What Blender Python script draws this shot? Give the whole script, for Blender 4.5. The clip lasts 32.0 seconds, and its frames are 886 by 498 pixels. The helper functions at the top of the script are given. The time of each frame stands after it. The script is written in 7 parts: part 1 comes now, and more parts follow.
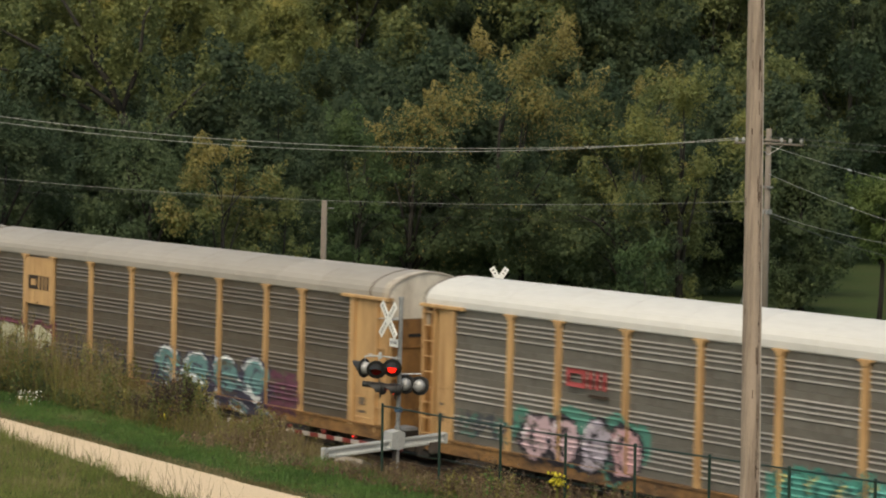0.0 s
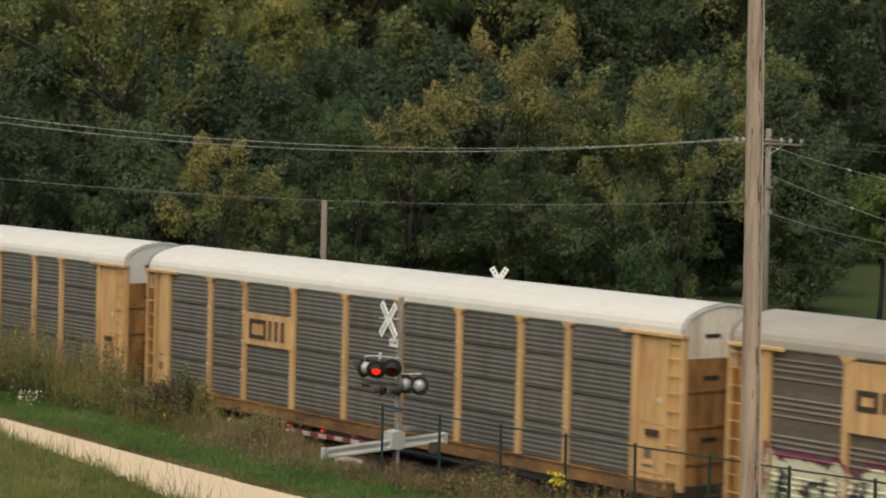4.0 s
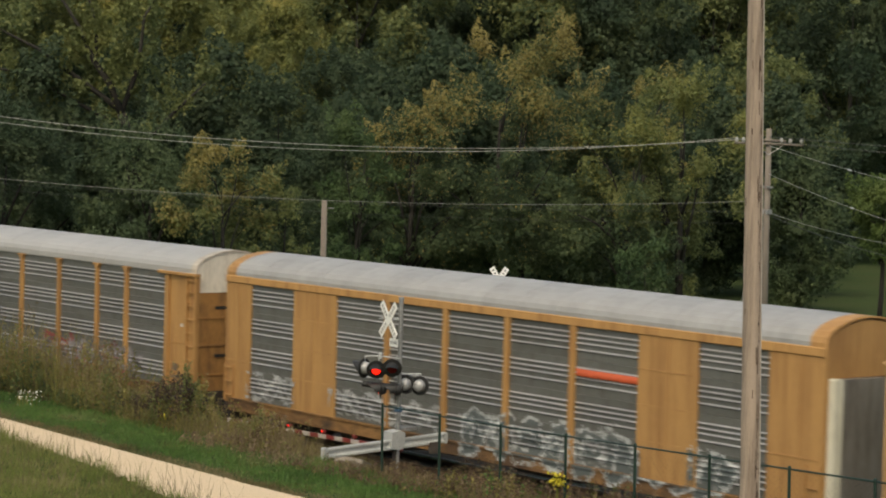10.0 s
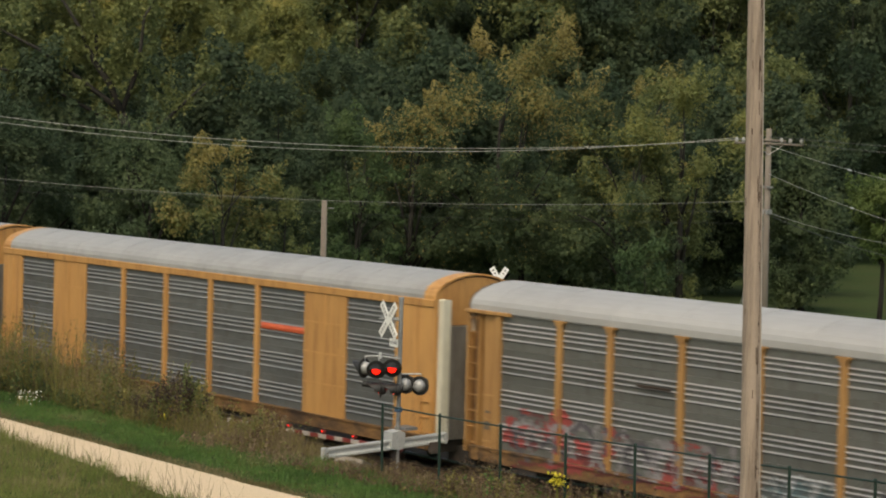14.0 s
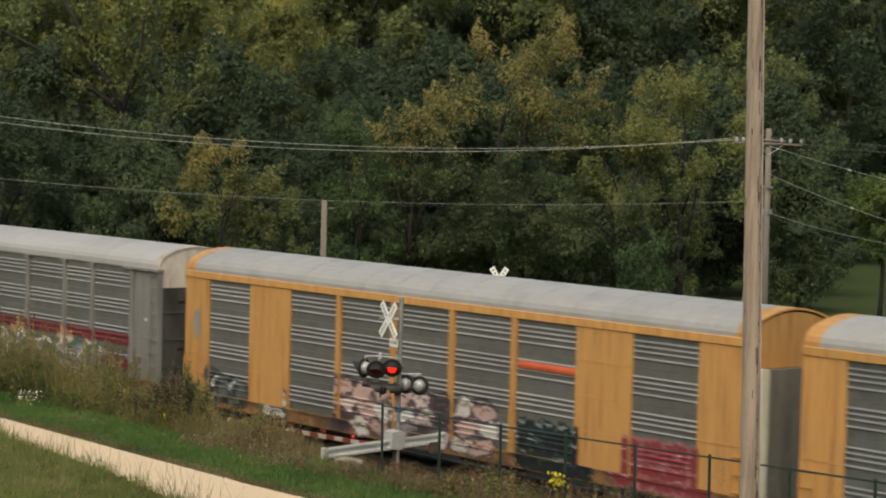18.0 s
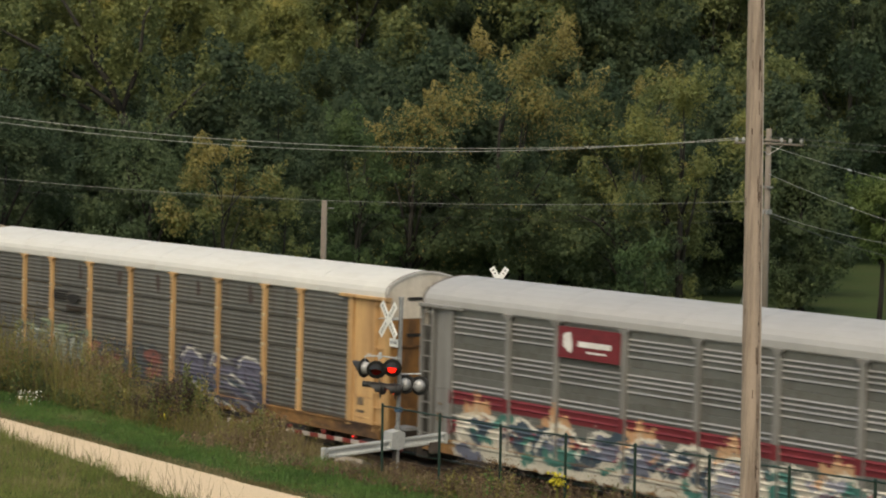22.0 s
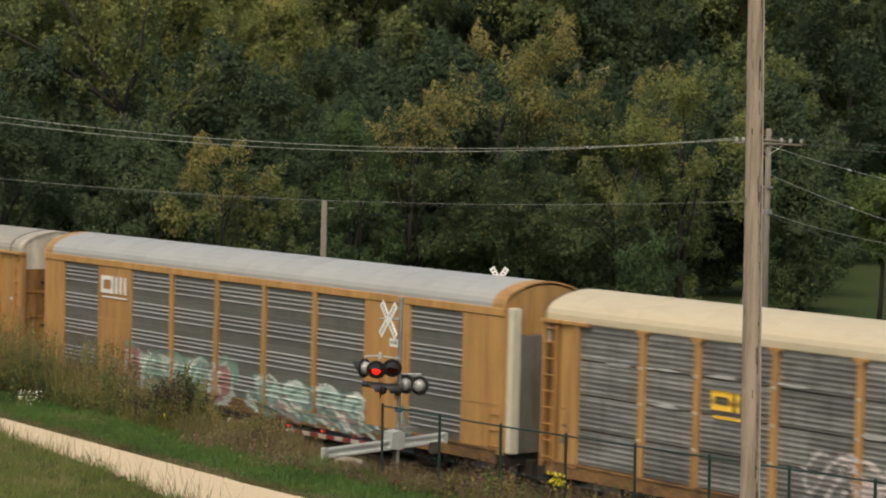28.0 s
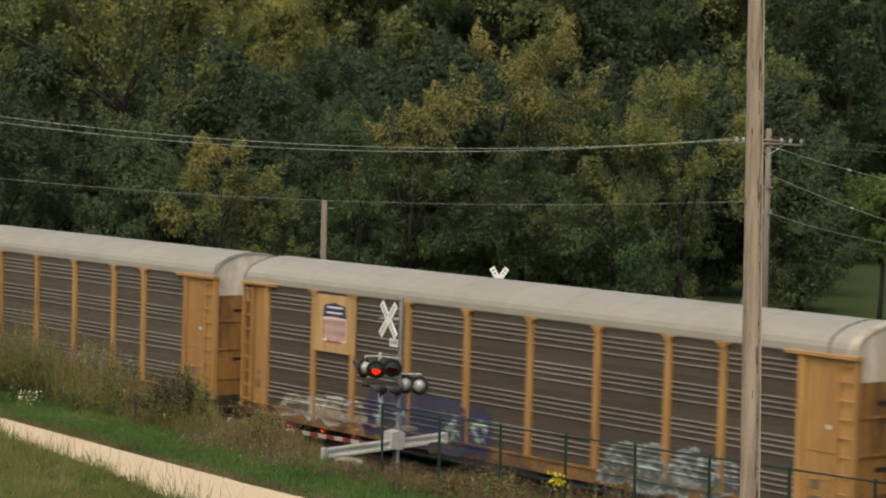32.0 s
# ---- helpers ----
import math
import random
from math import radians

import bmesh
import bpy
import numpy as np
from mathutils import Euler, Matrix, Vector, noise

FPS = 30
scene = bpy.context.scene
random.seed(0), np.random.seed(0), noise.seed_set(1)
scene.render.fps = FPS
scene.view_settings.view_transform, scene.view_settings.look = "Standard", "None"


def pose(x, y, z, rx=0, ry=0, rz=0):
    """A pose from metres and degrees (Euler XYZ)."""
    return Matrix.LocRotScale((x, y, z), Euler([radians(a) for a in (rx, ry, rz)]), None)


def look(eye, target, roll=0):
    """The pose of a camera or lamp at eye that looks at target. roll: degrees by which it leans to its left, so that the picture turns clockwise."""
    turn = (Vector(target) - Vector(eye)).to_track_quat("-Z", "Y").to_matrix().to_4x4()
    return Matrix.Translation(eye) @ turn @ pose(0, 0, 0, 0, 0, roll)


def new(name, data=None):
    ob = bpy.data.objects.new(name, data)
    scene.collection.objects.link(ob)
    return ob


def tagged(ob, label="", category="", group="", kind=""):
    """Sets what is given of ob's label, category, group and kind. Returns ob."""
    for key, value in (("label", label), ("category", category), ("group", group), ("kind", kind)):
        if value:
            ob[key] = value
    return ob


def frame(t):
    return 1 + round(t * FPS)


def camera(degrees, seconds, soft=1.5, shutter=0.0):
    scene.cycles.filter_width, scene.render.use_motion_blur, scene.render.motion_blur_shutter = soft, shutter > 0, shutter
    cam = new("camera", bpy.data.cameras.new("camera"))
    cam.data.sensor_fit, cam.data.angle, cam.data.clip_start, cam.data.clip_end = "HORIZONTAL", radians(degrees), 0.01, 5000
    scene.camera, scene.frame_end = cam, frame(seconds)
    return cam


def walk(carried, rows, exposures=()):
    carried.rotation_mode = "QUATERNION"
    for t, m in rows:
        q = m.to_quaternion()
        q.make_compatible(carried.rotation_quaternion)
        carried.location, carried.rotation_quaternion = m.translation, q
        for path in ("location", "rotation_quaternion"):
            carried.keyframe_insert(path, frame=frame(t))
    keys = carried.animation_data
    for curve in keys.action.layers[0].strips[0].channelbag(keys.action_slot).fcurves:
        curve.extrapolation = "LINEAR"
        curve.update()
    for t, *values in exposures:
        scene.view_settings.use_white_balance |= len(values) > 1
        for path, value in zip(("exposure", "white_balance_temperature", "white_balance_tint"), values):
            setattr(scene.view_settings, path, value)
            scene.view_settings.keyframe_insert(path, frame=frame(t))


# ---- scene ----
# light and exposure
EXPO, KELV, TINT = 0.29, 7420.0, 4.0
SKY, SUN = 0.15, 1.0

cam = camera(20.783, 32.0, 2.0, 0.5)
EYE = (0.0, -45.806, 10.545)
YAW, PITCH, ROLL = radians(38.296), radians(3.0595), 1.614
AIM = (EYE[0] - 60 * math.cos(YAW) * math.cos(PITCH), EYE[1] + 60 * math.sin(YAW) * math.cos(PITCH), EYE[2] - 60 * math.sin(PITCH))
walk(cam, [(0, look(EYE, AIM, ROLL)), (32.0, look(EYE, AIM, ROLL))], [(0, EXPO, KELV, TINT), (32.0, EXPO, KELV, TINT)])

# ---------------------------------------------------------------- light
SUN_EL, SUN_AZ = radians(54), radians(145)
world = bpy.data.worlds.new("world")
scene.world = world
world.use_nodes = True
_nt = world.node_tree
_sky = _nt.nodes.new("ShaderNodeTexSky")
_sky.sky_type, _sky.sun_disc, _sky.sun_elevation, _sky.sun_rotation = "NISHITA", False, SUN_EL, SUN_AZ
_sky.air_density, _sky.dust_density, _sky.ozone_density = 1.0, 4.0, 1.0
_nt.links.new(_sky.outputs[0], _nt.nodes["Background"].inputs[0])
_nt.nodes["Background"].inputs[1].default_value = SKY
_s = bpy.data.lights.new("sun", "SUN")
_s.energy, _s.angle, _s.color = SUN, radians(60), (1.0, 0.94, 0.85)
sun = new("sun", _s)
_d = Vector((math.sin(SUN_AZ) * math.cos(SUN_EL), math.cos(SUN_AZ) * math.cos(SUN_EL), math.sin(SUN_EL)))
sun.matrix_world = look(tuple(_d * 80), (0, 0, 0))


# ---------------------------------------------------------------- materials
def mat(name, base, rough=0.6, metal=0.0, var=None, amount=0.35, scale=1.0, stretch=(1, 1, 1), fine=12.0, bump=0.15, rand=0.0,
        emit=None, spec=0.4, wave=None, grainy=0.18, rust=None, streak=(5.0, 5.0, 0.3)):
    """Base colour with patches of var at one scale and fine grain at another, over the thing's own space."""
    m = bpy.data.materials.new(name)
    m.use_nodes = True
    nt = m.node_tree
    N, L = nt.nodes, nt.links
    b = N["Principled BSDF"]
    b.inputs["Roughness"].default_value, b.inputs["Metallic"].default_value = rough, metal
    b.inputs["Specular IOR Level"].default_value = spec
    co = N.new("ShaderNodeTexCoord")
    mp = N.new("ShaderNodeMapping")
    mp.inputs["Scale"].default_value = stretch
    L.new(co.outputs["Object"], mp.inputs["Vector"])
    info = N.new("ShaderNodeObjectInfo")
    off = N.new("ShaderNodeVectorMath")
    off.operation = "SCALE"
    off.inputs[0].default_value = (37.0, 0, 11.0)
    L.new(info.outputs["Random"], off.inputs["Scale"])
    add = N.new("ShaderNodeVectorMath")
    L.new(mp.outputs[0], add.inputs[0])
    L.new(off.outputs[0], add.inputs[1])
    n1 = N.new("ShaderNodeTexNoise")
    n1.inputs["Scale"].default_value, n1.inputs["Detail"].default_value, n1.inputs["Roughness"].default_value = scale, 6, 0.62
    L.new(add.outputs[0], n1.inputs["Vector"])
    n2 = N.new("ShaderNodeTexNoise")
    n2.inputs["Scale"].default_value, n2.inputs["Detail"].default_value = fine, 4
    L.new(add.outputs[0], n2.inputs["Vector"])
    ramp = N.new("ShaderNodeMapRange")
    ramp.inputs["From Min"].default_value, ramp.inputs["From Max"].default_value = 0.42, 0.68
    ramp.inputs["To Max"].default_value = amount
    L.new(n1.outputs["Fac"], ramp.inputs["Value"])
    mix = N.new("ShaderNodeMix")
    mix.data_type = "RGBA"
    mix.inputs["A"].default_value = (*base, 1)
    v = var or tuple(c * 0.5 for c in base)
    mix.inputs["B"].default_value = (*v, 1)
    L.new(ramp.outputs[0], mix.inputs["Factor"])
    colour = mix
    if rust:
        # run-down streaks and blotches of rust or grime
        sm = N.new("ShaderNodeMapping")
        sm.inputs["Scale"].default_value = streak
        L.new(co.outputs["Object"], sm.inputs["Vector"])
        sa = N.new("ShaderNodeVectorMath")
        L.new(sm.outputs[0], sa.inputs[0])
        L.new(off.outputs[0], sa.inputs[1])
        n3 = N.new("ShaderNodeTexNoise")
        n3.inputs["Scale"].default_value, n3.inputs["Detail"].default_value, n3.inputs["Roughness"].default_value = 1.0, 7, 0.68
        L.new(sa.outputs[0], n3.inputs["Vector"])
        sr = N.new("ShaderNodeMapRange")
        sr.inputs["From Min"].default_value, sr.inputs["From Max"].default_value = 0.50, 0.72
        sr.inputs["To Max"].default_value = rust[3]
        L.new(n3.outputs["Fac"], sr.inputs["Value"])
        colour = N.new("ShaderNodeMix")
        colour.data_type = "RGBA"
        colour.inputs["B"].default_value = (*rust[:3], 1)
        L.new(mix.outputs["Result"], colour.inputs["A"])
        L.new(sr.outputs[0], colour.inputs["Factor"])
    hsv = N.new("ShaderNodeHueSaturation")
    L.new(colour.outputs["Result"], hsv.inputs["Color"])
    grain = N.new("ShaderNodeMapRange")
    grain.inputs["From Min"].default_value, grain.inputs["From Max"].default_value = 0.25, 0.75
    grain.inputs["To Min"].default_value, grain.inputs["To Max"].default_value = 1 - grainy, 1 + grainy
    L.new(n2.outputs["Fac"], grain.inputs["Value"])
    rr = N.new("ShaderNodeMapRange")
    rr.inputs["To Min"].default_value, rr.inputs["To Max"].default_value = 1 - rand, 1 + rand
    L.new(info.outputs["Random"], rr.inputs["Value"])
    mul = N.new("ShaderNodeMath")
    mul.operation = "MULTIPLY"
    L.new(grain.outputs[0], mul.inputs[0])
    L.new(rr.outputs[0], mul.inputs[1])
    L.new(mul.outputs[0], hsv.inputs["Value"])
    L.new(hsv.outputs[0], b.inputs["Base Color"])
    bp = N.new("ShaderNodeBump")
    bp.inputs["Strength"].default_value, bp.inputs["Distance"].default_value = bump, 0.02
    L.new(n2.outputs["Fac"], bp.inputs["Height"])
    L.new(bp.outputs[0], b.inputs["Normal"])
    if wave:
        w = N.new("ShaderNodeTexWave")
        w.bands_direction = "Z"
        w.inputs["Scale"].default_value, w.inputs["Distortion"].default_value = wave, 0.3
        L.new(co.outputs["Object"], w.inputs["Vector"])
        bp2 = N.new("ShaderNodeBump")
        bp2.inputs["Strength"].default_value, bp2.inputs["Distance"].default_value = 0.9, 0.04
        L.new(w.outputs["Fac"], bp2.inputs["Height"])
        L.new(bp.outputs[0], bp2.inputs["Normal"])
        L.new(bp2.outputs[0], b.inputs["Normal"])
    if emit:
        b.inputs["Emission Color"].default_value, b.inputs["Emission Strength"].default_value = (*emit[:3], 1), emit[3]
    return m


def leaf_mat(name, cols, trans=0.5, rough=0.6, mottle=0.3):
    """Foliage: each leaf picks its colour between the given ones; a little light comes through."""
    m = bpy.data.materials.new(name)
    m.use_nodes = True
    N, L = m.node_tree.nodes, m.node_tree.links
    b = N["Principled BSDF"]
    b.inputs["Roughness"].default_value, b.inputs["Specular IOR Level"].default_value = rough, 0.25
    geo = N.new("ShaderNodeNewGeometry")
    co = N.new("ShaderNodeTexCoord")
    n = N.new("ShaderNodeTexNoise")
    n.inputs["Scale"].default_value, n.inputs["Detail"].default_value = 0.33, 3
    L.new(co.outputs["Object"], n.inputs["Vector"])
    mx = N.new("ShaderNodeMath")
    mx.operation = "MULTIPLY_ADD"
    mx.inputs[1].default_value = 0.15
    L.new(geo.outputs["Random Per Island"], mx.inputs[0])
    sh = N.new("ShaderNodeMapRange")
    sh.inputs["From Min"].default_value, sh.inputs["From Max"].default_value = 0.3, 0.7
    sh.inputs["To Min"].default_value, sh.inputs["To Max"].default_value = 0.0, 0.80
    L.new(n.outputs["Fac"], sh.inputs["Value"])
    L.new(sh.outputs[0], mx.inputs[2])
    r = N.new("ShaderNodeValToRGB")
    while len(r.color_ramp.elements) < len(cols):
        r.color_ramp.elements.new(0.5)
    for i, c in enumerate(cols):
        r.color_ramp.elements[i].position = i / (len(cols) - 1)
        r.color_ramp.elements[i].color = (*c, 1)
    L.new(mx.outputs[0], r.inputs[0])
    fine = N.new("ShaderNodeTexNoise")
    fine.inputs["Scale"].default_value, fine.inputs["Detail"].default_value = 11.0, 2
    L.new(co.outputs["Object"], fine.inputs["Vector"])
    fr = N.new("ShaderNodeMapRange")
    fr.inputs["From Min"].default_value, fr.inputs["From Max"].default_value = 0.3, 0.7
    fr.inputs["To Min"].default_value, fr.inputs["To Max"].default_value = 1 - mottle, 1 + mottle
    L.new(fine.outputs["Fac"], fr.inputs["Value"])
    hv = N.new("ShaderNodeHueSaturation")
    L.new(r.outputs[0], hv.inputs["Color"])
    L.new(fr.outputs[0], hv.inputs["Value"])
    L.new(hv.outputs[0], b.inputs["Base Color"])
    bp = N.new("ShaderNodeBump")
    bp.inputs["Strength"].default_value, bp.inputs["Distance"].default_value = 0.6, 0.03
    L.new(fine.outputs["Fac"], bp.inputs["Height"])
    L.new(bp.outputs[0], b.inputs["Normal"])
    tr = N.new("ShaderNodeBsdfTranslucent")
    L.new(hv.outputs[0], tr.inputs["Color"])
    ms = N.new("ShaderNodeMixShader")
    ms.inputs[0].default_value = trans
    L.new(b.outputs[0], ms.inputs[1])
    L.new(tr.outputs[0], ms.inputs[2])
    L.new(ms.outputs[0], N["Material Output"].inputs["Surface"])
    return m


STREAK = (2.2, 2.2, 0.35)
YEL = mat("yellow_paint", (0.51, 0.272, 0.09), 0.55, 0, (0.38, 0.175, 0.055), 0.55, 0.9, STREAK, 14, 0.06, 0.08, grainy=0.08, rust=(0.20, 0.085, 0.032, 0.75))
YEL2 = mat("faded_yellow_paint", (0.56, 0.355, 0.160), 0.6, 0, (0.29, 0.165, 0.08), 0.6, 1.1, STREAK, 14, 0.06, 0.08, grainy=0.08, rust=(0.20, 0.085, 0.032, 0.75))
OCH = mat("ochre_paint", (0.43, 0.240, 0.085), 0.6, 0, (0.27, 0.135, 0.05), 0.65, 0.8, STREAK, 14, 0.06, 0.08, grainy=0.08, rust=(0.20, 0.085, 0.032, 0.75))
SILL = mat("rusty_yellow_sill", (0.25, 0.132, 0.048), 0.75, 0, (0.06, 0.036, 0.024), 1.0, 1.0, (0.45, 1, 1), 9, 0.2, 0.1, grainy=0.3, rust=(0.035, 0.025, 0.02, 0.9), streak=(1.6, 2.0, 1.5))
GREYP = mat("grey_paint", (0.225, 0.22, 0.205), 0.55, 0, (0.12, 0.115, 0.10), 0.55, 0.9, STREAK, 14, 0.1, 0.08, grainy=0.08, rust=(0.09, 0.08, 0.07, 0.6))
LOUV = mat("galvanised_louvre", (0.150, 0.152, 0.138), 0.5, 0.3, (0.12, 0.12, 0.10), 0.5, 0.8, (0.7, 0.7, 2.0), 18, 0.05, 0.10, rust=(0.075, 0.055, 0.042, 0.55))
# Paler tone for the slats' upper slopes: sky light put into the colour.
SLAT = mat("slat_skylight_tone", (0.315, 0.31, 0.29), 0.4, 0.4, (0.42, 0.42, 0.39), 0.4, 0.9, (0.6, 1, 1), 14, 0.03, 0.10)
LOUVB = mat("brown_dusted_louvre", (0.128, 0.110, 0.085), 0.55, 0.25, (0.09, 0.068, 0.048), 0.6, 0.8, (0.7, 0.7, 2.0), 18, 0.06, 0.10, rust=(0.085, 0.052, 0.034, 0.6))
# Brown-dusted slats: upper slopes paler, with sky light painted in.
SLATB = mat("dusty_slat_skylight_tone", (0.165, 0.145, 0.118), 0.5, 0.25, (0.12, 0.10, 0.08), 0.5, 0.9, (0.6, 1, 1), 14, 0.03, 0.12)
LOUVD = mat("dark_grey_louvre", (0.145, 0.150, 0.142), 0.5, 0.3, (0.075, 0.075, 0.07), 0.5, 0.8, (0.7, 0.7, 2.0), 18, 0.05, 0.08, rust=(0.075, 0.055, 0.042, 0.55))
# Sky light on the dark louvres' slats, as a paler colour.
SLATD = mat("grey_slat_skylight_tone", (0.235, 0.24, 0.23), 0.45, 0.3, (0.14, 0.14, 0.13), 0.5, 0.9, (0.6, 1, 1), 14, 0.03, 0.10)
CORR = mat("dull_corrugated_steel", (0.142, 0.139, 0.124), 0.5, 0.3, (0.10, 0.092, 0.078), 0.6, 0.9, STREAK, 16, 0.05, 0.10, rust=(0.075, 0.055, 0.042, 0.55))
CORRS = mat("streaky_corrugated_steel", (0.165, 0.164, 0.152), 0.5, 0.35, (0.42, 0.41, 0.39), 0.6, 0.7, (0.5, 0.5, 4.0), 16, 0.05, 0.12, rust=(0.075, 0.055, 0.042, 0.55))
RWHITE = mat("white_roof_paint", (0.56, 0.552, 0.515), 0.55, 0, (0.60, 0.585, 0.53), 0.4, 0.35, (0.4, 1, 1), 5, 0.02, 0.012, grainy=0.04, rust=(0.43, 0.40, 0.34, 0.35), streak=(0.9, 2.0, 2.0))
RCREAM = mat("cream_roof_paint", (0.50, 0.425, 0.305), 0.55, 0, (0.56, 0.47, 0.32), 0.4, 0.35, (0.4, 1, 1), 5, 0.02, 0.012, grainy=0.04, rust=(0.38, 0.31, 0.21, 0.45), streak=(0.9, 2.0, 2.0))
RGREY = mat("grey_roof_sheet", (0.355, 0.35, 0.335), 0.5, 0.15, (0.29, 0.285, 0.27), 0.6, 0.6, (0.8, 1, 1), 5, 0.02, 0.045, grainy=0.05, rust=(0.23, 0.225, 0.21, 0.55), streak=(1.1, 0.8, 0.8))
RTAUPE = mat("taupe_roof_sheet", (0.32, 0.295, 0.255), 0.6, 0.0, (0.26, 0.24, 0.20), 0.5, 0.35, (0.3, 1, 1), 5, 0.02, 0.02, grainy=0.04, rust=(0.24, 0.215, 0.18, 0.5), streak=(0.9, 0.8, 0.8))
RSILV = mat("silver_roof_sheet", (0.385, 0.378, 0.36), 0.5, 0.15, (0.36, 0.35, 0.335), 0.5, 0.35, (0.3, 1, 1), 5, 0.02, 0.035, grainy=0.04, rust=(0.30, 0.29, 0.27, 0.5), streak=(0.9, 0.8, 0.8))
ENDW = mat("whitish_end_paint", (0.66, 0.60, 0.50), 0.6, 0, (0.28, 0.22, 0.16), 0.6, 1.0, STREAK, 12, 0.1)
ENDD = mat("dark_ochre_end", (0.32, 0.16, 0.05), 0.65, 0, (0.07, 0.037, 0.02), 0.9, 0.7, (1.2, 1.2, 0.5), 12, 0.1, rust=(0.045, 0.03, 0.022, 0.85), streak=(1.5, 1.5, 0.4))
ENDG = mat("dark_grey_end", (0.085, 0.082, 0.074), 0.65, 0, (0.03, 0.028, 0.025), 0.9, 0.7, (1.2, 1.2, 0.5), 12, 0.1)
DOORC = mat("cream_door_edge", (0.62, 0.60, 0.48), 0.5, 0, (0.4, 0.37, 0.28), 0.4, 1.5, STREAK, 12, 0.05)
DOORG = mat("galvanised_door", (0.30, 0.28, 0.25), 0.45, 0.5, (0.14, 0.12, 0.10), 0.6, 1.2, STREAK, 12, 0.05)
BLACK = mat("black_seam", (0.02, 0.019, 0.017), 0.8)
UNDER = mat("dark_underframe", (0.032, 0.026, 0.021), 0.8, 0, (0.07, 0.045, 0.03), 0.5, 2.0)
WHEEL = mat("wheel_steel", (0.11, 0.08, 0.06), 0.55, 0.7, (0.05, 0.035, 0.025), 0.6, 3.0)
RAILM = mat("rail_steel", (0.25, 0.19, 0.15), 0.35, 0.8, (0.12, 0.06, 0.035), 0.6, 2.0)
TIEM = mat("tie_wood", (0.07, 0.055, 0.045), 0.9, 0, (0.03, 0.025, 0.02), 0.5, 3.0)
BALL = mat("ballast_stone", (0.105, 0.078, 0.056), 0.95, 0, (0.06, 0.048, 0.038), 0.8, 5.0, (1, 1, 1), 30, 0.9, spec=0.05)
GALV = mat("galvanised_steel", (0.47, 0.48, 0.46), 0.5, 0.25, (0.34, 0.34, 0.325), 0.5, 2.0, (1, 1, 1), 20, 0.05)
MASTM = mat("aluminium_mast", (0.34, 0.34, 0.33), 0.45, 0.6, (0.2, 0.2, 0.19), 0.5, 2.5)
WHITEP = mat("white_sign_paint", (0.78, 0.78, 0.74), 0.5, 0, (0.55, 0.55, 0.5), 0.3, 3.0)
INKM = mat("sign_lettering", (0.04, 0.04, 0.04), 0.6)
BLKP = mat("black_signal_paint", (0.018, 0.018, 0.017), 0.5, 0, (0.04, 0.04, 0.038), 0.5, 4.0)
REDL = mat("dark_red_lens", (0.17, 0.008, 0.006), 0.25)
GLOW = mat("lit_red_lens", (0.8, 0.02, 0.01), 0.3, emit=(1.0, 0.016, 0.010, 1.7))
REDP = mat("red_reflective", (0.20, 0.035, 0.03), 0.5, 0, (0.17, 0.035, 0.03), 0.5, 3.0)
GATEW = mat("dirty_white_gate_paint", (0.42, 0.37, 0.32), 0.6, 0, (0.34, 0.29, 0.25), 0.6, 4.0)
ORANGE = mat("orange_red_stripe", (0.56, 0.11, 0.045), 0.5, 0, (0.5, 0.08, 0.03), 0.4, 2.0, wave=0.9)
MAROON = mat("maroon_paint", (0.16, 0.022, 0.028), 0.5, 0, (0.09, 0.015, 0.02), 0.5, 2.0)
BLUEP = mat("blue_tag", (0.06, 0.12, 0.2), 0.6)
FENCE = mat("dark_green_fence_paint", (0.013, 0.034, 0.024), 0.45, 0.1, (0.008, 0.02, 0.015), 0.4, 4.0)
POLEW = mat("weathered_pole_wood", (0.37, 0.29, 0.225), 0.85, 0, (0.16, 0.12, 0.09), 0.85, 1.5, (7, 7, 0.3), 34, 0.6)
POLED = mat("grey_pole_wood", (0.19, 0.165, 0.135), 0.85, 0, (0.13, 0.10, 0.08), 0.6, 1.5, (5, 5, 0.4), 24, 0.4)
CRACK = mat("dark_wood_crack", (0.07, 0.045, 0.03), 0.9)
WIREM = mat("aluminium_cable", (0.36, 0.36, 0.33), 0.6, 0.2)
WIREM2 = mat("dull_grey_cable", (0.24, 0.24, 0.22), 0.6)
WIRED = mat("dark_cable", (0.06, 0.065, 0.06), 0.6)
PATHM = mat("pale_limestone_path", (0.595, 0.475, 0.325), 0.92, 0, (0.57, 0.45, 0.29), 0.45, 0.55, (1, 1, 1), 22, 0.2, spec=0.1)
BARK = mat("bark", (0.019, 0.017, 0.013), 0.95, 0, (0.034, 0.029, 0.023), 0.5, 2.0, (3, 3, 0.5), 20, 0.6)

G_DARK = leaf_mat("dark_green_leaves", [(0.054, 0.082, 0.041), (0.077, 0.112, 0.054), (0.108, 0.143, 0.065), (0.159, 0.182, 0.074)])
G_BLUE = leaf_mat("deep_green_leaves", [(0.040, 0.062, 0.035), (0.055, 0.085, 0.045), (0.074, 0.102, 0.050), (0.102, 0.124, 0.057)])
G_OLIVE = leaf_mat("olive_leaves", [(0.102, 0.128, 0.051), (0.149, 0.177, 0.069), (0.212, 0.230, 0.083), (0.299, 0.280, 0.100)])
G_YEL = leaf_mat("yellowing_leaves", [(0.125, 0.148, 0.055), (0.195, 0.215, 0.075), (0.281, 0.280, 0.089), (0.411, 0.351, 0.107)])
G_RUST = leaf_mat("turning_maple_leaves", [(0.155, 0.154, 0.052), (0.251, 0.227, 0.078), (0.363, 0.296, 0.107), (0.487, 0.381, 0.163)])
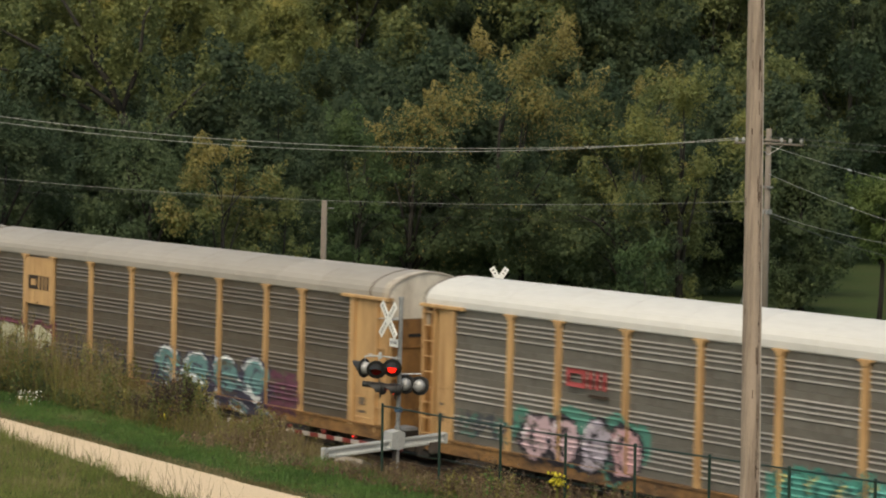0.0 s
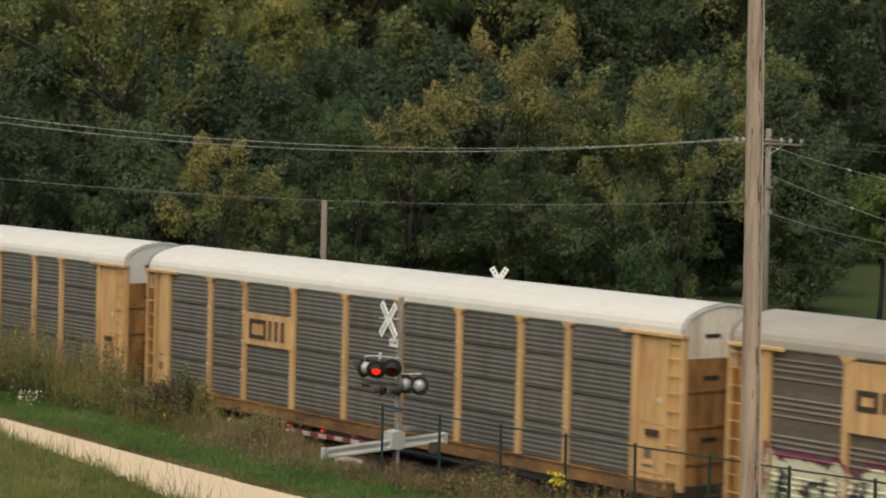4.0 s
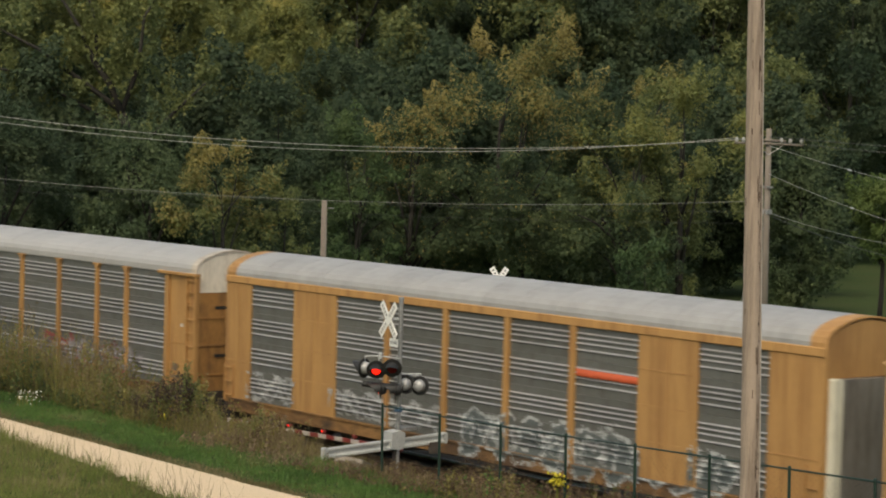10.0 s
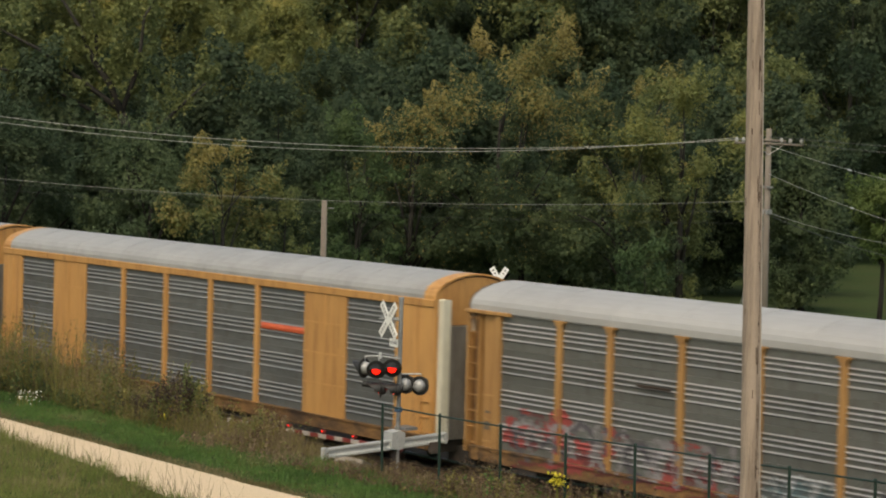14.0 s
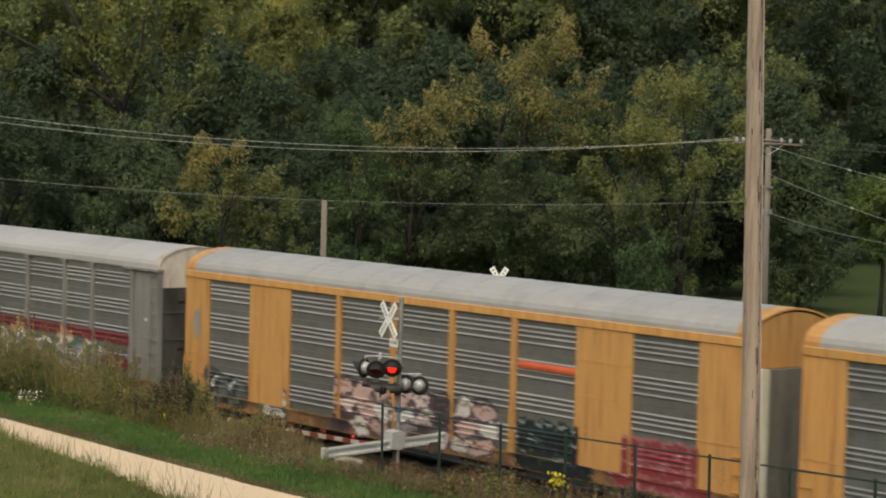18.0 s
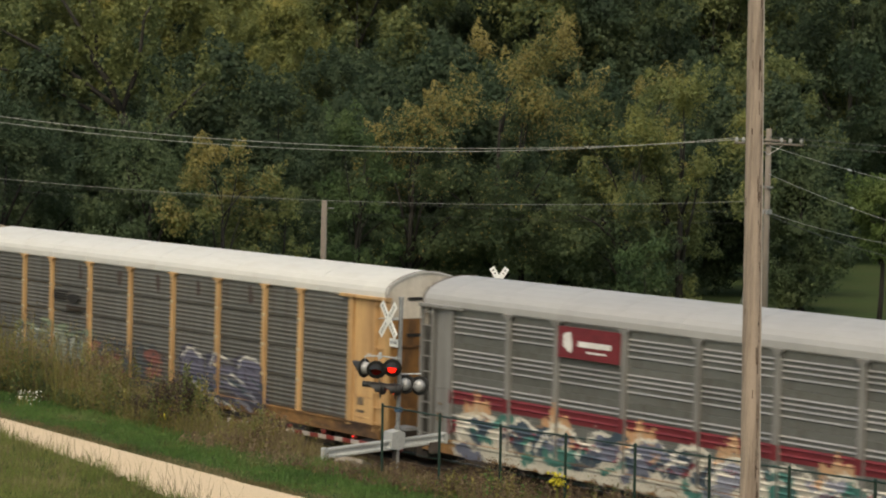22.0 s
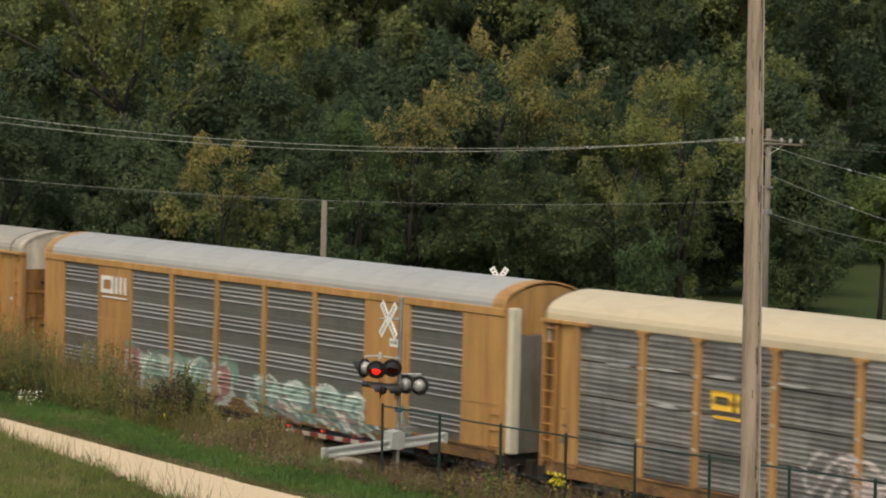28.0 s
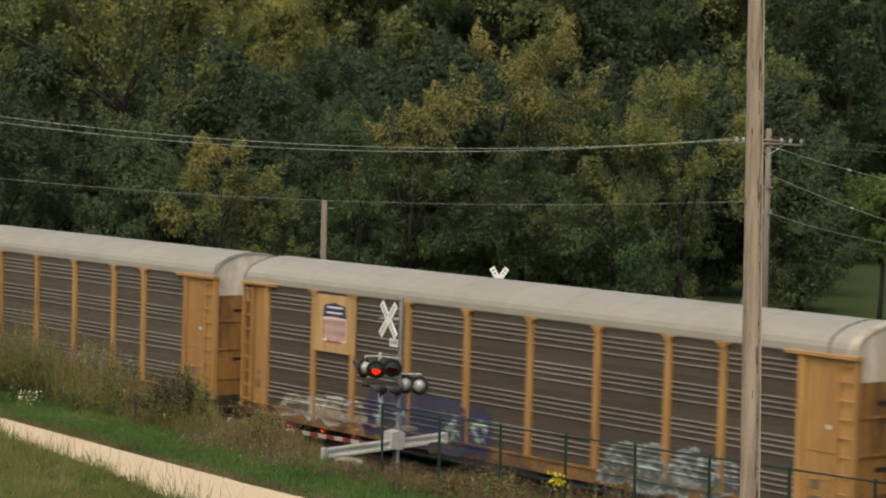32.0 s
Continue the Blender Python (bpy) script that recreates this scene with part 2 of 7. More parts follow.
G_LIGHT = leaf_mat("fresh_green_leaves", [(0.072, 0.114, 0.036), (0.108, 0.158, 0.047), (0.150, 0.196, 0.060), (0.200, 0.226, 0.072)])
G_MID = leaf_mat("mid_green_leaves", [(0.052, 0.089, 0.037), (0.077, 0.123, 0.048), (0.104, 0.151, 0.058), (0.142, 0.172, 0.064)])
VERGE = leaf_mat("verge_leaves", [(0.060, 0.080, 0.022), (0.100, 0.125, 0.034), (0.135, 0.150, 0.045), (0.190, 0.165, 0.075)], 0.3)
DOME = mat("silver_lamp_housing", (0.36, 0.36, 0.35), 0.42, 0.35, (0.3, 0.3, 0.29), 0.5, 4.0)
GRASSB = leaf_mat("grass_blades", [(0.056, 0.108, 0.029), (0.087, 0.165, 0.040), (0.112, 0.195, 0.050), (0.185, 0.208, 0.082)], 0.3)
GRASSN = leaf_mat("rough_grass_blades", [(0.101, 0.129, 0.032), (0.148, 0.190, 0.046), (0.195, 0.222, 0.061), (0.289, 0.258, 0.109)], 0.3)
GRASSD = leaf_mat("dry_grass_blades", [(0.110, 0.095, 0.040), (0.155, 0.128, 0.058), (0.215, 0.170, 0.088), (0.290, 0.225, 0.130)], 0.3)
WEEDG = leaf_mat("weed_leaves", [(0.114, 0.120, 0.032), (0.181, 0.173, 0.048), (0.256, 0.220, 0.075), (0.362, 0.305, 0.131)], 0.35)
WEEDB = leaf_mat("brown_weed_heads", [(0.115, 0.083, 0.044), (0.178, 0.130, 0.070), (0.253, 0.190, 0.107), (0.345, 0.276, 0.165)], 0.3)
WEEDR = leaf_mat("withered_reddish_stalks", [(0.077, 0.048, 0.032), (0.121, 0.078, 0.050), (0.171, 0.113, 0.072), (0.253, 0.189, 0.130)], 0.25)
WEEDP = leaf_mat("dark_seed_heads", [(0.036, 0.026, 0.022), (0.060, 0.042, 0.034), (0.088, 0.062, 0.048)], 0.15)
FLOWY = leaf_mat("yellow_flowers", [(0.42, 0.36, 0.03), (0.62, 0.52, 0.05)], 0.1)
FLOWW = leaf_mat("white_flowers", [(0.55, 0.55, 0.45), (0.75, 0.75, 0.66)], 0.1)


# ---------------------------------------------------------------- mesh helpers
class MB:
    """Collects faces of one mesh."""

    def __init__(self):
        self.v, self.f, self.m = [], [], []

    def face(self, pts, mi=0):
        k = len(self.v)
        self.v += [tuple(p) for p in pts]
        self.f.append(tuple(range(k, k + len(pts))))
        self.m.append(mi)

    def box(self, x0, x1, y0, y1, z0, z1, c=0.0, mi=0):
        k = len(self.v)
        if c <= 0:
            self.v += [(x, y, z) for x in (x0, x1) for y in (y0, y1) for z in (z0, z1)]
            q = [(0, 1, 3, 2), (4, 6, 7, 5), (0, 4, 5, 1), (2, 3, 7, 6), (0, 2, 6, 4), (1, 5, 7, 3)]
            self.f += [tuple(k + i for i in a) for a in q]
            self.m += [mi] * 6
            return self
        # chamfered along the edges that run in x
        ring = [(y0 + c, z0), (y1 - c, z0), (y1, z0 + c), (y1, z1 - c), (y1 - c, z1), (y0 + c, z1), (y0, z1 - c), (y0, z0 + c)]
        return self.prism(ring, x0, x1, mi)

    def prism(self, ring, x0, x1, mi=0):
        """A closed outline in (y, z), counter-clockwise seen from +x, pushed along x."""
        k, n = len(self.v), len(ring)
        self.v += [(x0, y, z) for y, z in ring] + [(x1, y, z) for y, z in ring]
        self.f += [(k + i, k + (i + 1) % n, k + n + (i + 1) % n, k + n + i)[::-1] for i in range(n)]
        self.f += [tuple(range(k, k + n))[::-1], tuple(range(k + n, k + 2 * n))]
        self.m += [mi] * (n + 2)
        return self

    def tube(self, pts, radii, n=10, mi=0):
        """A round bar through the points, with a radius at each."""
        k = len(self.v)
        pts = [Vector(p) for p in pts]
        for i, p in enumerate(pts):
            d = (pts[min(i + 1, len(pts) - 1)] - pts[max(i - 1, 0)]).normalized()
            a = d.orthogonal().normalized() if abs(d.z) > 0.9 else d.cross(Vector((0, 0, 1))).normalized()
            b = d.cross(a)
            for j in range(n):
                w = 2 * math.pi * j / n
                self.v.append(tuple(p + (a * math.cos(w) + b * math.sin(w)) * radii[i]))
        for i in range(len(pts) - 1):
            for j in range(n):
                self.f.append((k + i * n + j, k + i * n + (j + 1) % n, k + (i + 1) * n + (j + 1) % n, k + (i + 1) * n + j))
                self.m.append(mi)
        self.f += [tuple(range(k, k + n))[::-1], tuple(range(k + (len(pts) - 1) * n, k + len(pts) * n))]
        self.m += [mi] * 2
        return self

    def mesh(self, name, mats, smooth=False):
        me = bpy.data.meshes.new(name)
        me.from_pydata(self.v, [], self.f)
        for q in (mats if isinstance(mats, (list, tuple)) else [mats]):
            me.materials.append(q)
        me.polygons.foreach_set("material_index", self.m)
        if smooth:
            me.polygons.foreach_set("use_smooth", [True] * len(self.f))
        me.update()
        return me


def quads_mesh(name, verts, per, mats, index=None):
    """A mesh of loose faces with `per` corners each, from an array."""
    n = len(verts) // per
    me = bpy.data.meshes.new(name)
    me.vertices.add(n * per)
    me.vertices.foreach_set("co", np.ascontiguousarray(verts, dtype=np.float32).ravel())
    me.loops.add(n * per)
    me.loops.foreach_set("vertex_index", np.arange(n * per, dtype=np.int32))
    me.polygons.add(n)
    me.polygons.foreach_set("loop_start", np.arange(0, n * per, per, dtype=np.int32))
    for q in mats:
        me.materials.append(q)
    if index is not None:
        me.polygons.foreach_set("material_index", np.asarray(index, dtype=np.int32))
    me.update(calc_edges=True)
    return me


def part(name, me, parent, label="", m=None):
    ob = new(name, me)
    ob.parent = parent
    if m is not None:
        ob.matrix_basis = m
    if label:
        ob["label"] = label
    return ob


def thing(name, label, category, group="", m=None, me=None, kind=""):
    ob = new(name, me)
    if m is not None:
        ob.matrix_basis = m
    return tagged(ob, label, category, group, kind)


# ---------------------------------------------------------------- ground
def ground_z(x, y):
    """Height of the ground: flat beyond the track, a bank up to the path, then a slow rise."""
    pts = ((-60, 5.2), (-45, 4.2), (-22, 2.1), (-16, 1.25), (-9, 1.16), (-7.6, 1.08), (-3.3, -0.35), (4, -0.35), (8, 0.0), (60, 0.0))
    if y <= pts[0][0]:
        z = pts[0][1]
    elif y >= pts[-1][0]:
        z = 0.0
    else:
        for (a, za), (b, zb) in zip(pts, pts[1:]):
            if a <= y <= b:
                z = za + (zb - za) * (y - a) / (b - a)
                break
    if -16 < y < -7 and x > -50:
        z += 0.012 * min(x + 50, 25)
    return z


def build_ground():
    xs = sorted({-3000, -1500, -700, -400, -250, -180, *range(-130, 41, 2), 60, 100, 200, 400, 800, 1600, 3000})
    ys = sorted({-3000, -1200, -500, -200, -100, -60, *[-45 + 1.5 * i for i in range(36)], 10, 16, 30, 50, 80, 120, 160, 220, 300, 500, 1000, 3000, -7.6, -9, -16, -3.3})
    v = [(x, y, ground_z(x, y) + (0.05 * noise.noise((x * 0.35, y * 0.35, 0)) if -50 < y < -3.4 and not -15.6 < y < -10.2 else 0)) for x in xs for y in ys]
    n = len(ys)
    f = [(i * n + j, (i + 1) * n + j, (i + 1) * n + j + 1, i * n + j + 1) for i in range(len(xs) - 1) for j in range(n - 1)]
    me = bpy.data.meshes.new("ground")
    me.from_pydata(v, [], f)
    me.polygons.foreach_set("use_smooth", [True] * len(f))
    me.materials.append(mat("grassy_soil", (0.046, 0.068, 0.024), 0.95, 0, (0.062, 0.066, 0.030), 0.6, 0.3, (1, 1, 1), 9, 0.5, spec=0.05))
    me.update()
    tagged(new("ground", me), "green grassy ground with bare earthy patches", "ground", kind="structure")


def build_path():
    b = MB()
    ends = ((-120, -9.1, -9.2), (-95, -10.1, -10.6), (-66, -11.25, -12.75), (-56, -11.75, -13.8), (-49, -12.05, -15.1), (-40, -12.4, -16.6), (-10, -13.6, -18.5))
    for (xa, fa, na), (xb, fb, nb) in zip(ends, ends[1:]):
        m = 8
        for i in range(m):
            u0, u1 = i / m, (i + 1) / m
            q = []
            for u in (u0, u1):
                x = xa + (xb - xa) * u
                yf, yn = fa + (fb - fa) * u, na + (nb - na) * u
                w = 0.07 * noise.noise((x * 0.9, 3, 0))
                q.append((x, yf + w, ground_z(x, yf) + 0.03, x, yn + w, ground_z(x, yn) + 0.03))
            (a, c) = q
            b.face([(a[3], a[4], a[5]), (c[3], c[4], c[5]), (c[0], c[1], c[2]), (a[0], a[1], a[2])])
    tagged(new("path", b.mesh("path", PATHM)), "pale tan crushed limestone walking path", "path", kind="structure")


def build_track():
    # bed carried far beyond the track: added ballast stands in for shaded ground
    bed = MB().prism([(-3.4, -0.5), (9.5, -0.5), (9.5, 0.02), (4.0, -0.2), (2.0, -0.17), (-2.0, -0.17)], -700, 500)
    tagged(new("trackbed", bed.mesh("trackbed", BALL)), "grey stone ballast bed under the rails", "ballast", kind="structure")
    # loose stones on the near shoulder
    rng = np.random.RandomState(14)
    n = 9000
    c = np.stack([rng.uniform(-70, -28, n), rng.uniform(-3.5, -0.9, n), np.zeros(n)], 1)
    c[:, 2] = np.interp(c[:, 1], [-3.4, -2.0, 2.0], [-0.46, -0.15, -0.15]) + 0.01
    r = rng.uniform(0.035, 0.085, n)
    dirs = rng.normal(size=(n, 4, 3))
    dirs /= np.linalg.norm(dirs, axis=2)[:, :, None]
    p = c[:, None] + dirs * r[:, None, None]
    v = np.concatenate([p[:, [0, 1, 2]], p[:, [0, 3, 1]], p[:, [0, 2, 3]], p[:, [1, 3, 2]]]).reshape(-1, 3)
    tagged(new("ballast_stones", quads_mesh("ballast_stones", v, 3, [BALL])), "loose grey ballast stones beside the rails", "stones", kind="stuff")
    tr = thing("railway_track", "rusty steel rails on dark wooden ties in ballast", "railway track")
    for y in (-0.75, 0.75):
        r = MB().prism([(y - 0.07, -0.17), (y + 0.07, -0.17), (y + 0.07, -0.155), (y + 0.012, -0.13), (y + 0.012, -0.05), (y + 0.037, -0.04),
                        (y + 0.034, 0.0), (y - 0.034, 0.0), (y - 0.037, -0.04), (y - 0.012, -0.05), (y - 0.012, -0.13), (y - 0.07, -0.155)], -700, 500)
        part("rail", r.mesh("rail", RAILM), tr)
    tie = MB().box(-0.115, 0.115, -1.3, 1.3, -0.34, -0.164, 0.01).mesh("tie", TIEM)
    for i in range(120):
        part("tie", tie, tr, m=pose(-92 + 0.56 * i, 0, 0, 0, 0, random.uniform(-0.6, 0.6)))
    b = MB()
    for i in range(300):
        for x0 in (-92 - 0.56 * (i + 1), -92 + 0.56 * (120 + i)):
            b.box(x0 - 0.115, x0 + 0.115, -1.3, 1.3, -0.34, -0.164)
    part("far_ties", b.mesh("far_ties", TIEM), tr)["kind"] = "stuff"


build_ground()
build_path()
build_track()


# ---------------------------------------------------------------- the train
LEN = 26.95
EDGES = (1.45, 4.05, 6.15, 8.95, 11.8, 14.65, 17.5, 20.3, 22.35, 25.05)
TIERS = (1.12, 2.10, 3.07, 4.03)
ROOF = [(-1.56, 5.05), (-1.56, 5.22), (-1.51, 5.36), (-1.38, 5.50), (-1.15, 5.63), (-0.8, 5.75), (-0.4, 5.835), (0.0, 5.865)]
ROOF = ROOF + [(-y, z) for y, z in ROOF[-2::-1]]
CACHE = {}


def cached(key, make):
    if key not in CACHE:
        CACHE[key] = make()
    return CACHE[key]


def sheet_profile(kind, h):
    """Front outline (y, z) of one tier of side sheeting, from its lower edge up."""
    p = [(0.0, 0.003)]
    if kind == "louvre":
        for z in (0.27, 0.45, 0.59, 0.73):
            p += [(0.0, z - 0.034), (-0.034, z - 0.022), (-0.036, z - 0.010), (0.0, z + 0.034)]
        p += [(0.0, h - 0.003)]
    else:
        n = 6
        p = [(0.0, 0.022)]
        for i in range(n):
            z = 0.06 + (h - 0.12) * i / n
            d = (h - 0.12) / n
            p += [(0.0, z), (-0.016, z + d * 0.20), (-0.020, z + d * 0.45), (0.0, z + d * 0.7)]
        p += [(0.0, h - 0.022)]
    return p


def sheet_mesh(kind, w, tiers, m, side):
    def make():
        b = MB()
        for z0 in tiers:
            h = (TIERS + (5.0,))[TIERS.index(z0) + 1] - z0
            pr = sheet_profile(kind, h)
            ring = [(y - 1.50, z + z0) for y, z in pr]
            ring = ring + [(-1.46, ring[-1][1]), (-1.46, ring[0][1])]
            if side > 0:
                ring = [(-y, z) for y, z in ring][::-1]
            k0 = len(b.f)
            b.prism(ring[::-1], 0.0, w)
            # the slats' upward slopes take the paler tone that paints sky light on them
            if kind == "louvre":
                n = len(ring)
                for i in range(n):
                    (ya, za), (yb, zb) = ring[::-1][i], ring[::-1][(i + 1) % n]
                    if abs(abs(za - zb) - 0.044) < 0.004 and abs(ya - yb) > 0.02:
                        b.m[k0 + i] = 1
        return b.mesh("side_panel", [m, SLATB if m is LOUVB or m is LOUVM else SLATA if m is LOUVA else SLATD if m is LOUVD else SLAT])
    return cached(("sheet", kind, round(w, 2), tuple(tiers), m.name, side), make)


def post_mesh(m, side, capital):
    def make():
        b = MB()
        s = side
        y0, y1 = sorted((s * 1.47, s * 1.60))
        b.box(-0.105, 0.105, y0, y1, 1.06, 5.0, 0)
        e0, e1 = sorted((s * 1.595, s * 1.615))
        b.box(-0.05, 0.05, e0, e1, 1.06, 4.9, 0)
        if capital:
            # a flared head under a thin flat plate
            c0, c1 = sorted((s * 1.47, s * 1.635))
            b.box(-0.235, 0.235, c0, c1, 4.985, 5.035, 0)
            ring = [(-0.107, 4.88), (0.107, 4.88), (0.15, 4.985), (-0.15, 4.985)]
            k = len(b.v)
            b.v += [(x, c0 + 0.005, z) for x, z in ring] + [(x, c1 - 0.005, z) for x, z in ring]
            b.f += [(k, k + 1, k + 2, k + 3), (k + 7, k + 6, k + 5, k + 4)] + [(k + i, k + 4 + i, k + 4 + (i + 1) % 4, k + (i + 1) % 4) for i in range(4)]
            b.m += [0] * 6
        return b.mesh("post", m)
    return cached(("post", m.name, side, capital), make)


def roof_mesh(x0, x1, m, lift=0.0, seam=True):
    def make():
        b = MB()
        k = 1.0 + lift
        out = [(y * k, 5.1 + (z - 5.1) * 1.0 + lift * 1.2) for y, z in ROOF]
        inn = [(y * 0.975, z - 0.05) for y, z in out]
        b.prism((out + inn[::-1])[::-1], 0, x1 - x0)
        if seam:
            o2 = [(y * 1.003, z + 0.006) for y, z in out]
            b.prism((o2 + out[::-1])[::-1], 0.0, 0.05)
        return b.mesh("roof_sheet", m)
    return cached(("roof", round(x1 - x0, 3), m.name, lift, seam), make)


def hoop_mesh(m):
    def make():
        b = MB()
        o2 = [(y * 1.010, z + 0.018) for y, z in ROOF]
        b.prism((o2 + [(y * 0.99, z - 0.01) for y, z in ROOF][::-1])[::-1], -0.022, 0.022)
        return b.mesh("roof_hoop", m)
    return cached(("hoop", m.name), make)


def wheel_mesh():
    def make():
        b = MB()
        for s in (-1, 1):
            b.tube([(0, s * 0.68, 0), (0, s * 0.71, 0), (0, s * 0.715, 0), (0, s * 0.80, 0)], [0.445, 0.445, 0.42, 0.415], 28)
            b.tube([(0, s * 0.80, 0), (0, s * 0.825, 0)], [0.36, 0.33], 24)
            b.tube([(0, s * 0.825, 0), (0, s * 0.98, 0)], [0.12, 0.10], 14)
            for i in range(3):
                a = 2 * math.pi * i / 3
                b.tube([(0.065 * math.cos(a), s * 0.975, 0.065 * math.sin(a)), (0.065 * math.cos(a), s * 1.0, 0.065 * math.sin(a))], [0.02, 0.02], 6)
        b.tube([(0, -0.7, 0), (0, 0.7, 0)], [0.085, 0.085], 12)
        return b.mesh("wheelset", WHEEL)
    return cached("wheelset", make)


def truck_mesh():
    def make():
        b = MB()
        for s in (-1, 1):
            y0, y1 = sorted((s * 0.9, s * 1.07))
            for x0, x1, za, zb in ((-1.05, -0.55, 0.36, 0.60), (0.55, 1.05, 0.36, 0.60), (-0.75, 0.75, 0.58, 0.72), (-0.4, 0.4, 0.16, 0.27)):
                b.box(x0, x1, y0, y1, za, zb)
            for q in (-1, 1):
                b.tube([(q * 0.36, s * 0.985, 0.2), (q * 0.68, s * 0.985, 0.62)], [0.075, 0.075], 6)
                b.box(q * 0.2 - 0.06, q * 0.2 + 0.06, y0, y1, 0.2, 0.62)
            for x in (-0.1, 0.0, 0.1):
                b.tube([(x, s * 1.0, 0.27), (x, s * 1.0, 0.52)], [0.05, 0.05], 8)
        b.box(-0.22, 0.22, -1.05, 1.05, 0.5, 0.78)
        return b.mesh("truck", UNDER)
    return cached("truck", make)


def ladder_mesh(m, short):
    def make():
        b = MB()
        tops = (1.2, 1.66, 2.12) if short else (1.2, 1.66, 2.12, 2.58, 3.04, 3.5, 3.96, 4.42, 4.82)
        for z in tops:
            b.box(0.06, 0.54, -1.62, -1.575, z - 0.014, z + 0.014, 0.008)
        for x in (0.05, 0.55):
            b.box(x - 0.025, x + 0.025, -1.61, -1.52, 1.0, tops[-1] + 0.12)
        return b.mesh("ladder", m)
    return cached(("ladder", m.name, short), make)


def end_wall(side, lo, hi, top, split):
    """One end of the body: a lower wall and an upper part, as two meshes."""
    def make():
        low = MB().prism([(-1.47, lo), (1.47, lo), (1.47, split), (-1.47, split)], 0, 0.07)
        ring = [(y * 0.985, z - 0.02) for y, z in ROOF if z > split]
        up = MB().prism(([(-1.475, split), (1.475, split)] + ring[::-1]), 0.01, 0.08)
        return low.mesh("end_wall", hi), up.mesh("end_panel", top)
    return cached(("end", hi.name, top.name, split), make)


LOUVM = mat("dark_brown_dusted_louvre", (0.095, 0.078, 0.060), 0.55, 0.25, (0.08, 0.062, 0.045), 0.6, 0.8, (0.7, 0.7, 2.0), 18, 0.06, 0.10, rust=(0.085, 0.052, 0.034, 0.6))
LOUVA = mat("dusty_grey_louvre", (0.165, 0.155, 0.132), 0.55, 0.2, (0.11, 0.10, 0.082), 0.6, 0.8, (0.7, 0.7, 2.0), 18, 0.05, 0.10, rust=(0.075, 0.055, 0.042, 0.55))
# Dusty slats with sky light coloured into their upper slopes.
SLATA = mat("dusty_grey_slat_skylight_tone", (0.30, 0.285, 0.25), 0.5, 0.25, (0.2, 0.18, 0.15), 0.5, 0.9, (0.6, 1, 1), 14, 0.03, 0.12)
WCLIP = mat("worn_pale_clip", (0.50, 0.40, 0.25), 0.6)
LIP = mat("dirty_white_lip", (0.46, 0.41, 0.34), 0.65, 0, (0.22, 0.17, 0.12), 0.7, 1.5, (2, 2, 1), 12, 0.1)
WHEELSETS = {-1: [], 1: []}
CARS = []


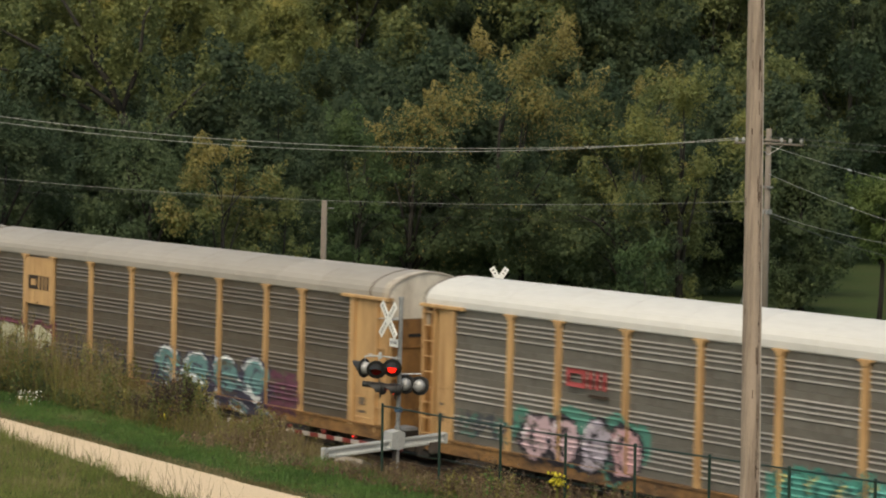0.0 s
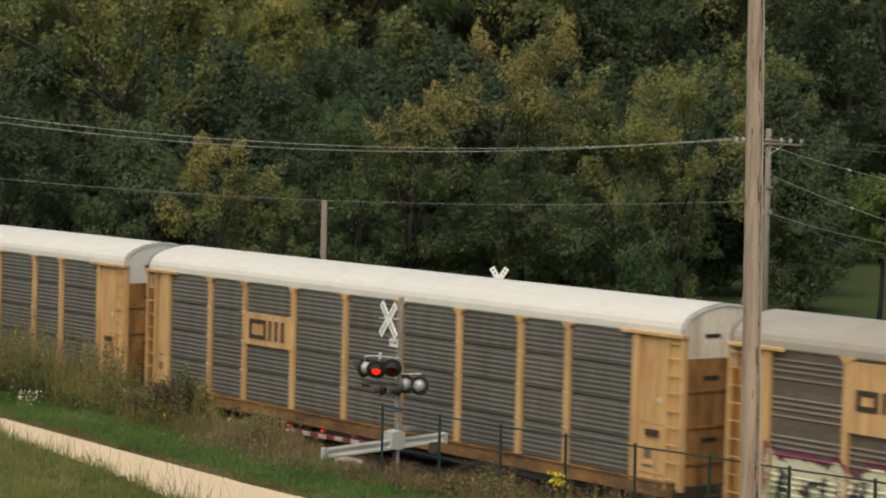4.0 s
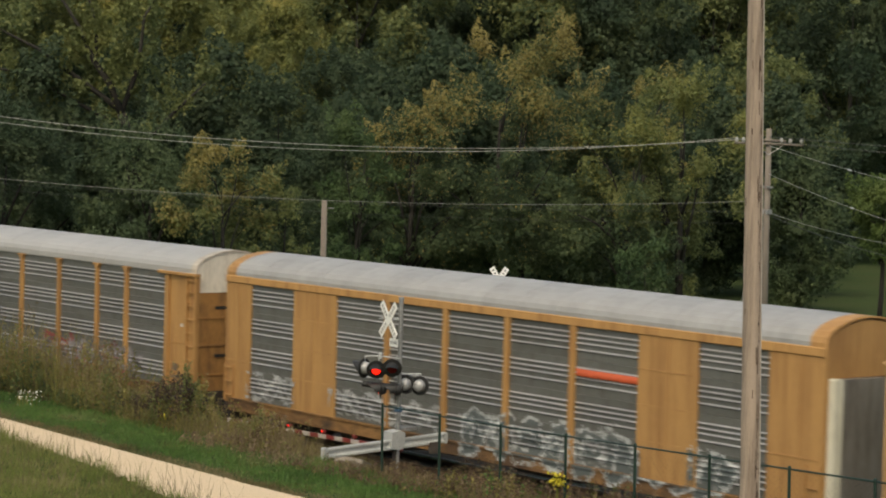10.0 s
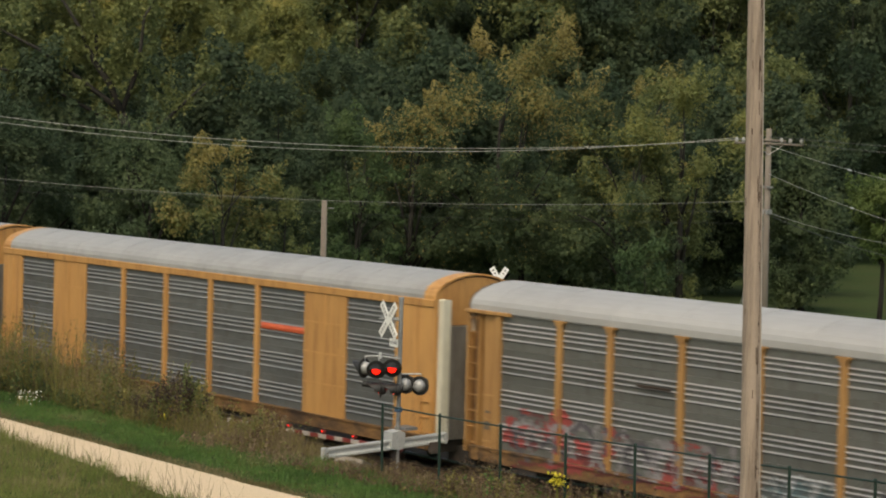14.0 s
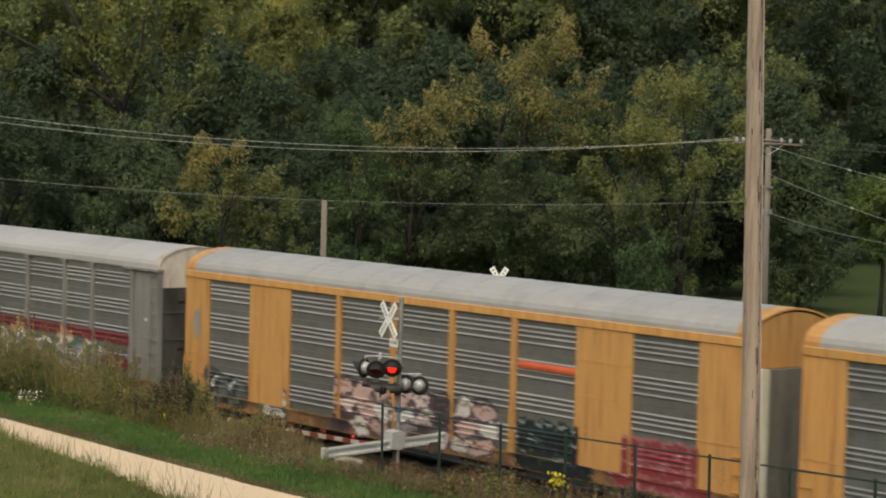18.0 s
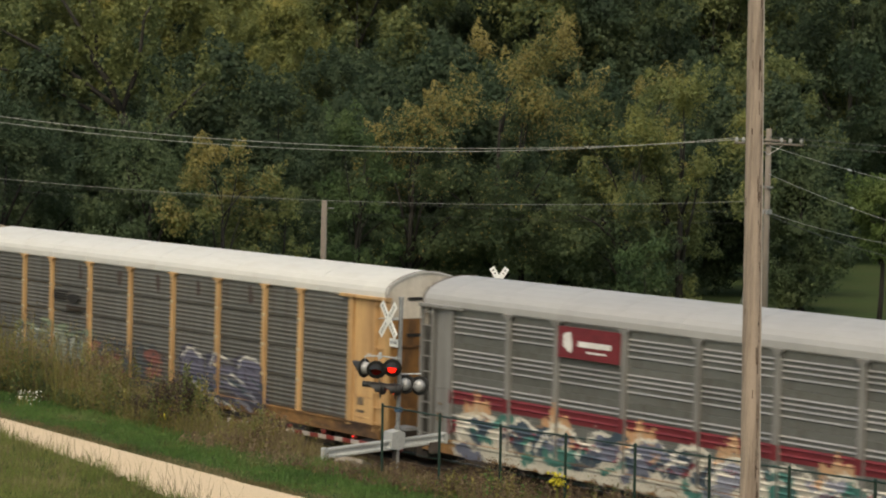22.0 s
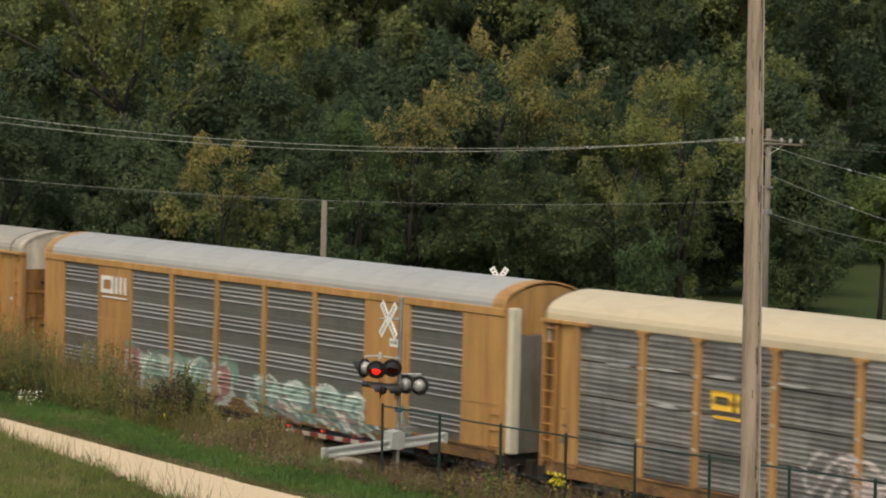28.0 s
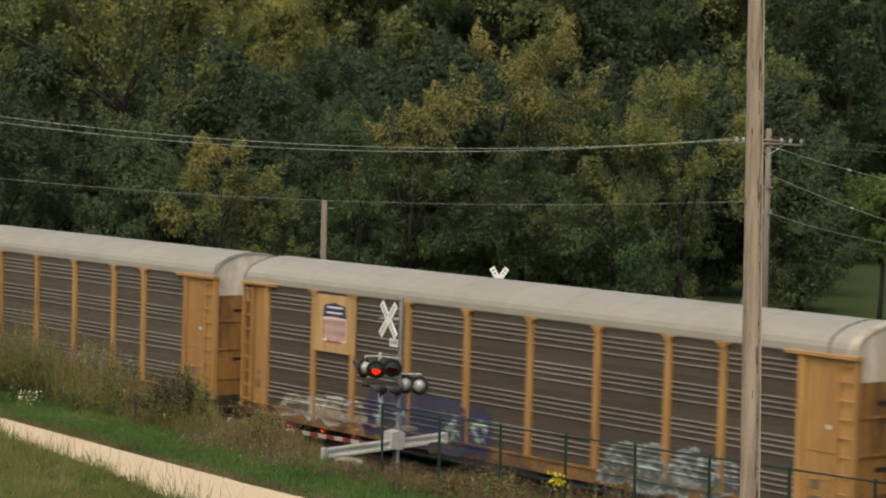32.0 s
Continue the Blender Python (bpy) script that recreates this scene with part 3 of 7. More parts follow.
def autorack(label, style, sheet, paint, roof, endtop, end, sheet_mat, k, shift=0.0, solid=None):
    """One covered car carrier. style 'posts': outside posts with end sections; 'frame': a yellow frame with solid plates."""
    car = thing("autorack_car", label, "freight car", "cars of the freight train")
    CARS.append((car, k, shift, sheet))
    sill = cached("sill", lambda: MB().prism([(-1.58, 0.70), (-1.50, 0.66), (-1.44, 0.70), (-1.44, 1.06), (-1.58, 1.06)], 0.25, LEN - 0.25).box(0.2, LEN - 0.2, -1.62, -1.44, 1.06, 1.115).mesh("side_sill", SILL))
    part("side_sill", sill, car)
    part("side_sill", sill, car, m=pose(LEN, 0, 0, 0, 0, 180))
    und = cached("underframe", lambda: MB().box(-0.1, LEN + 0.1, -0.28, 0.28, 0.55, 1.0).box(0.1, LEN - 0.1, -1.44, 1.44, 0.98, 1.07)
                 .box(6.2, 9.6, -1.2, -0.5, 0.45, 0.98).box(11.0, 13.2, 0.4, 1.2, 0.4, 0.98).box(14.8, 17.6, -1.25, -0.6, 0.52, 0.98).mesh("underframe", UNDER))
    part("underframe", und, car)
    coup = cached("coupler", lambda: MB().box(-0.88, 0.0, -0.11, 0.11, 0.72, 0.94, 0.02).box(-0.92, -0.6, -0.19, 0.19, 0.66, 1.0, 0.04).box(-0.45, 0.0, -0.22, 0.22, 0.62, 1.02)
                  .tube([(-0.1, -0.5, 0.75), (-0.45, -0.45, 0.45), (-0.85, -0.4, 0.5)], [0.03, 0.03, 0.03], 8).box(-0.3, 0.4, -0.62, 0.62, 0.3, 0.78, 0.04).box(-0.5, 0.1, -1.25, -0.75, 0.35, 0.85, 0.03).mesh("coupler", UNDER))
    part("coupler", coup, car)
    part("coupler", coup, car, m=pose(LEN, 0, 0, 0, 0, 180))
    for x in (3.7, LEN - 3.7):
        tk = part("truck", truck_mesh(), car, "dark three-piece truck", pose(x, 0, 0))
        for q in (-1, 1):
            w = part("wheelset", wheel_mesh(), tk, "worn steel wheels on an axle", pose(q * 0.89, 0, 0.425))
            WHEELSETS[q].append(w)
    # side sheeting, bay by bay; the near side sheet by sheet
    solid = solid or ()
    plates = [(EDGES[1], EDGES[2]), (EDGES[7], EDGES[8])] if style == "frame" else []
    for a, b_ in zip(EDGES, EDGES[1:]):
        if (a, b_) in plates:
            for s in (-1, 1):
                pm = cached(("plate", a, s, paint.name), lambda: MB().box(-0.12, b_ - a + 0.12, *sorted((s * 1.46, s * 1.56)), 1.1, 4.97).mesh("solid_panel", paint))
                host = part("solid_panel", pm, car, m=pose(a, 0, 0))
                vr = cached(("vrib", s, paint.name), lambda: MB().box(-0.02, 0.02, *sorted((s * 1.56, s * 1.572)), 1.15, 4.9).mesh("panel_rib", paint))
                hr = cached(("hrib", a, s, paint.name), lambda: MB().box(-0.1, b_ - a + 0.1, *sorted((s * 1.56, s * 1.570)), -0.015, 0.015).mesh("panel_rib", paint))
                part("panel_rib", vr, host, m=pose((b_ - a) * 0.5, 0, 0))
                for z in (2.1, 3.07, 4.03):
                    part("panel_rib", hr, host, m=pose(0, 0, z))
            continue
        for z0 in TIERS:
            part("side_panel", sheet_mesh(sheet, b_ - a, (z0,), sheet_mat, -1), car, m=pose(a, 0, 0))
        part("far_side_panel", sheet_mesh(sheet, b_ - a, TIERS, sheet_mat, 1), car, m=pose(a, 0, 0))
    for x in EDGES:
        if style == "frame" and x in (EDGES[1], EDGES[2], EDGES[7], EDGES[8], EDGES[0], EDGES[-1]):
            continue
        if style == "posts" and x in (EDGES[0], EDGES[-1]):
            continue
        for s in (-1, 1):
            part("post", post_mesh(paint, s, style == "posts"), car, m=pose(x, 0, 0))
    if sheet == "corrugated":
        clip = cached("clip", lambda: MB().box(-0.085, 0.085, -1.635, -1.60, -0.045, 0.045, 0.012).mesh("post_clip", WCLIP))
        for x in EDGES[1:-1]:
            for z in TIERS[1:]:
                part("post_clip", clip, car, m=pose(x, 0, z))
    # end sections with ladders
    for right in (False, True):
        w = 1.92 if right else 1.47
        for s in (-1, 1):
            fx = (lambda a: LEN - a) if right else (lambda a: a)
            def bx(name, a, c, ya, yb, z0, z1, lab="", m_=paint):
                me = cached((name, right, s, m_.name, a, z0, style), lambda: MB().box(*sorted((fx(a), fx(c))), *sorted((s * ya, s * yb)), z0, z1, 0.012).mesh(name, m_))
                part(name, me, car, lab)
            if style == "posts" and not right:
                bx("end_plate", 0.70, w, 1.44, 1.52, 0.95, 4.98)
                # bay back in the darker end colour: the recess's shade is put into it
                bx("ladder_bay", 0.0, 0.55, 1.34, 1.40, 0.95, 4.98, "", end)
            else:
                bx("end_plate", 0.0, w, 1.44, 1.52 if style == "posts" else 1.56, 0.95, 4.98)
            if style == "posts":
                bx("inner_post", w - 0.22, w + 0.02, 1.44, 1.61, 1.0, 4.97)
                bx("corner_post", -0.02, 0.06, 1.42, 1.60, 0.9, 4.95)
                bx("ladder_post", 0.52, 0.58, 1.36, 1.60, 0.9, 4.9)
                bx("cap_beam", -0.06, w + 0.45, 1.42, 1.67, 4.97, 5.07)
                bx("plate_rib", 0.68, w - 0.26, 1.52, 1.535, 2.6, 2.64)
                bx("plate_rib", 0.68, w - 0.26, 1.52, 1.535, 1.25, 1.31)
                bx("plate_rib", 0.68, w - 0.26, 1.52, 1.532, 1.9, 1.93)
            else:
                bx("plate_rib", 0.78, 0.80, 1.56, 1.568, 1.1, 4.8)
                bx("plate_rib", 0.1, w - 0.1, 1.56, 1.572, 2.35, 2.39)
        bufm = cached(("buffer", right, paint.name), lambda: MB().box(*sorted((fx(0.0), fx(0.1))), -1.5, 1.5, 0.62, 1.04, 0.02).mesh("end_beam", UNDER))
        part("end_beam", bufm, car)
    for right in (False, True):
        # the framed cars have only short ladders
        short = style == "frame"
        part("ladder", ladder_mesh(paint, short), car, m=pose(LEN - 0.6, 0, 0) if right else pose(0, 0, 0))
        lowm, upm = end_wall(1, 0.95, end, endtop, 4.42)
        part("end_wall", lowm, car, m=pose(LEN - 0.12, 0, 0) if right else pose(0.12, 0, 0, 0, 0, 180))
        em = pose(LEN - 0.12, 0, 0) if right else pose(0.12, 0, 0, 0, 0, 180)
        part("end_panel", upm, car, m=em)
        rib = cached(("endrib", end.name), lambda: MB().box(0.07, 0.10, -1.4, 1.4, -0.03, 0.03, 0.008).mesh("end_rib", end))
        for z in (1.6, 2.6, 3.55):
            part("end_rib", rib, car, m=em @ pose(0, 0, z))
        slot = cached("endslot", lambda: MB().box(0.07, 0.09, -0.75, -0.2, -0.05, 0.05).mesh("end_slot", BLACK))
        for z in (2.25, 3.9) if style == "posts" else ():
            part("end_slot", slot, car, "dark slot in the end door", em @ pose(0, 0, z))
        if style == "posts" and k in (2, 3, 9, 10):
            part("end_slot", slot, car, "dark slot in the end panel", em @ pose(0.012, 0, 5.02))
        if style == "frame":
            tall = 5.2 if k in (6, 11) else 4.42
            d1 = cached(("doorc", tall), lambda: MB().box(0, 0.26, -1.42, -1.12, 1.0, tall, 0.03).mesh("end_door", DOORC))
            d2 = cached("doorg", lambda: MB().box(0, 0.2, -1.10, 0.5, 1.0, 4.40, 0.03).mesh("end_door", DOORG))
            mm = pose(LEN - 0.05, 0, 0) if right else pose(0.05, 0, 0, 0, 0, 180) @ pose(0, 0, 0)
            part("end_door", d1, car, "cream folding end door", mm)
            part("end_door", d2, car, "grey galvanised end door", mm)
    if style == "posts":
        for x, z0, z1, w, m_, nm in ((0.78, 1.62, 1.86, 0.28, STENCIL, "data_panel"), (LEN - 1.45, 1.66, 1.90, 0.30, STENCIL, "data_panel"), (LEN - 0.98, 3.2, 3.3, 0.16, TAGW, "tag"), (0.84, 2.1, 2.17, 0.2, STENCIL, "data_panel"), (LEN - 1.5, 1.42, 1.5, 0.4, STENCIL, "data_panel")):
            part(nm, cached((nm, w, z1 - z0, m_.name), lambda: MB().box(0, w, -1.528, -1.515, 0, z1 - z0).mesh(nm, m_)), car, "plain bars where small writing stands" if nm != "tag" else "small white tag", pose(x, -0.012, z0))
    if style == "frame":
        rail = cached(("toprail", paint.name), lambda: MB().box(0.0, LEN, -1.60, -1.46, 4.955, 5.19, 0.02).mesh("top_rail", paint))
    else:
        rail = cached(("toprail", sheet_mat.name), lambda: MB().box(0.9, LEN - 0.9, -1.53, -1.44, 4.99, 5.12).mesh("top_rail", sheet_mat))
    part("top_rail", rail, car)
    part("top_rail", rail, car, m=pose(LEN, 0, 0, 0, 0, 180))
    # roof
    n = 16 if style == "frame" else 10
    up = 0.085 if style == "frame" else 0.0
    x0, x1 = (0.55, LEN - 0.55) if style == "frame" else (1.25, LEN - 1.25)
    for i in range(n):
        a, b_ = x0 + (x1 - x0) * i / n, x0 + (x1 - x0) * (i + 1) / n
        part("roof_sheet", roof_mesh(a, b_, roof), car, m=pose(a, 0, up))
    cap_mat = roof if style == "posts" else endtop
    for right in (False, True):
        w = x0 + 0.02
        if style == "posts" and right and k in (1, 5, 8, 12):
            part("roof_end_cap", roof_mesh(0, w - 0.34, cap_mat, 0.0, False), car, m=pose(LEN - w, 0, up + 0.002))
            part("roof_lip", roof_mesh(0, 0.34, LIP, 0.0, False), car, "whitish lip at the roof's end", pose(LEN - 0.34, 0, up + 0.002))
            if k in (1, 12):
                part("roof_hoop", hoop_mesh(HOOP), car, m=pose(LEN - 0.95, 0, 0))
            continue
        part("roof_end_cap", roof_mesh(0, w, cap_mat, 0.0, False), car, m=pose(LEN - w if right else 0.0, 0, up + 0.002))
        if style == "posts":
            part("roof_hoop", hoop_mesh(HOOP), car, m=pose(LEN - 0.05 if right else 0.05, 0, 0))
    return car


def flat(b, pts, y, mi=0):
    """A flat outline (x, z) on the near side of a car, facing the path."""
    b.face([(x, y, z) for x, z in pts], mi)


def rect(b, x0, x1, z0, z1, y, mi=0):
    b.box(x0, x1, y, y + 0.03, z0, z1, 0, mi)


def blob(cx, cz, rx, rz, rng, n=26, power=2.6, rough=0.16, lean=0.0):
    ph = rng.uniform(0, 6.28, 3)
    out = []
    for i in range(n):
        a = 2 * math.pi * i / n
        c, s = math.cos(a), math.sin(a)
        r = 1 + rough * (0.6 * math.sin(2 * a + ph[0]) + 0.6 * math.sin(3 * a + ph[1]) + 0.4 * math.sin(5 * a + ph[2]))
        x = math.copysign(abs(c) ** (2 / power), c) * rx * r
        z = math.copysign(abs(s) ** (2 / power), s) * rz * r
        out.append((cx + x + lean * z, cz + z))
    return out


PAINTS = {}


def spray(rgb):
    key = tuple(round(c, 3) for c in rgb)
    if key not in PAINTS:
        g = sum(key) / 3
        dull = tuple(0.90 * (0.82 * c + 0.18 * g) for c in key)
        PAINTS[key] = mat("spray_paint", dull, 0.6, 0, tuple(0.72 * c + 0.015 for c in dull), 0.55, 1.8, (1, 1, 3), 14, 0.05)
    return PAINTS[key]


def skin(sheet):
    """Depth of the near side over height: the sill, then the sheeting."""
    pts = [(0.66, -1.585), (1.055, -1.585), (1.06, -1.625), (1.115, -1.625), (1.12, -1.50)]
    for z0, z1 in zip(TIERS, TIERS[1:] + (5.0,)):
        pts += [(z0 + z, -1.50 + y) for y, z in sheet_profile(sheet, z1 - z0)]
    return np.array(pts)


class Spray:
    """A grid of paint on a car's side; shapes are sprayed on it, then it becomes faces that follow the sheeting."""

    def __init__(self, x0, x1, z0, z1, sheet, seed):
        self.rng = np.random.RandomState(seed)
        self.prof = skin(sheet)
        zs = set(np.round(np.arange(max(z0, 0.69), z1, 0.05), 3)) | {round(z, 3) for z in self.prof[:, 0] if z0 < z < z1}
        self.zs = np.array(sorted(zs))
        self.zs = self.zs[np.concatenate([[True], np.diff(self.zs) > 0.004])]
        self.xs = np.arange(x0, x1, 0.045)
        X, Z = np.meshgrid(self.xs + 0.022, (self.zs[:-1] + self.zs[1:]) / 2)
        k = self.rng.uniform(0, 50, 4)
        self.X = X + 0.035 * np.sin(9.1 * Z + k[0] + 3 * np.sin(2.3 * X)) + 0.02 * np.sin(23 * X + k[1]) + self.rng.normal(size=Z.shape) * 0.014
        self.Z = Z + 0.035 * np.sin(7.7 * X + k[2] + 2 * np.sin(3.1 * Z)) + self.rng.normal(size=Z.shape) * 0.012
        self.thin = np.sin(1.9 * X + k[3]) + np.sin(13.0 * Z + 2 * np.sin(1.3 * X)) + self.rng.normal(size=Z.shape) * 0.8
        self.C = np.full(X.shape, -1, dtype=int)

    def poly(self, pts, c):
        p = np.array(pts)
        inside = np.zeros(self.C.shape, dtype=bool)
        for (xa, za), (xb, zb) in zip(p, np.roll(p, -1, axis=0)):
            if za == zb:
                continue
            inside ^= ((za > self.Z) != (zb > self.Z)) & (self.X < (xb - xa) * (self.Z - za) / (zb - za) + xa)
        self.C[inside] = c

    def stroke(self, pts, w, c):
        for (xa, za), (xb, zb) in zip(pts, pts[1:]):
            dx, dz = xb - xa, zb - za
            t = np.clip(((self.X - xa) * dx + (self.Z - za) * dz) / (dx * dx + dz * dz + 1e-9), 0, 1)
            self.C[(self.X - xa - t * dx) ** 2 + (self.Z - za - t * dz) ** 2 < (w / 2) ** 2] = c

    def mesh(self, mats, wear=1.9, lift=0.007):
        # ragged, oversprayed edges: cells take the paint of a near neighbour
        if wear < 50:
            for dx, dz, share in ((1, 0, 0.16), (-2, 0, 0.14), (0, 1, 0.14), (1, -1, 0.12), (-3, 1, 0.06)):
                near = np.roll(np.roll(self.C, dx, axis=1), dz, axis=0)
                self.C = np.where(self.rng.uniform(size=self.C.shape) < share, near, self.C)
        self.C[self.thin > wear] = -1
        b = MB()
        onpost = np.array([min(abs(x + 0.022 - e) for e in EDGES) < 0.105 for x in self.xs])
        ya, yb = np.interp(self.zs[:-1], self.prof[:, 0], self.prof[:, 1]), np.interp(self.zs[1:], self.prof[:, 0], self.prof[:, 1])
        for r in range(len(self.zs) - 1):
            row, i = self.C[r], 0
            while i < len(row):
                if row[i] < 0:
                    i += 1
                    continue
                j = i
                while j + 1 < len(row) and row[j + 1] == row[i] and onpost[j + 1] == onpost[i]:
                    j += 1
                x0, x1 = self.xs[i], self.xs[j] + 0.045
                y0, y1 = (-1.616 - lift, -1.616 - lift) if onpost[i] else (ya[r] - lift, yb[r] - lift)
                if 1.04 < (self.zs[r] + self.zs[r + 1]) / 2 < 1.125:
                    y0 = y1 = -1.624 - lift
                b.face([(x0, y0, self.zs[r]), (x1, y0, self.zs[r]), (x1, y1, self.zs[r + 1]), (x0, y1, self.zs[r + 1])], int(row[i]))
                i = j + 1
        return b.mesh("paint", mats)


def arc(cx, cz, rx, rz, a0, a1, n=10):
    return [(cx + rx * math.cos(a), cz + rz * math.sin(a)) for a in np.linspace(a0, a1, n)]


def letter_strokes(rng, cx, cz, w, h, lean=0.15):
    """Strokes like those of a loose letter, never a real one: an arc or two and a bar."""
    out = []
    for q in range(rng.randint(2, 4)):
        k = rng.randint(4)
        ox, oz = rng.uniform(-0.18, 0.18) * w, rng.uniform(-0.25, 0.25) * h
        if k == 0:
            p = [(cx + ox - lean * h, cz - h * 0.9), (cx + ox + 0.05 * w, cz), (cx + ox + lean * h, cz + h * 0.9)]
        elif k == 1:
            p = arc(cx + ox, cz + oz, w * 0.34, h * 0.62, rng.uniform(0, 1.5), rng.uniform(3.6, 5.6))
        elif k == 2:
            p = arc(cx + ox, cz + oz + 0.2 * h, w * 0.36, h * 0.45, -0.4, 3.5)
        else:
            p = [(cx - w * 0.36, cz + oz), (cx, cz + oz + 0.22 * h), (cx + w * 0.36, cz + oz - 0.1 * h)]
        out.append(p)
    return out


def mural(car, label, x0, x1, z0, z1, kind, n, cols, seed, wear=2.0):
    """A sprayed piece of n letter-like forms; kind says how it is built up, cols from the ground colour to the shine."""
    g = Spray(x0 - 0.35, x1 + 0.35, z0 - 0.15, z1 + 0.35, CARS[-1][3], seed)
    rng = np.random.RandomState(seed + 7)
    w, zc, h, nc = (x1 - x0) / n, (z0 + z1) / 2, (z1 - z0) / 2, len(cols)
    at = [(x0 + w * (i + 0.5), zc + rng.uniform(-0.08, 0.08) * h, h * rng.uniform(0.88, 1.08)) for i in range(n)]
    if kind == "halo":
        # bubble letters: a coloured haze, dark outlines, pastel fills, pale shine
        for cx, cz, hh in at:
            g.poly(blob(cx, cz + 0.2 * hh, w * 0.85, hh * 0.95, rng, 22, 2, 0.35), 0)
        for cx, cz, hh in at:
            ln = rng.uniform(-0.1, 0.25)
            g.poly(blob(cx, cz, w * 0.56, hh * 0.98, rng, rough=0.12, lean=ln), 1)
            g.poly(blob(cx + 0.03, cz + 0.05 * hh, w * 0.42, hh * 0.84, rng, rough=0.12, lean=ln), 2 + rng.randint(nc - 3))
            g.stroke(arc(cx, cz, w * 0.14, hh * 0.5, 1.2, 4.6), 0.15, 1)
            g.stroke(arc(cx - 0.05 * w, cz + 0.1 * hh, w * 0.34, hh * 0.66, 1.7, 3.3), 0.07, nc - 1)
    elif kind == "crown":
        # one pale mass with a jagged dark outline above and black bars within
        top = []
        for i in range(2 * n + 1):
            top.append((x0 + (x1 - x0) * i / (2 * n), z1 + (0.22 if i % 2 == 0 else -0.12) * h + rng.uniform(-0.1, 0.1) * h))
        g.poly([(x0, z0)] + [(x, z - 0.16 * h) for x, z in top] + [(x1, z0)], 1)
        g.stroke([(x0, z0)] + top + [(x1, z0)], 0.17, 0)
        for cx, cz, hh in at:
            g.poly(blob(cx + rng.uniform(-0.2, 0.2) * w, cz - 0.35 * hh, w * 0.3, hh * 0.4, rng, 16, 2, 0.3), 2)
            for p in letter_strokes(rng, cx, cz - 0.1 * hh, w * 0.8, hh * 0.6):
                g.stroke(p, rng.uniform(0.12, 0.2), 3)
            g.stroke([(cx - w * 0.5, z0 + 0.1), (cx - w * 0.45, cz + 0.5 * hh)], 0.09, 0)
    elif kind == "domes":
        # round heads over a dark, streaky lower band
        for cx, cz, hh in at:
            g.poly(blob(cx, cz - 0.4 * hh, w * 0.62, hh * 0.62, rng, 22, 3, 0.15, 0.2), 0)
        for cx, cz, hh in at:
            ln = rng.uniform(-0.25, 0.1)
            g.poly(blob(cx, cz + 0.30 * hh, w * 0.50, hh * 0.74, rng, rough=0.1, lean=ln), 0)
            g.poly(blob(cx + 0.03, cz + 0.32 * hh, w * 0.42, hh * 0.62, rng, rough=0.1, lean=ln), 1)
            g.stroke(arc(cx, cz + 0.38 * hh, w * 0.40, hh * 0.58, 0.7, 2.9), 0.10, nc - 1)
            g.stroke(arc(cx + 0.05 * w, cz + 0.2 * hh, w * 0.2, hh * 0.35, 1.0, 4.4), 0.10, 0)
            for q in range(11):
                a, z = cx + rng.uniform(-0.6, 0.6) * w, cz - hh * rng.uniform(-0.1, 0.95)
                g.stroke([(a - 0.24 * w, z + 0.13), (a, z + rng.uniform(-0.06, 0.03)), (a + 0.24 * w, z - 0.14)], rng.uniform(0.05, 0.12), 2 + rng.randint(nc - 2))
    elif kind == "ghost":
        # thin pale outlines over a dull fill that nearly matches the sheet
        for cx, cz, hh in at:
            ln = rng.uniform(0.0, 0.3)
            p = blob(cx, cz, w * 0.5, hh * 0.95, rng, rough=0.2, lean=ln)
            g.poly(p, 0)
            g.stroke(p + p[:1], 0.085, 1)
            for q in letter_strokes(rng, cx, cz, w * 0.7, hh * 0.75):
                g.stroke(q, rng.uniform(0.07, 0.12), 1 + rng.randint(nc - 1))
    elif kind == "tangle":
        # loose letters in strokes with blotches of a strong colour round them
        for i in range(n * 5):
            g.poly(blob(rng.uniform(x0, x1), zc + rng.uniform(-0.75, 0.8) * h, w * rng.uniform(0.18, 0.38), h * rng.uniform(0.18, 0.4), rng, 16, 2, 0.35), rng.randint(2))
        for cx, cz, hh in at:
            for q in letter_strokes(rng, cx, cz, w * 1.05, hh):
                g.stroke(q, rng.uniform(0.13, 0.22), 2 + rng.randint(nc - 2))
            for q in letter_strokes(rng, cx + 0.4 * w, cz, w * 0.9, hh * 0.9):
                g.stroke(q, rng.uniform(0.09, 0.16), 2 + rng.randint(nc - 2))
            g.stroke([(cx - 0.4 * w, cz - hh), (cx + 0.5 * w, cz - hh * 0.8)], 0.1, rng.randint(2))
    elif kind == "lumps":
        # rows of small round lumps with dark edges
        rows = 3
        for r in range(rows):
            for i in range(n):
                cx = x0 + w * (i + 0.5 + 0.25 * (r % 2)) + rng.uniform(-0.1, 0.1) * w
                cz = z0 + (z1 - z0) * (r + 0.5) / rows + rng.uniform(-0.06, 0.06)
                kx, kz, ln = rng.uniform(0.7, 1.25), rng.uniform(0.8, 1.2), rng.uniform(-0.2, 0.5)
                g.poly(blob(cx, cz, w * 0.62 * kx, h / rows * 1.25 * kz, rng, 20, 2.4, 0.2, ln), 0)
                g.poly(blob(cx, cz + 0.02, w * 0.5 * kx, h / rows * 0.98 * kz, rng, 20, 2.4, 0.2, ln), 1 + rng.randint(nc - 1))
                if rng.rand() < 0.5:
                    g.stroke(arc(cx, cz, w * 0.2, h / rows * 0.4, 0.3, 3.4, 6), 0.06, 0)
        for i in range(n):
            g.stroke(arc(x0 + w * (i + 0.5), z1 - 0.05, w * 0.42, 0.16, 0.1, 3.0, 7), 0.075, nc - 1)
    elif kind == "columns":
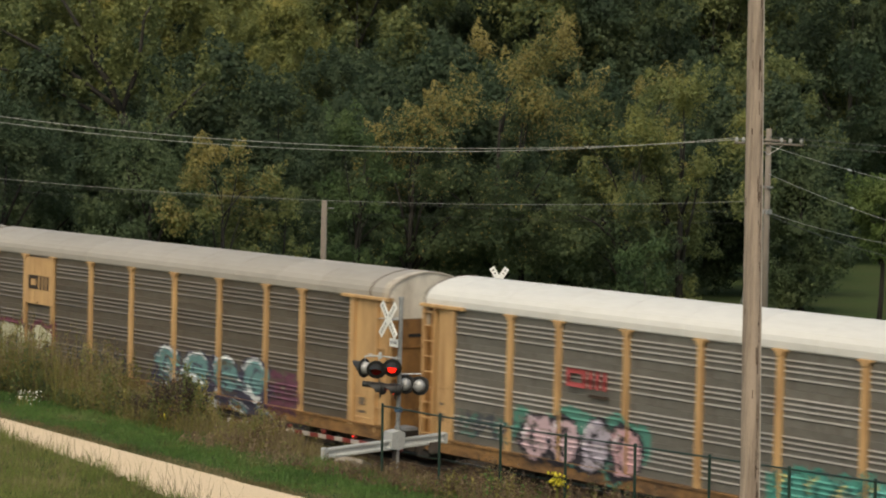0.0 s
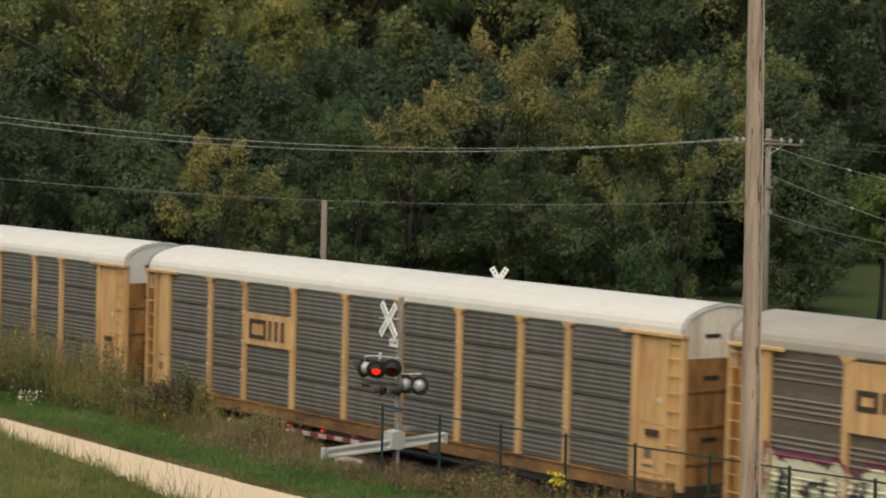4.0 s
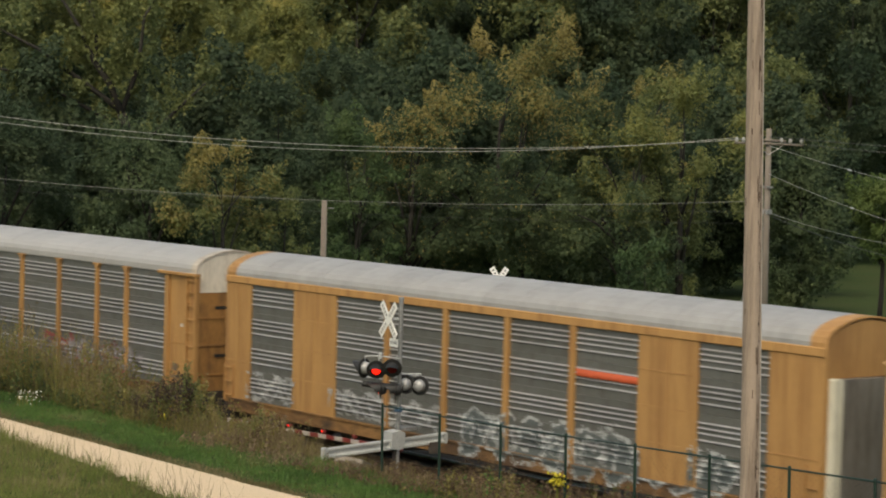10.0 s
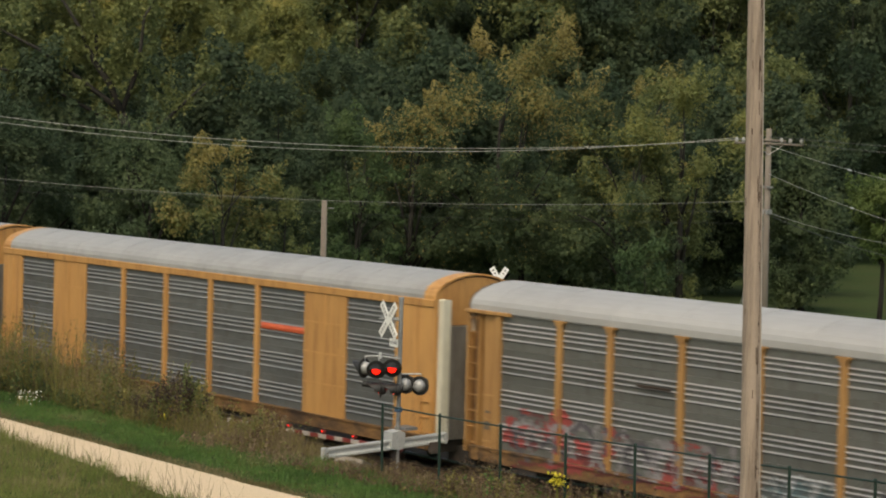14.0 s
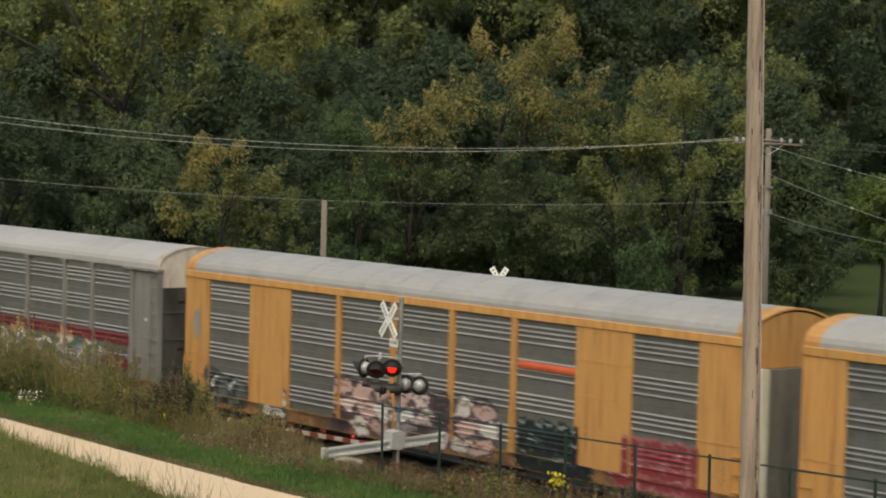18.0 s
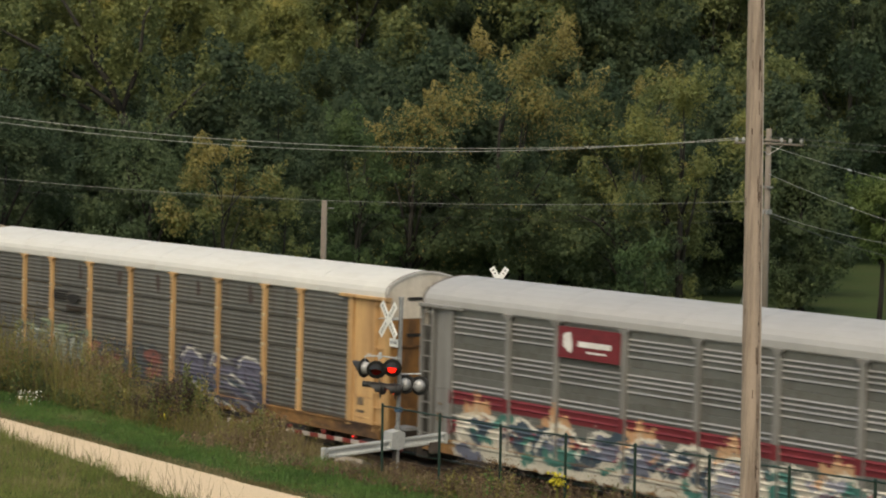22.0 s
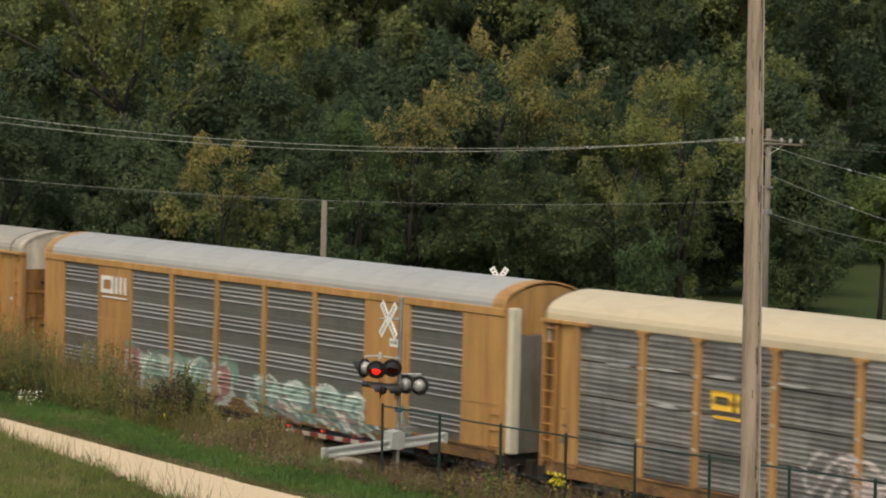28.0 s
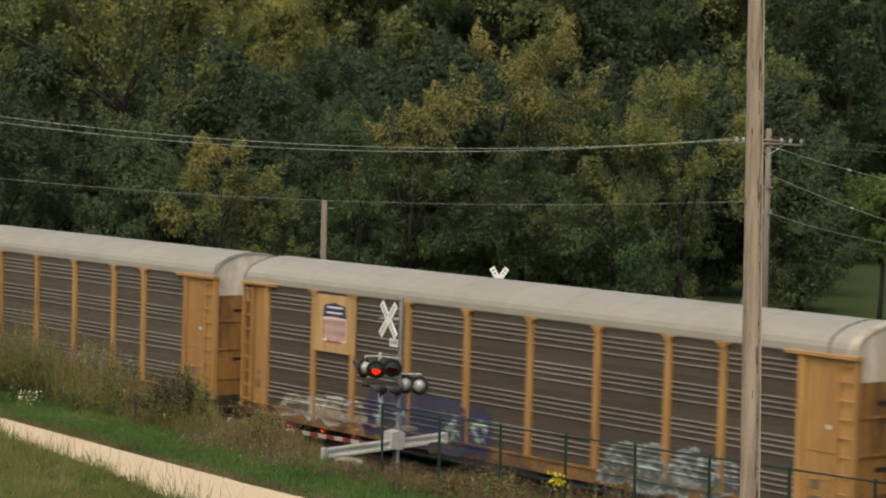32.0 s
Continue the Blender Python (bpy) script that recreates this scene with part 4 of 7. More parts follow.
        # upright round-topped bars set close together, with small shines
        for cx, cz, hh in at:
            g.poly([(cx - w * 0.49, z0), (cx + w * 0.49, z0), (cx + w * 0.49, z1 - 0.16), (cx + w * 0.3, z1), (cx - w * 0.3, z1), (cx - w * 0.49, z1 - 0.16)], 0)
            g.stroke([(cx - w * 0.3, z1 - 0.12), (cx + w * 0.18, z1 - 0.10)], 0.07, nc - 1)
            g.stroke([(cx + w * 0.46, z1 - 0.2), (cx + w * 0.44, z0 + 0.2)], 0.05, 1)
            for q in range(2):
                z = rng.uniform(z0 + 0.15, z1 - 0.35)
                g.stroke([(cx - w * 0.25, z), (cx + w * rng.uniform(0.0, 0.3), z + rng.uniform(-0.08, 0.08))], 0.055, 1 + rng.randint(nc - 1))
    elif kind == "bricks":
        # two rows of rounded blocks in one colour, edged paler
        for r in range(2):
            za, zb = z0 + (z1 - z0) * r / 2, z0 + (z1 - z0) * (r + 1) / 2
            for cx, cz, hh in at:
                g.poly(blob(cx, (za + zb) / 2, w * 0.56, (zb - za) * 0.56, rng, 20, 4, 0.05), 1)
                g.poly(blob(cx, (za + zb) / 2, w * 0.49, (zb - za) * 0.46, rng, 20, 4, 0.05), 0)
                g.stroke([(cx - w * 0.2, (za + zb) / 2), (cx + w * 0.25, (za + zb) / 2 + rng.uniform(-0.05, 0.05))], 0.045, 1 + rng.randint(nc - 1))
    elif kind == "flame":
        # a long cream mass, orange flames along its top, dark sweeping strokes through it
        crest = [(x0 + (x1 - x0) * i / (4 * n), z0 + (z1 - z0) * (0.50 + 0.2 * math.sin(1.9 * i) + rng.uniform(-0.1, 0.1))) for i in range(4 * n + 1)]
        for i, (cx, cz, hh) in enumerate(at):
            if i % 2 == 0:
                fl = [(cx - w * 0.42, zc - 0.1 * h), (cx - w * 0.25, z1 - 0.25 * h), (cx - w * 0.12, z1 - 0.45 * h), (cx + w * 0.05, z1 + 0.18 * h), (cx + w * 0.16, z1 - 0.35 * h), (cx + w * 0.34, z1 - 0.1 * h), (cx + w * 0.5, zc - 0.1 * h)]
                g.poly(fl, nc - 1)
                g.poly([(x * 0.5 + cx * 0.5, z * 0.7 + (zc - 0.1 * h) * 0.3) for x, z in fl], nc - 2)
        g.poly([(x0, z0)] + crest + [(x1, z0)], 0)
        for cx, cz, hh in at:
            g.poly(blob(cx + rng.uniform(-0.3, 0.3) * w, cz - 0.1 * hh, w * 0.26, hh * 0.5, rng, 20, 2, 0.2, 0.3), 2 + rng.randint(max(1, nc - 4)))
            g.stroke(arc(cx + 0.2 * w, cz - 0.05 * hh, w * 0.42, hh * 0.5, 0.2, 2.9), 0.12, 1)
            for q in range(4):
                a = cx + rng.uniform(-0.5, 0.4) * w
                z = cz + rng.uniform(-0.8, 0.15) * hh
                d = rng.choice([-1, 1])
                g.stroke([(a, z), (a + 0.2 * w, z - 0.22 * d * hh), (a + 0.45 * w, z - 0.34 * d * hh)], rng.uniform(0.16, 0.34), 2 + rng.randint(max(1, nc - 4)))
            g.stroke(arc(cx - 0.1 * w, cz - 0.4 * hh, w * 0.3, hh * 0.4, 1.0, 3.6), 0.1, 1)
    elif kind == "panel":
        # dark upright slabs with pale strokes inside
        for i, (cx, cz, hh) in enumerate(at):
            g.poly(blob(cx, cz, w * 0.52, hh * 1.0, rng, 20, 5, 0.06), i % 2)
            if i % 3 != 2:
                for q in letter_strokes(rng, cx, cz, w * 0.6, hh * 0.6):
                    g.stroke(q, 0.12, 2 + rng.randint(nc - 2))
    else:
        # a thin quick scrawl
        for cx, cz, hh in at:
            for q in range(2):
                a0, fx, fz = rng.uniform(0, 6.28), rng.choice([1, 1, 2]), rng.choice([1, 2, 2])
                g.stroke([(cx + 0.48 * w * math.sin(fx * t + a0), cz + hh * 0.95 * math.sin(fz * t + q * 1.3)) for t in np.linspace(0, 5.0, 20)], rng.uniform(0.06, 0.10), rng.randint(0, nc))
    part("graffiti", g.mesh([spray(c) for c in cols], wear), car, label)["kind"] = "stuff"


def two_block_mark(car, x0, x1, z0, z1, m, label, thick=0.12, plate=None):
    """A railway mark as two plain block shapes, with or without a plate behind."""
    y = -1.60
    host = car
    if plate:
        host = part("logo_plate", (lambda b: (rect(b, x0 - 0.28, x1 + 0.28, z0 - 0.2, z1 + 0.2, -1.595), b)[1])(MB()).mesh("logo_plate", plate), car, "plain painted plate with a mark")
    b = MB()
    t, w = thick, (x1 - x0)
    a = x0 + w * 0.46
    for r in ((x0, a, z0, z0 + t), (x0, a, z1 - t, z1), (x0, x0 + t, z0 + t, z1 - t), (a - t, a, z0 + t, z1 - t)):
        rect(b, r[0], r[1], r[2], r[3], y - 0.025)
    c = x0 + w * 0.54
    for o in (0.0, w * 0.17, w * 0.34):
        rect(b, c + o, c + o + t, z0, z1, y - 0.025)
    part("logo_mark", b.mesh("logo_mark", m), host, label)


def bars(car, name, x0, x1, z0, z1, m, rows=2, label="plain bars where small writing stands"):
    for r in range(rows):
        b = MB()
        za = z1 - (z1 - z0) * (r + 0.75) / rows
        zb = z1 - (z1 - z0) * (r + 0.15) / rows
        rect(b, x0, x1 - (0.25 * (x1 - x0) if r % 2 else 0), za, zb, -1.60)
        part(name, b.mesh(name, m), car, label)


HOOP = mat("dark_roof_hoop", (0.085, 0.058, 0.04), 0.7)
DKMARK = mat("dark_brown_mark", (0.045, 0.03, 0.02), 0.6)
REDMARK = mat("faded_red_mark", (0.34, 0.06, 0.06), 0.6, wave=1.02)
GOLD = mat("gold_mark", (0.70, 0.42, 0.04), 0.5, wave=1.02)
NAVY = mat("navy_mark", (0.03, 0.03, 0.10), 0.5)
WMARK = mat("white_mark", (0.72, 0.70, 0.66), 0.5)
SCUFF = mat("pale_scuff", (0.45, 0.44, 0.43), 0.6, 0, (0.2, 0.2, 0.19), 0.8, 3.0, (1, 1, 4))
STAIN = mat("brown_stain", (0.075, 0.058, 0.048), 0.7)
STENCIL = mat("faded_stencil", (0.16, 0.12, 0.08), 0.7)
TAGW = mat("white_tag", (0.55, 0.53, 0.48), 0.6)
PATCH = mat("grey_patch_paint", (0.25, 0.26, 0.25), 0.6)


def build_train():
    W, Bk = (0.66, 0.65, 0.60), (0.025, 0.026, 0.03)
    # A: white roof, bright louvres
    c = autorack("yellow-posted car carrier with grey louvred sides, white roof and graffiti", "posts", "louvre", YEL2, RWHITE, ENDW, ENDD, LOUVA, 0)
    two_block_mark(c, 6.6, 8.3, 3.27, 3.78, REDMARK, "faded red railway mark", 0.13)
    bars(c, "data_mark", 7.5, 8.3, 3.0, 3.15, DKMARK, 1)
    mural(c, "pink and lilac bubble letters outlined in black over green haze", 4.6, 9.6, 0.85, 2.4, "halo", 4, [(0.06, 0.26, 0.19), (0.025, 0.02, 0.03), (0.62, 0.34, 0.36), (0.46, 0.40, 0.48), (0.60, 0.40, 0.44), (0.72, 0.66, 0.68)], 11)
    mural(c, "thin green sprayed lines", 1.7, 4.3, 1.35, 2.0, "scrawl", 3, [(0.05, 0.17, 0.13), (0.06, 0.07, 0.08)], 13)
    mural(c, "teal and yellow sprayed letters", 14.6, 19.5, 0.9, 2.1, "halo", 5, [(0.04, 0.30, 0.22), (0.02, 0.14, 0.12), (0.05, 0.36, 0.28), (0.08, 0.42, 0.36), (0.5, 0.42, 0.10)], 14)
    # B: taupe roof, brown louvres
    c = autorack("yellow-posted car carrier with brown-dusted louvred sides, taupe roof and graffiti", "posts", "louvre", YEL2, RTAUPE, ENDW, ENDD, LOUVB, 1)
    part("logo_plate", (lambda b: (rect(b, 3.95, 6.3, 3.2, 4.95, -1.605), b)[1])(MB()).mesh("logo_plate", YEL2), c, "plain yellow plate")
    two_block_mark(c, 4.4, 5.95, 3.76, 4.28, DKMARK, "dark railway mark on a yellow plate", 0.14)
    mural(c, "pale green and cream letters under a jagged maroon outline", 1.35, 6.3, 0.80, 2.35, "crown", 4, [(0.17, 0.03, 0.06), (0.62, 0.60, 0.38), (0.44, 0.54, 0.28), (0.03, 0.03, 0.04)], 21, 2.6)
    mural(c, "teal-headed letters over dark and white streaks", 13.4, 20.6, 0.75, 2.45, "domes", 4, [(0.05, 0.045, 0.08), (0.12, 0.28, 0.27), (0.50, 0.51, 0.52), (0.07, 0.05, 0.09), (0.10, 0.20, 0.20), (0.62, 0.66, 0.66)], 22, 1.7)
    mural(c, "maroon and magenta sprayed cloud", 20.4, 22.3, 0.9, 2.1, "lumps", 2, [(0.10, 0.03, 0.05), (0.16, 0.045, 0.085)], 23, 0.5)
    mural(c, "faint black sprayed shapes", 7.2, 11.4, 1.1, 1.75, "scrawl", 4, [(0.05, 0.05, 0.05), (0.07, 0.075, 0.07)], 24)
    # C, D: white roofs, corrugated sheets, plate with a dark mark
    for k, sh in ((2, 0.05), (3, 0.27)):
        c = autorack("yellow-posted car carrier, grey corrugated sides, white roof, dark mark", "posts", "corrugated", YEL2, RWHITE, ENDW if k == 2 else RWHITE, ENDD, CORR, k, sh)
        two_block_mark(c, 6.5, 8.6, 3.2, 3.85, DKMARK, "dark brown railway mark", 0.14, YEL2)
        bars(c, "data_mark", 25.6, 26.1, 2.2, 2.5, DKMARK, 1)
    # E: ochre frame, louvres, white scrawl
    c = autorack("ochre-framed car carrier, grey louvres, patchy grey roof, white graffiti", "frame", "louvre", OCH, RGREY, OCH, ENDD, LOUV, 4)
    part("stripe", (lambda b: (rect(b, 17.68, 20.16, 3.58, 3.78, -1.555), b)[1])(MB()).mesh("stripe", ORANGE), c, "orange-red reflective stripe")
    mural(c, "thin white sprayed loops", 0.75, 11.5, 1.2, 2.05, "scrawl", 9, [(0.50, 0.50, 0.48), (0.40, 0.41, 0.40)], 31)
    mural(c, "grey letters outlined in white", 12.6, 23.8, 0.82, 2.1, "ghost", 9, [(0.115, 0.135, 0.13), (0.52, 0.54, 0.52), (0.07, 0.09, 0.09), (0.40, 0.42, 0.40)], 32, 1.5)
    # F: silver roof, louvres, red graffiti
    c = autorack("yellow-posted car carrier with grey louvred sides, silver roof and red graffiti", "posts", "louvre", OCH, RSILV, ENDW, ENDD, LOUV, 5, -0.15)
    mural(c, "grey tangled letters among red blotches", 2.0, 11.6, 0.85, 2.35, "tangle", 8, [(0.36, 0.045, 0.035), (0.17, 0.03, 0.028), (0.30, 0.28, 0.28), (0.10, 0.09, 0.10), (0.24, 0.22, 0.22)], 41, 1.5)
    mural(c, "grey and teal scrawl", 12.0, 14.6, 1.05, 1.8, "ghost", 3, [(0.12, 0.14, 0.14), (0.36, 0.38, 0.38), (0.10, 0.16, 0.17)], 42, 1.0)
    mural(c, "grey tangled letters among red blotches", 15.8, 23.2, 0.8, 2.25, "tangle", 6, [(0.36, 0.045, 0.035), (0.17, 0.03, 0.028), (0.30, 0.28, 0.28), (0.10, 0.09, 0.10), (0.24, 0.22, 0.22)], 43, 1.5)
    bars(c, "data_mark", 7.3, 8.6, 3.5, 3.62, DKMARK, 1)
    # G: yellow frame, plain
    c = autorack("bright yellow-framed car carrier with dark louvred sides and grey roof", "frame", "louvre", YEL, RGREY, YEL, ENDD, LOUVD, 6)
    part("stripe", (lambda b: (rect(b, 17.75, 20.15, 3.58, 3.78, -1.555), b)[1])(MB()).mesh("stripe", ORANGE), c, "orange-red reflective stripe")
    # H: yellow frame, graffiti
    c = autorack("bright yellow-framed car carrier, grey louvres, pink and red graffiti", "frame", "louvre", YEL, RGREY, YEL, ENDD, LOUV, 7)
    part("stripe", (lambda b: (rect(b, 17.72, 20.18, 3.57, 3.77, -1.555), b)[1])(MB()).mesh("stripe", ORANGE), c, "orange-red reflective stripe")
    mural(c, "white and black sprayed letters", 1.6, 3.7, 0.72, 1.85, "halo", 2, [(0.05, 0.06, 0.06), Bk, W, (0.10, 0.13, 0.12), W], 51)
    mural(c, "white sprayed bubble", 4.7, 6.1, 0.8, 1.75, "lumps", 1, [(0.10, 0.08, 0.05), W], 52)
    mural(c, "pink and white rows of rounded letters with black tops", 8.8, 16.7, 0.80, 2.35, "lumps", 8, [(0.10, 0.06, 0.06), (0.56, 0.36, 0.31), (0.62, 0.48, 0.45), (0.52, 0.34, 0.30), (0.62, 0.58, 0.54), (0.05, 0.035, 0.04)], 53, 2.6)
    mural(c, "black round-topped letters with pale green shine", 17.7, 21.1, 0.72, 2.15, "columns", 6, [(0.006, 0.012, 0.013), (0.03, 0.07, 0.065), (0.22, 0.31, 0.28)], 54, 3.4)
    mural(c, "crimson blocks edged in pink", 21.9, 25.7, 0.80, 2.15, "bricks", 4, [(0.25, 0.018, 0.026), (0.40, 0.13, 0.14), (0.50, 0.26, 0.27)], 55, 3.4)
    part("paint_patch", (lambda b: (flat(b, blob(0.75, 3.4, 0.16, 0.55, np.random.RandomState(5))[::-1], -1.576), b)[1])(MB()).mesh("paint_patch", PATCH), c, "grey patch of touch-up paint")
    # I: grey car
    c = autorack("all-grey car carrier with maroon bands, maroon sign and large cream graffiti", "posts", "louvre", GREYP, RSILV, ENDW, ENDG, LOUV, 8)
    sg = part("sign_plate", (lambda b: (rect(b, 6.3, 8.85, 4.05, 4.92, -1.64), b)[1])(MB()).mesh("sign_plate", MAROON), c, "maroon sign with pale marks")
    b = MB()
    rect(b, 7.15, 8.5, 4.40, 4.55, -1.655)
    rect(b, 7.5, 8.3, 4.24, 4.29, -1.655)
    flat(b, blob(6.72, 4.5, 0.2, 0.26, np.random.RandomState(3))[::-1], -1.648)
    part("sign_mark", b.mesh("sign_mark", WMARK), sg, "plain white bars and a round mark")
    for z0, z1 in ((2.2, 2.62), (1.3, 1.78)):
        g = Spray(EDGES[0], EDGES[-1], z0, z1, "louvre", 3)
        g.C[:] = 0
        part("maroon_band", g.mesh([MAROON], 99, 0.003), c, "maroon band painted over the slats")
    mural(c, "cream letters with dark blue and green strokes and orange flames", 1.7, 12.2, 0.72, 2.6, "flame", 6, [(0.58, 0.53, 0.41), (0.74, 0.69, 0.56), (0.04, 0.07, 0.10), (0.14, 0.15, 0.21), (0.04, 0.19, 0.15), (0.60, 0.46, 0.28), (0.58, 0.30, 0.12)], 61, 2.3)
    mural(c, "cream and green letters with orange flames", 12.2, 22.9, 0.72, 2.6, "flame", 6, [(0.58, 0.53, 0.41), (0.74, 0.69, 0.56), (0.03, 0.17, 0.14), (0.26, 0.27, 0.33), (0.04, 0.13, 0.12), (0.60, 0.46, 0.28), (0.58, 0.32, 0.14)], 62, 2.3)
    # J: white roof, corrugated, muted graffiti
    c = autorack("yellow-posted car carrier with grey corrugated sides, white roof and muted graffiti", "posts", "corrugated", YEL2, RWHITE, ENDW, ENDD, CORR, 9)
    bars(c, "data_mark", 6.35, 7.5, 3.5, 3.86, BLACK, 4)
    part("paint_patch", (lambda b: (flat(b, blob(7.85, 3.62, 0.42, 0.15, np.random.RandomState(8))[::-1], -1.60), b)[1])(MB()).mesh("paint_patch", BLACK), c, "black painted-out patch")
    bars(c, "data_mark", 7.3, 8.7, 3.14, 3.36, DKMARK, 2)
    rng = np.random.RandomState(33)
    for x in (8.2, 11.0, 13.6, 16.2, 19.4):
        part("rust_stain", (lambda b: (flat(b, blob(x, 4.6, rng.uniform(0.09, 0.16), 0.3, rng, rough=0.2)[::-1], -1.526), b)[1])(MB()).mesh("rust_stain", STAIN), c, "brown stain below the roof edge")
    mural(c, "muted green and grey-blue letters", 3.2, 8.8, 0.95, 2.4, "halo", 4, [(0.20, 0.26, 0.16), (0.07, 0.09, 0.08), (0.28, 0.34, 0.22), (0.16, 0.20, 0.20), (0.24, 0.28, 0.20), (0.52, 0.54, 0.46)], 71, 1.3)
    mural(c, "brick red rows of letters with dark edges", 8.85, 13.8, 0.80, 2.25, "lumps", 5, [(0.06, 0.05, 0.05), (0.24, 0.075, 0.055), (0.28, 0.10, 0.07), (0.20, 0.06, 0.05), (0.07, 0.085, 0.09)], 72, 1.8)
    mural(c, "violet round-headed letters with pale tops", 15.0, 20.3, 0.80, 2.5, "domes", 3, [(0.06, 0.06, 0.09), (0.12, 0.115, 0.17), (0.22, 0.22, 0.27), (0.05, 0.08, 0.09), (0.08, 0.075, 0.12), (0.55, 0.53, 0.46)], 73, 1.5)
    # K: cream roof
    c = autorack("ochre-posted car carrier with streaky grey sides, cream roof and pinkish graffiti", "posts", "corrugated", OCH, RCREAM, ENDW, ENDD, CORRS, 10)
    two_block_mark(c, 6.75, 8.4, 3.25, 3.75, GOLD, "gold railway mark", 0.14)
    bars(c, "data_mark", 6.8, 8.4, 3.0, 3.12, GOLD, 1)
    rng = np.random.RandomState(19)
    for a, b_ in zip(EDGES, EDGES[1:]):
        for z in (TIERS[-1] + 0.02, TIERS[-2] + 0.02):
            if rng.rand() < 0.75:
                q = MB()
                flat(q, blob(rng.uniform(a + 0.5, b_ - 0.5), z + rng.uniform(-0.05, 0.1), rng.uniform(0.35, 0.8), rng.uniform(0.03, 0.06), rng, rough=0.3)[::-1], -1.574)
                part("paint_scuff", q.mesh("paint_scuff", SCUFF), c, "pale scuff along a sheet's seam")
    mural(c, "pinkish white sprayed letters", 10.0, 16.8, 0.85, 2.6, "scrawl", 5, [(0.34, 0.26, 0.26), (0.66, 0.57, 0.56), (0.70, 0.64, 0.62)], 81)
    mural(c, "pinkish white sprayed bubbles", 12.0, 16.4, 0.80, 2.2, "ghost", 4, [(0.50, 0.42, 0.41), (0.68, 0.60, 0.58), (0.30, 0.22, 0.22)], 82, 2.4)
    # L: ochre frame, white mark
    c = autorack("ochre-framed car carrier with grey louvred sides, white mark and mint graffiti", "frame", "louvre", OCH, RSILV, OCH, ENDD, LOUV, 11)
    two_block_mark(c, 4.25, 6.05, 4.0, 4.62, WMARK, "white railway mark", 0.14)
    bars(c, "data_mark", 4.3, 6.0, 3.82, 3.9, WMARK, 1)
    mural(c, "rose and mint letters edged in white", 5.6, 12.8, 0.72, 2.25, "halo", 5, [(0.16, 0.30, 0.23), (0.44, 0.50, 0.44), (0.36, 0.15, 0.16), (0.20, 0.33, 0.27), (0.40, 0.22, 0.22), (0.70, 0.74, 0.66)], 91, 1.4)
    mural(c, "mint letters with white tops and rose edges", 14.0, 22.4, 0.72, 2.05, "domes", 5, [(0.14, 0.24, 0.20), (0.36, 0.50, 0.44), (0.36, 0.48, 0.43), (0.20, 0.30, 0.27), (0.34, 0.20, 0.20), (0.66, 0.70, 0.64)], 92, 1.7)
    # M: taupe roof, brown louvres, plate with blue and red
    c = autorack("yellow-posted car carrier, brown-dusted louvres, taupe roof, blue and red mark", "posts", "louvre", OCH, RTAUPE, ENDW, ENDD, LOUVM, 12)
    pl = part("logo_plate", (lambda b: (rect(b, 3.95, 6.3, 3.15, 4.95, -1.605), b)[1])(MB()).mesh("logo_plate", YEL2), c, "plain yellow plate")
    b = MB()
    b.face([(x, -1.617, z) for x, z in ((4.6, 4.25), (4.66, 4.62), (5.22, 4.72), (5.78, 4.62), (5.84, 4.25), (5.22, 4.3))][::-1])
    part("blue_shape", b.mesh("blue_shape", NAVY), pl, "navy block of the mark")
    b = MB()
    rect(b, 4.62, 5.82, 3.50, 4.24, -1.612)
    rect(b, 4.80, 5.64, 4.54, 4.60, -1.622)
    rect(b, 4.80, 5.64, 4.37, 4.43, -1.622)
    part("white_field", b.mesh("white_field", WMARK), pl, "white field and bars of the mark")
    b = MB()
    for i in range(6):
        rect(b, 4.66 + 0.20 * i, 4.77 + 0.20 * i, 3.45 + (0.12 if i in (0, 5) else 0), 4.2, -1.622)
    part("red_stripes", b.mesh("red_stripes", REDMARK), pl, "red upright stripes of the mark")
    mural(c, "whitish sprayed scrawl", 2.3, 6.8, 0.85, 1.7, "ghost", 4, [(0.30, 0.26, 0.20), (0.50, 0.45, 0.38), (0.40, 0.36, 0.30)], 101, 0.9)
    mural(c, "navy slabs with mint letters", 6.9, 13.0, 0.72, 2.3, "panel", 5, [(0.045, 0.04, 0.09), (0.055, 0.06, 0.11), (0.35, 0.46, 0.43), (0.26, 0.36, 0.36)], 102)
    mural(c, "grey-green outlined letters", 17.9, 22.8, 0.75, 2.0, "ghost", 4, [(0.10, 0.12, 0.115), (0.34, 0.39, 0.37), (0.24, 0.28, 0.27)], 103, 1.6)
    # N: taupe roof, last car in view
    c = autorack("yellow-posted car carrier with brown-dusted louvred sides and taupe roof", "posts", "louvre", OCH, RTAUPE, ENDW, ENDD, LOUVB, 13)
    mural(c, "faint pale scrawl", 17.0, 22.0, 1.0, 1.7, "scrawl", 4, [(0.34, 0.32, 0.28)], 111)


build_train()


# ---------------------------------------------------------------- crossing signal
def facing(x, y, z, dx, dy, dz=0.0):
    """A pose whose local -y looks along (dx, dy, dz)."""
    f = Vector((dx, dy, dz)).normalized()
    r = (-f).cross(Vector((0, 0, 1))).normalized()
    u = r.cross(-f)
    return Matrix(((r.x, -f.x, u.x, x), (r.y, -f.y, u.y, y), (r.z, -f.z, u.z, z), (0, 0, 0, 1)))


FLASH = {"first": [], "second": []}


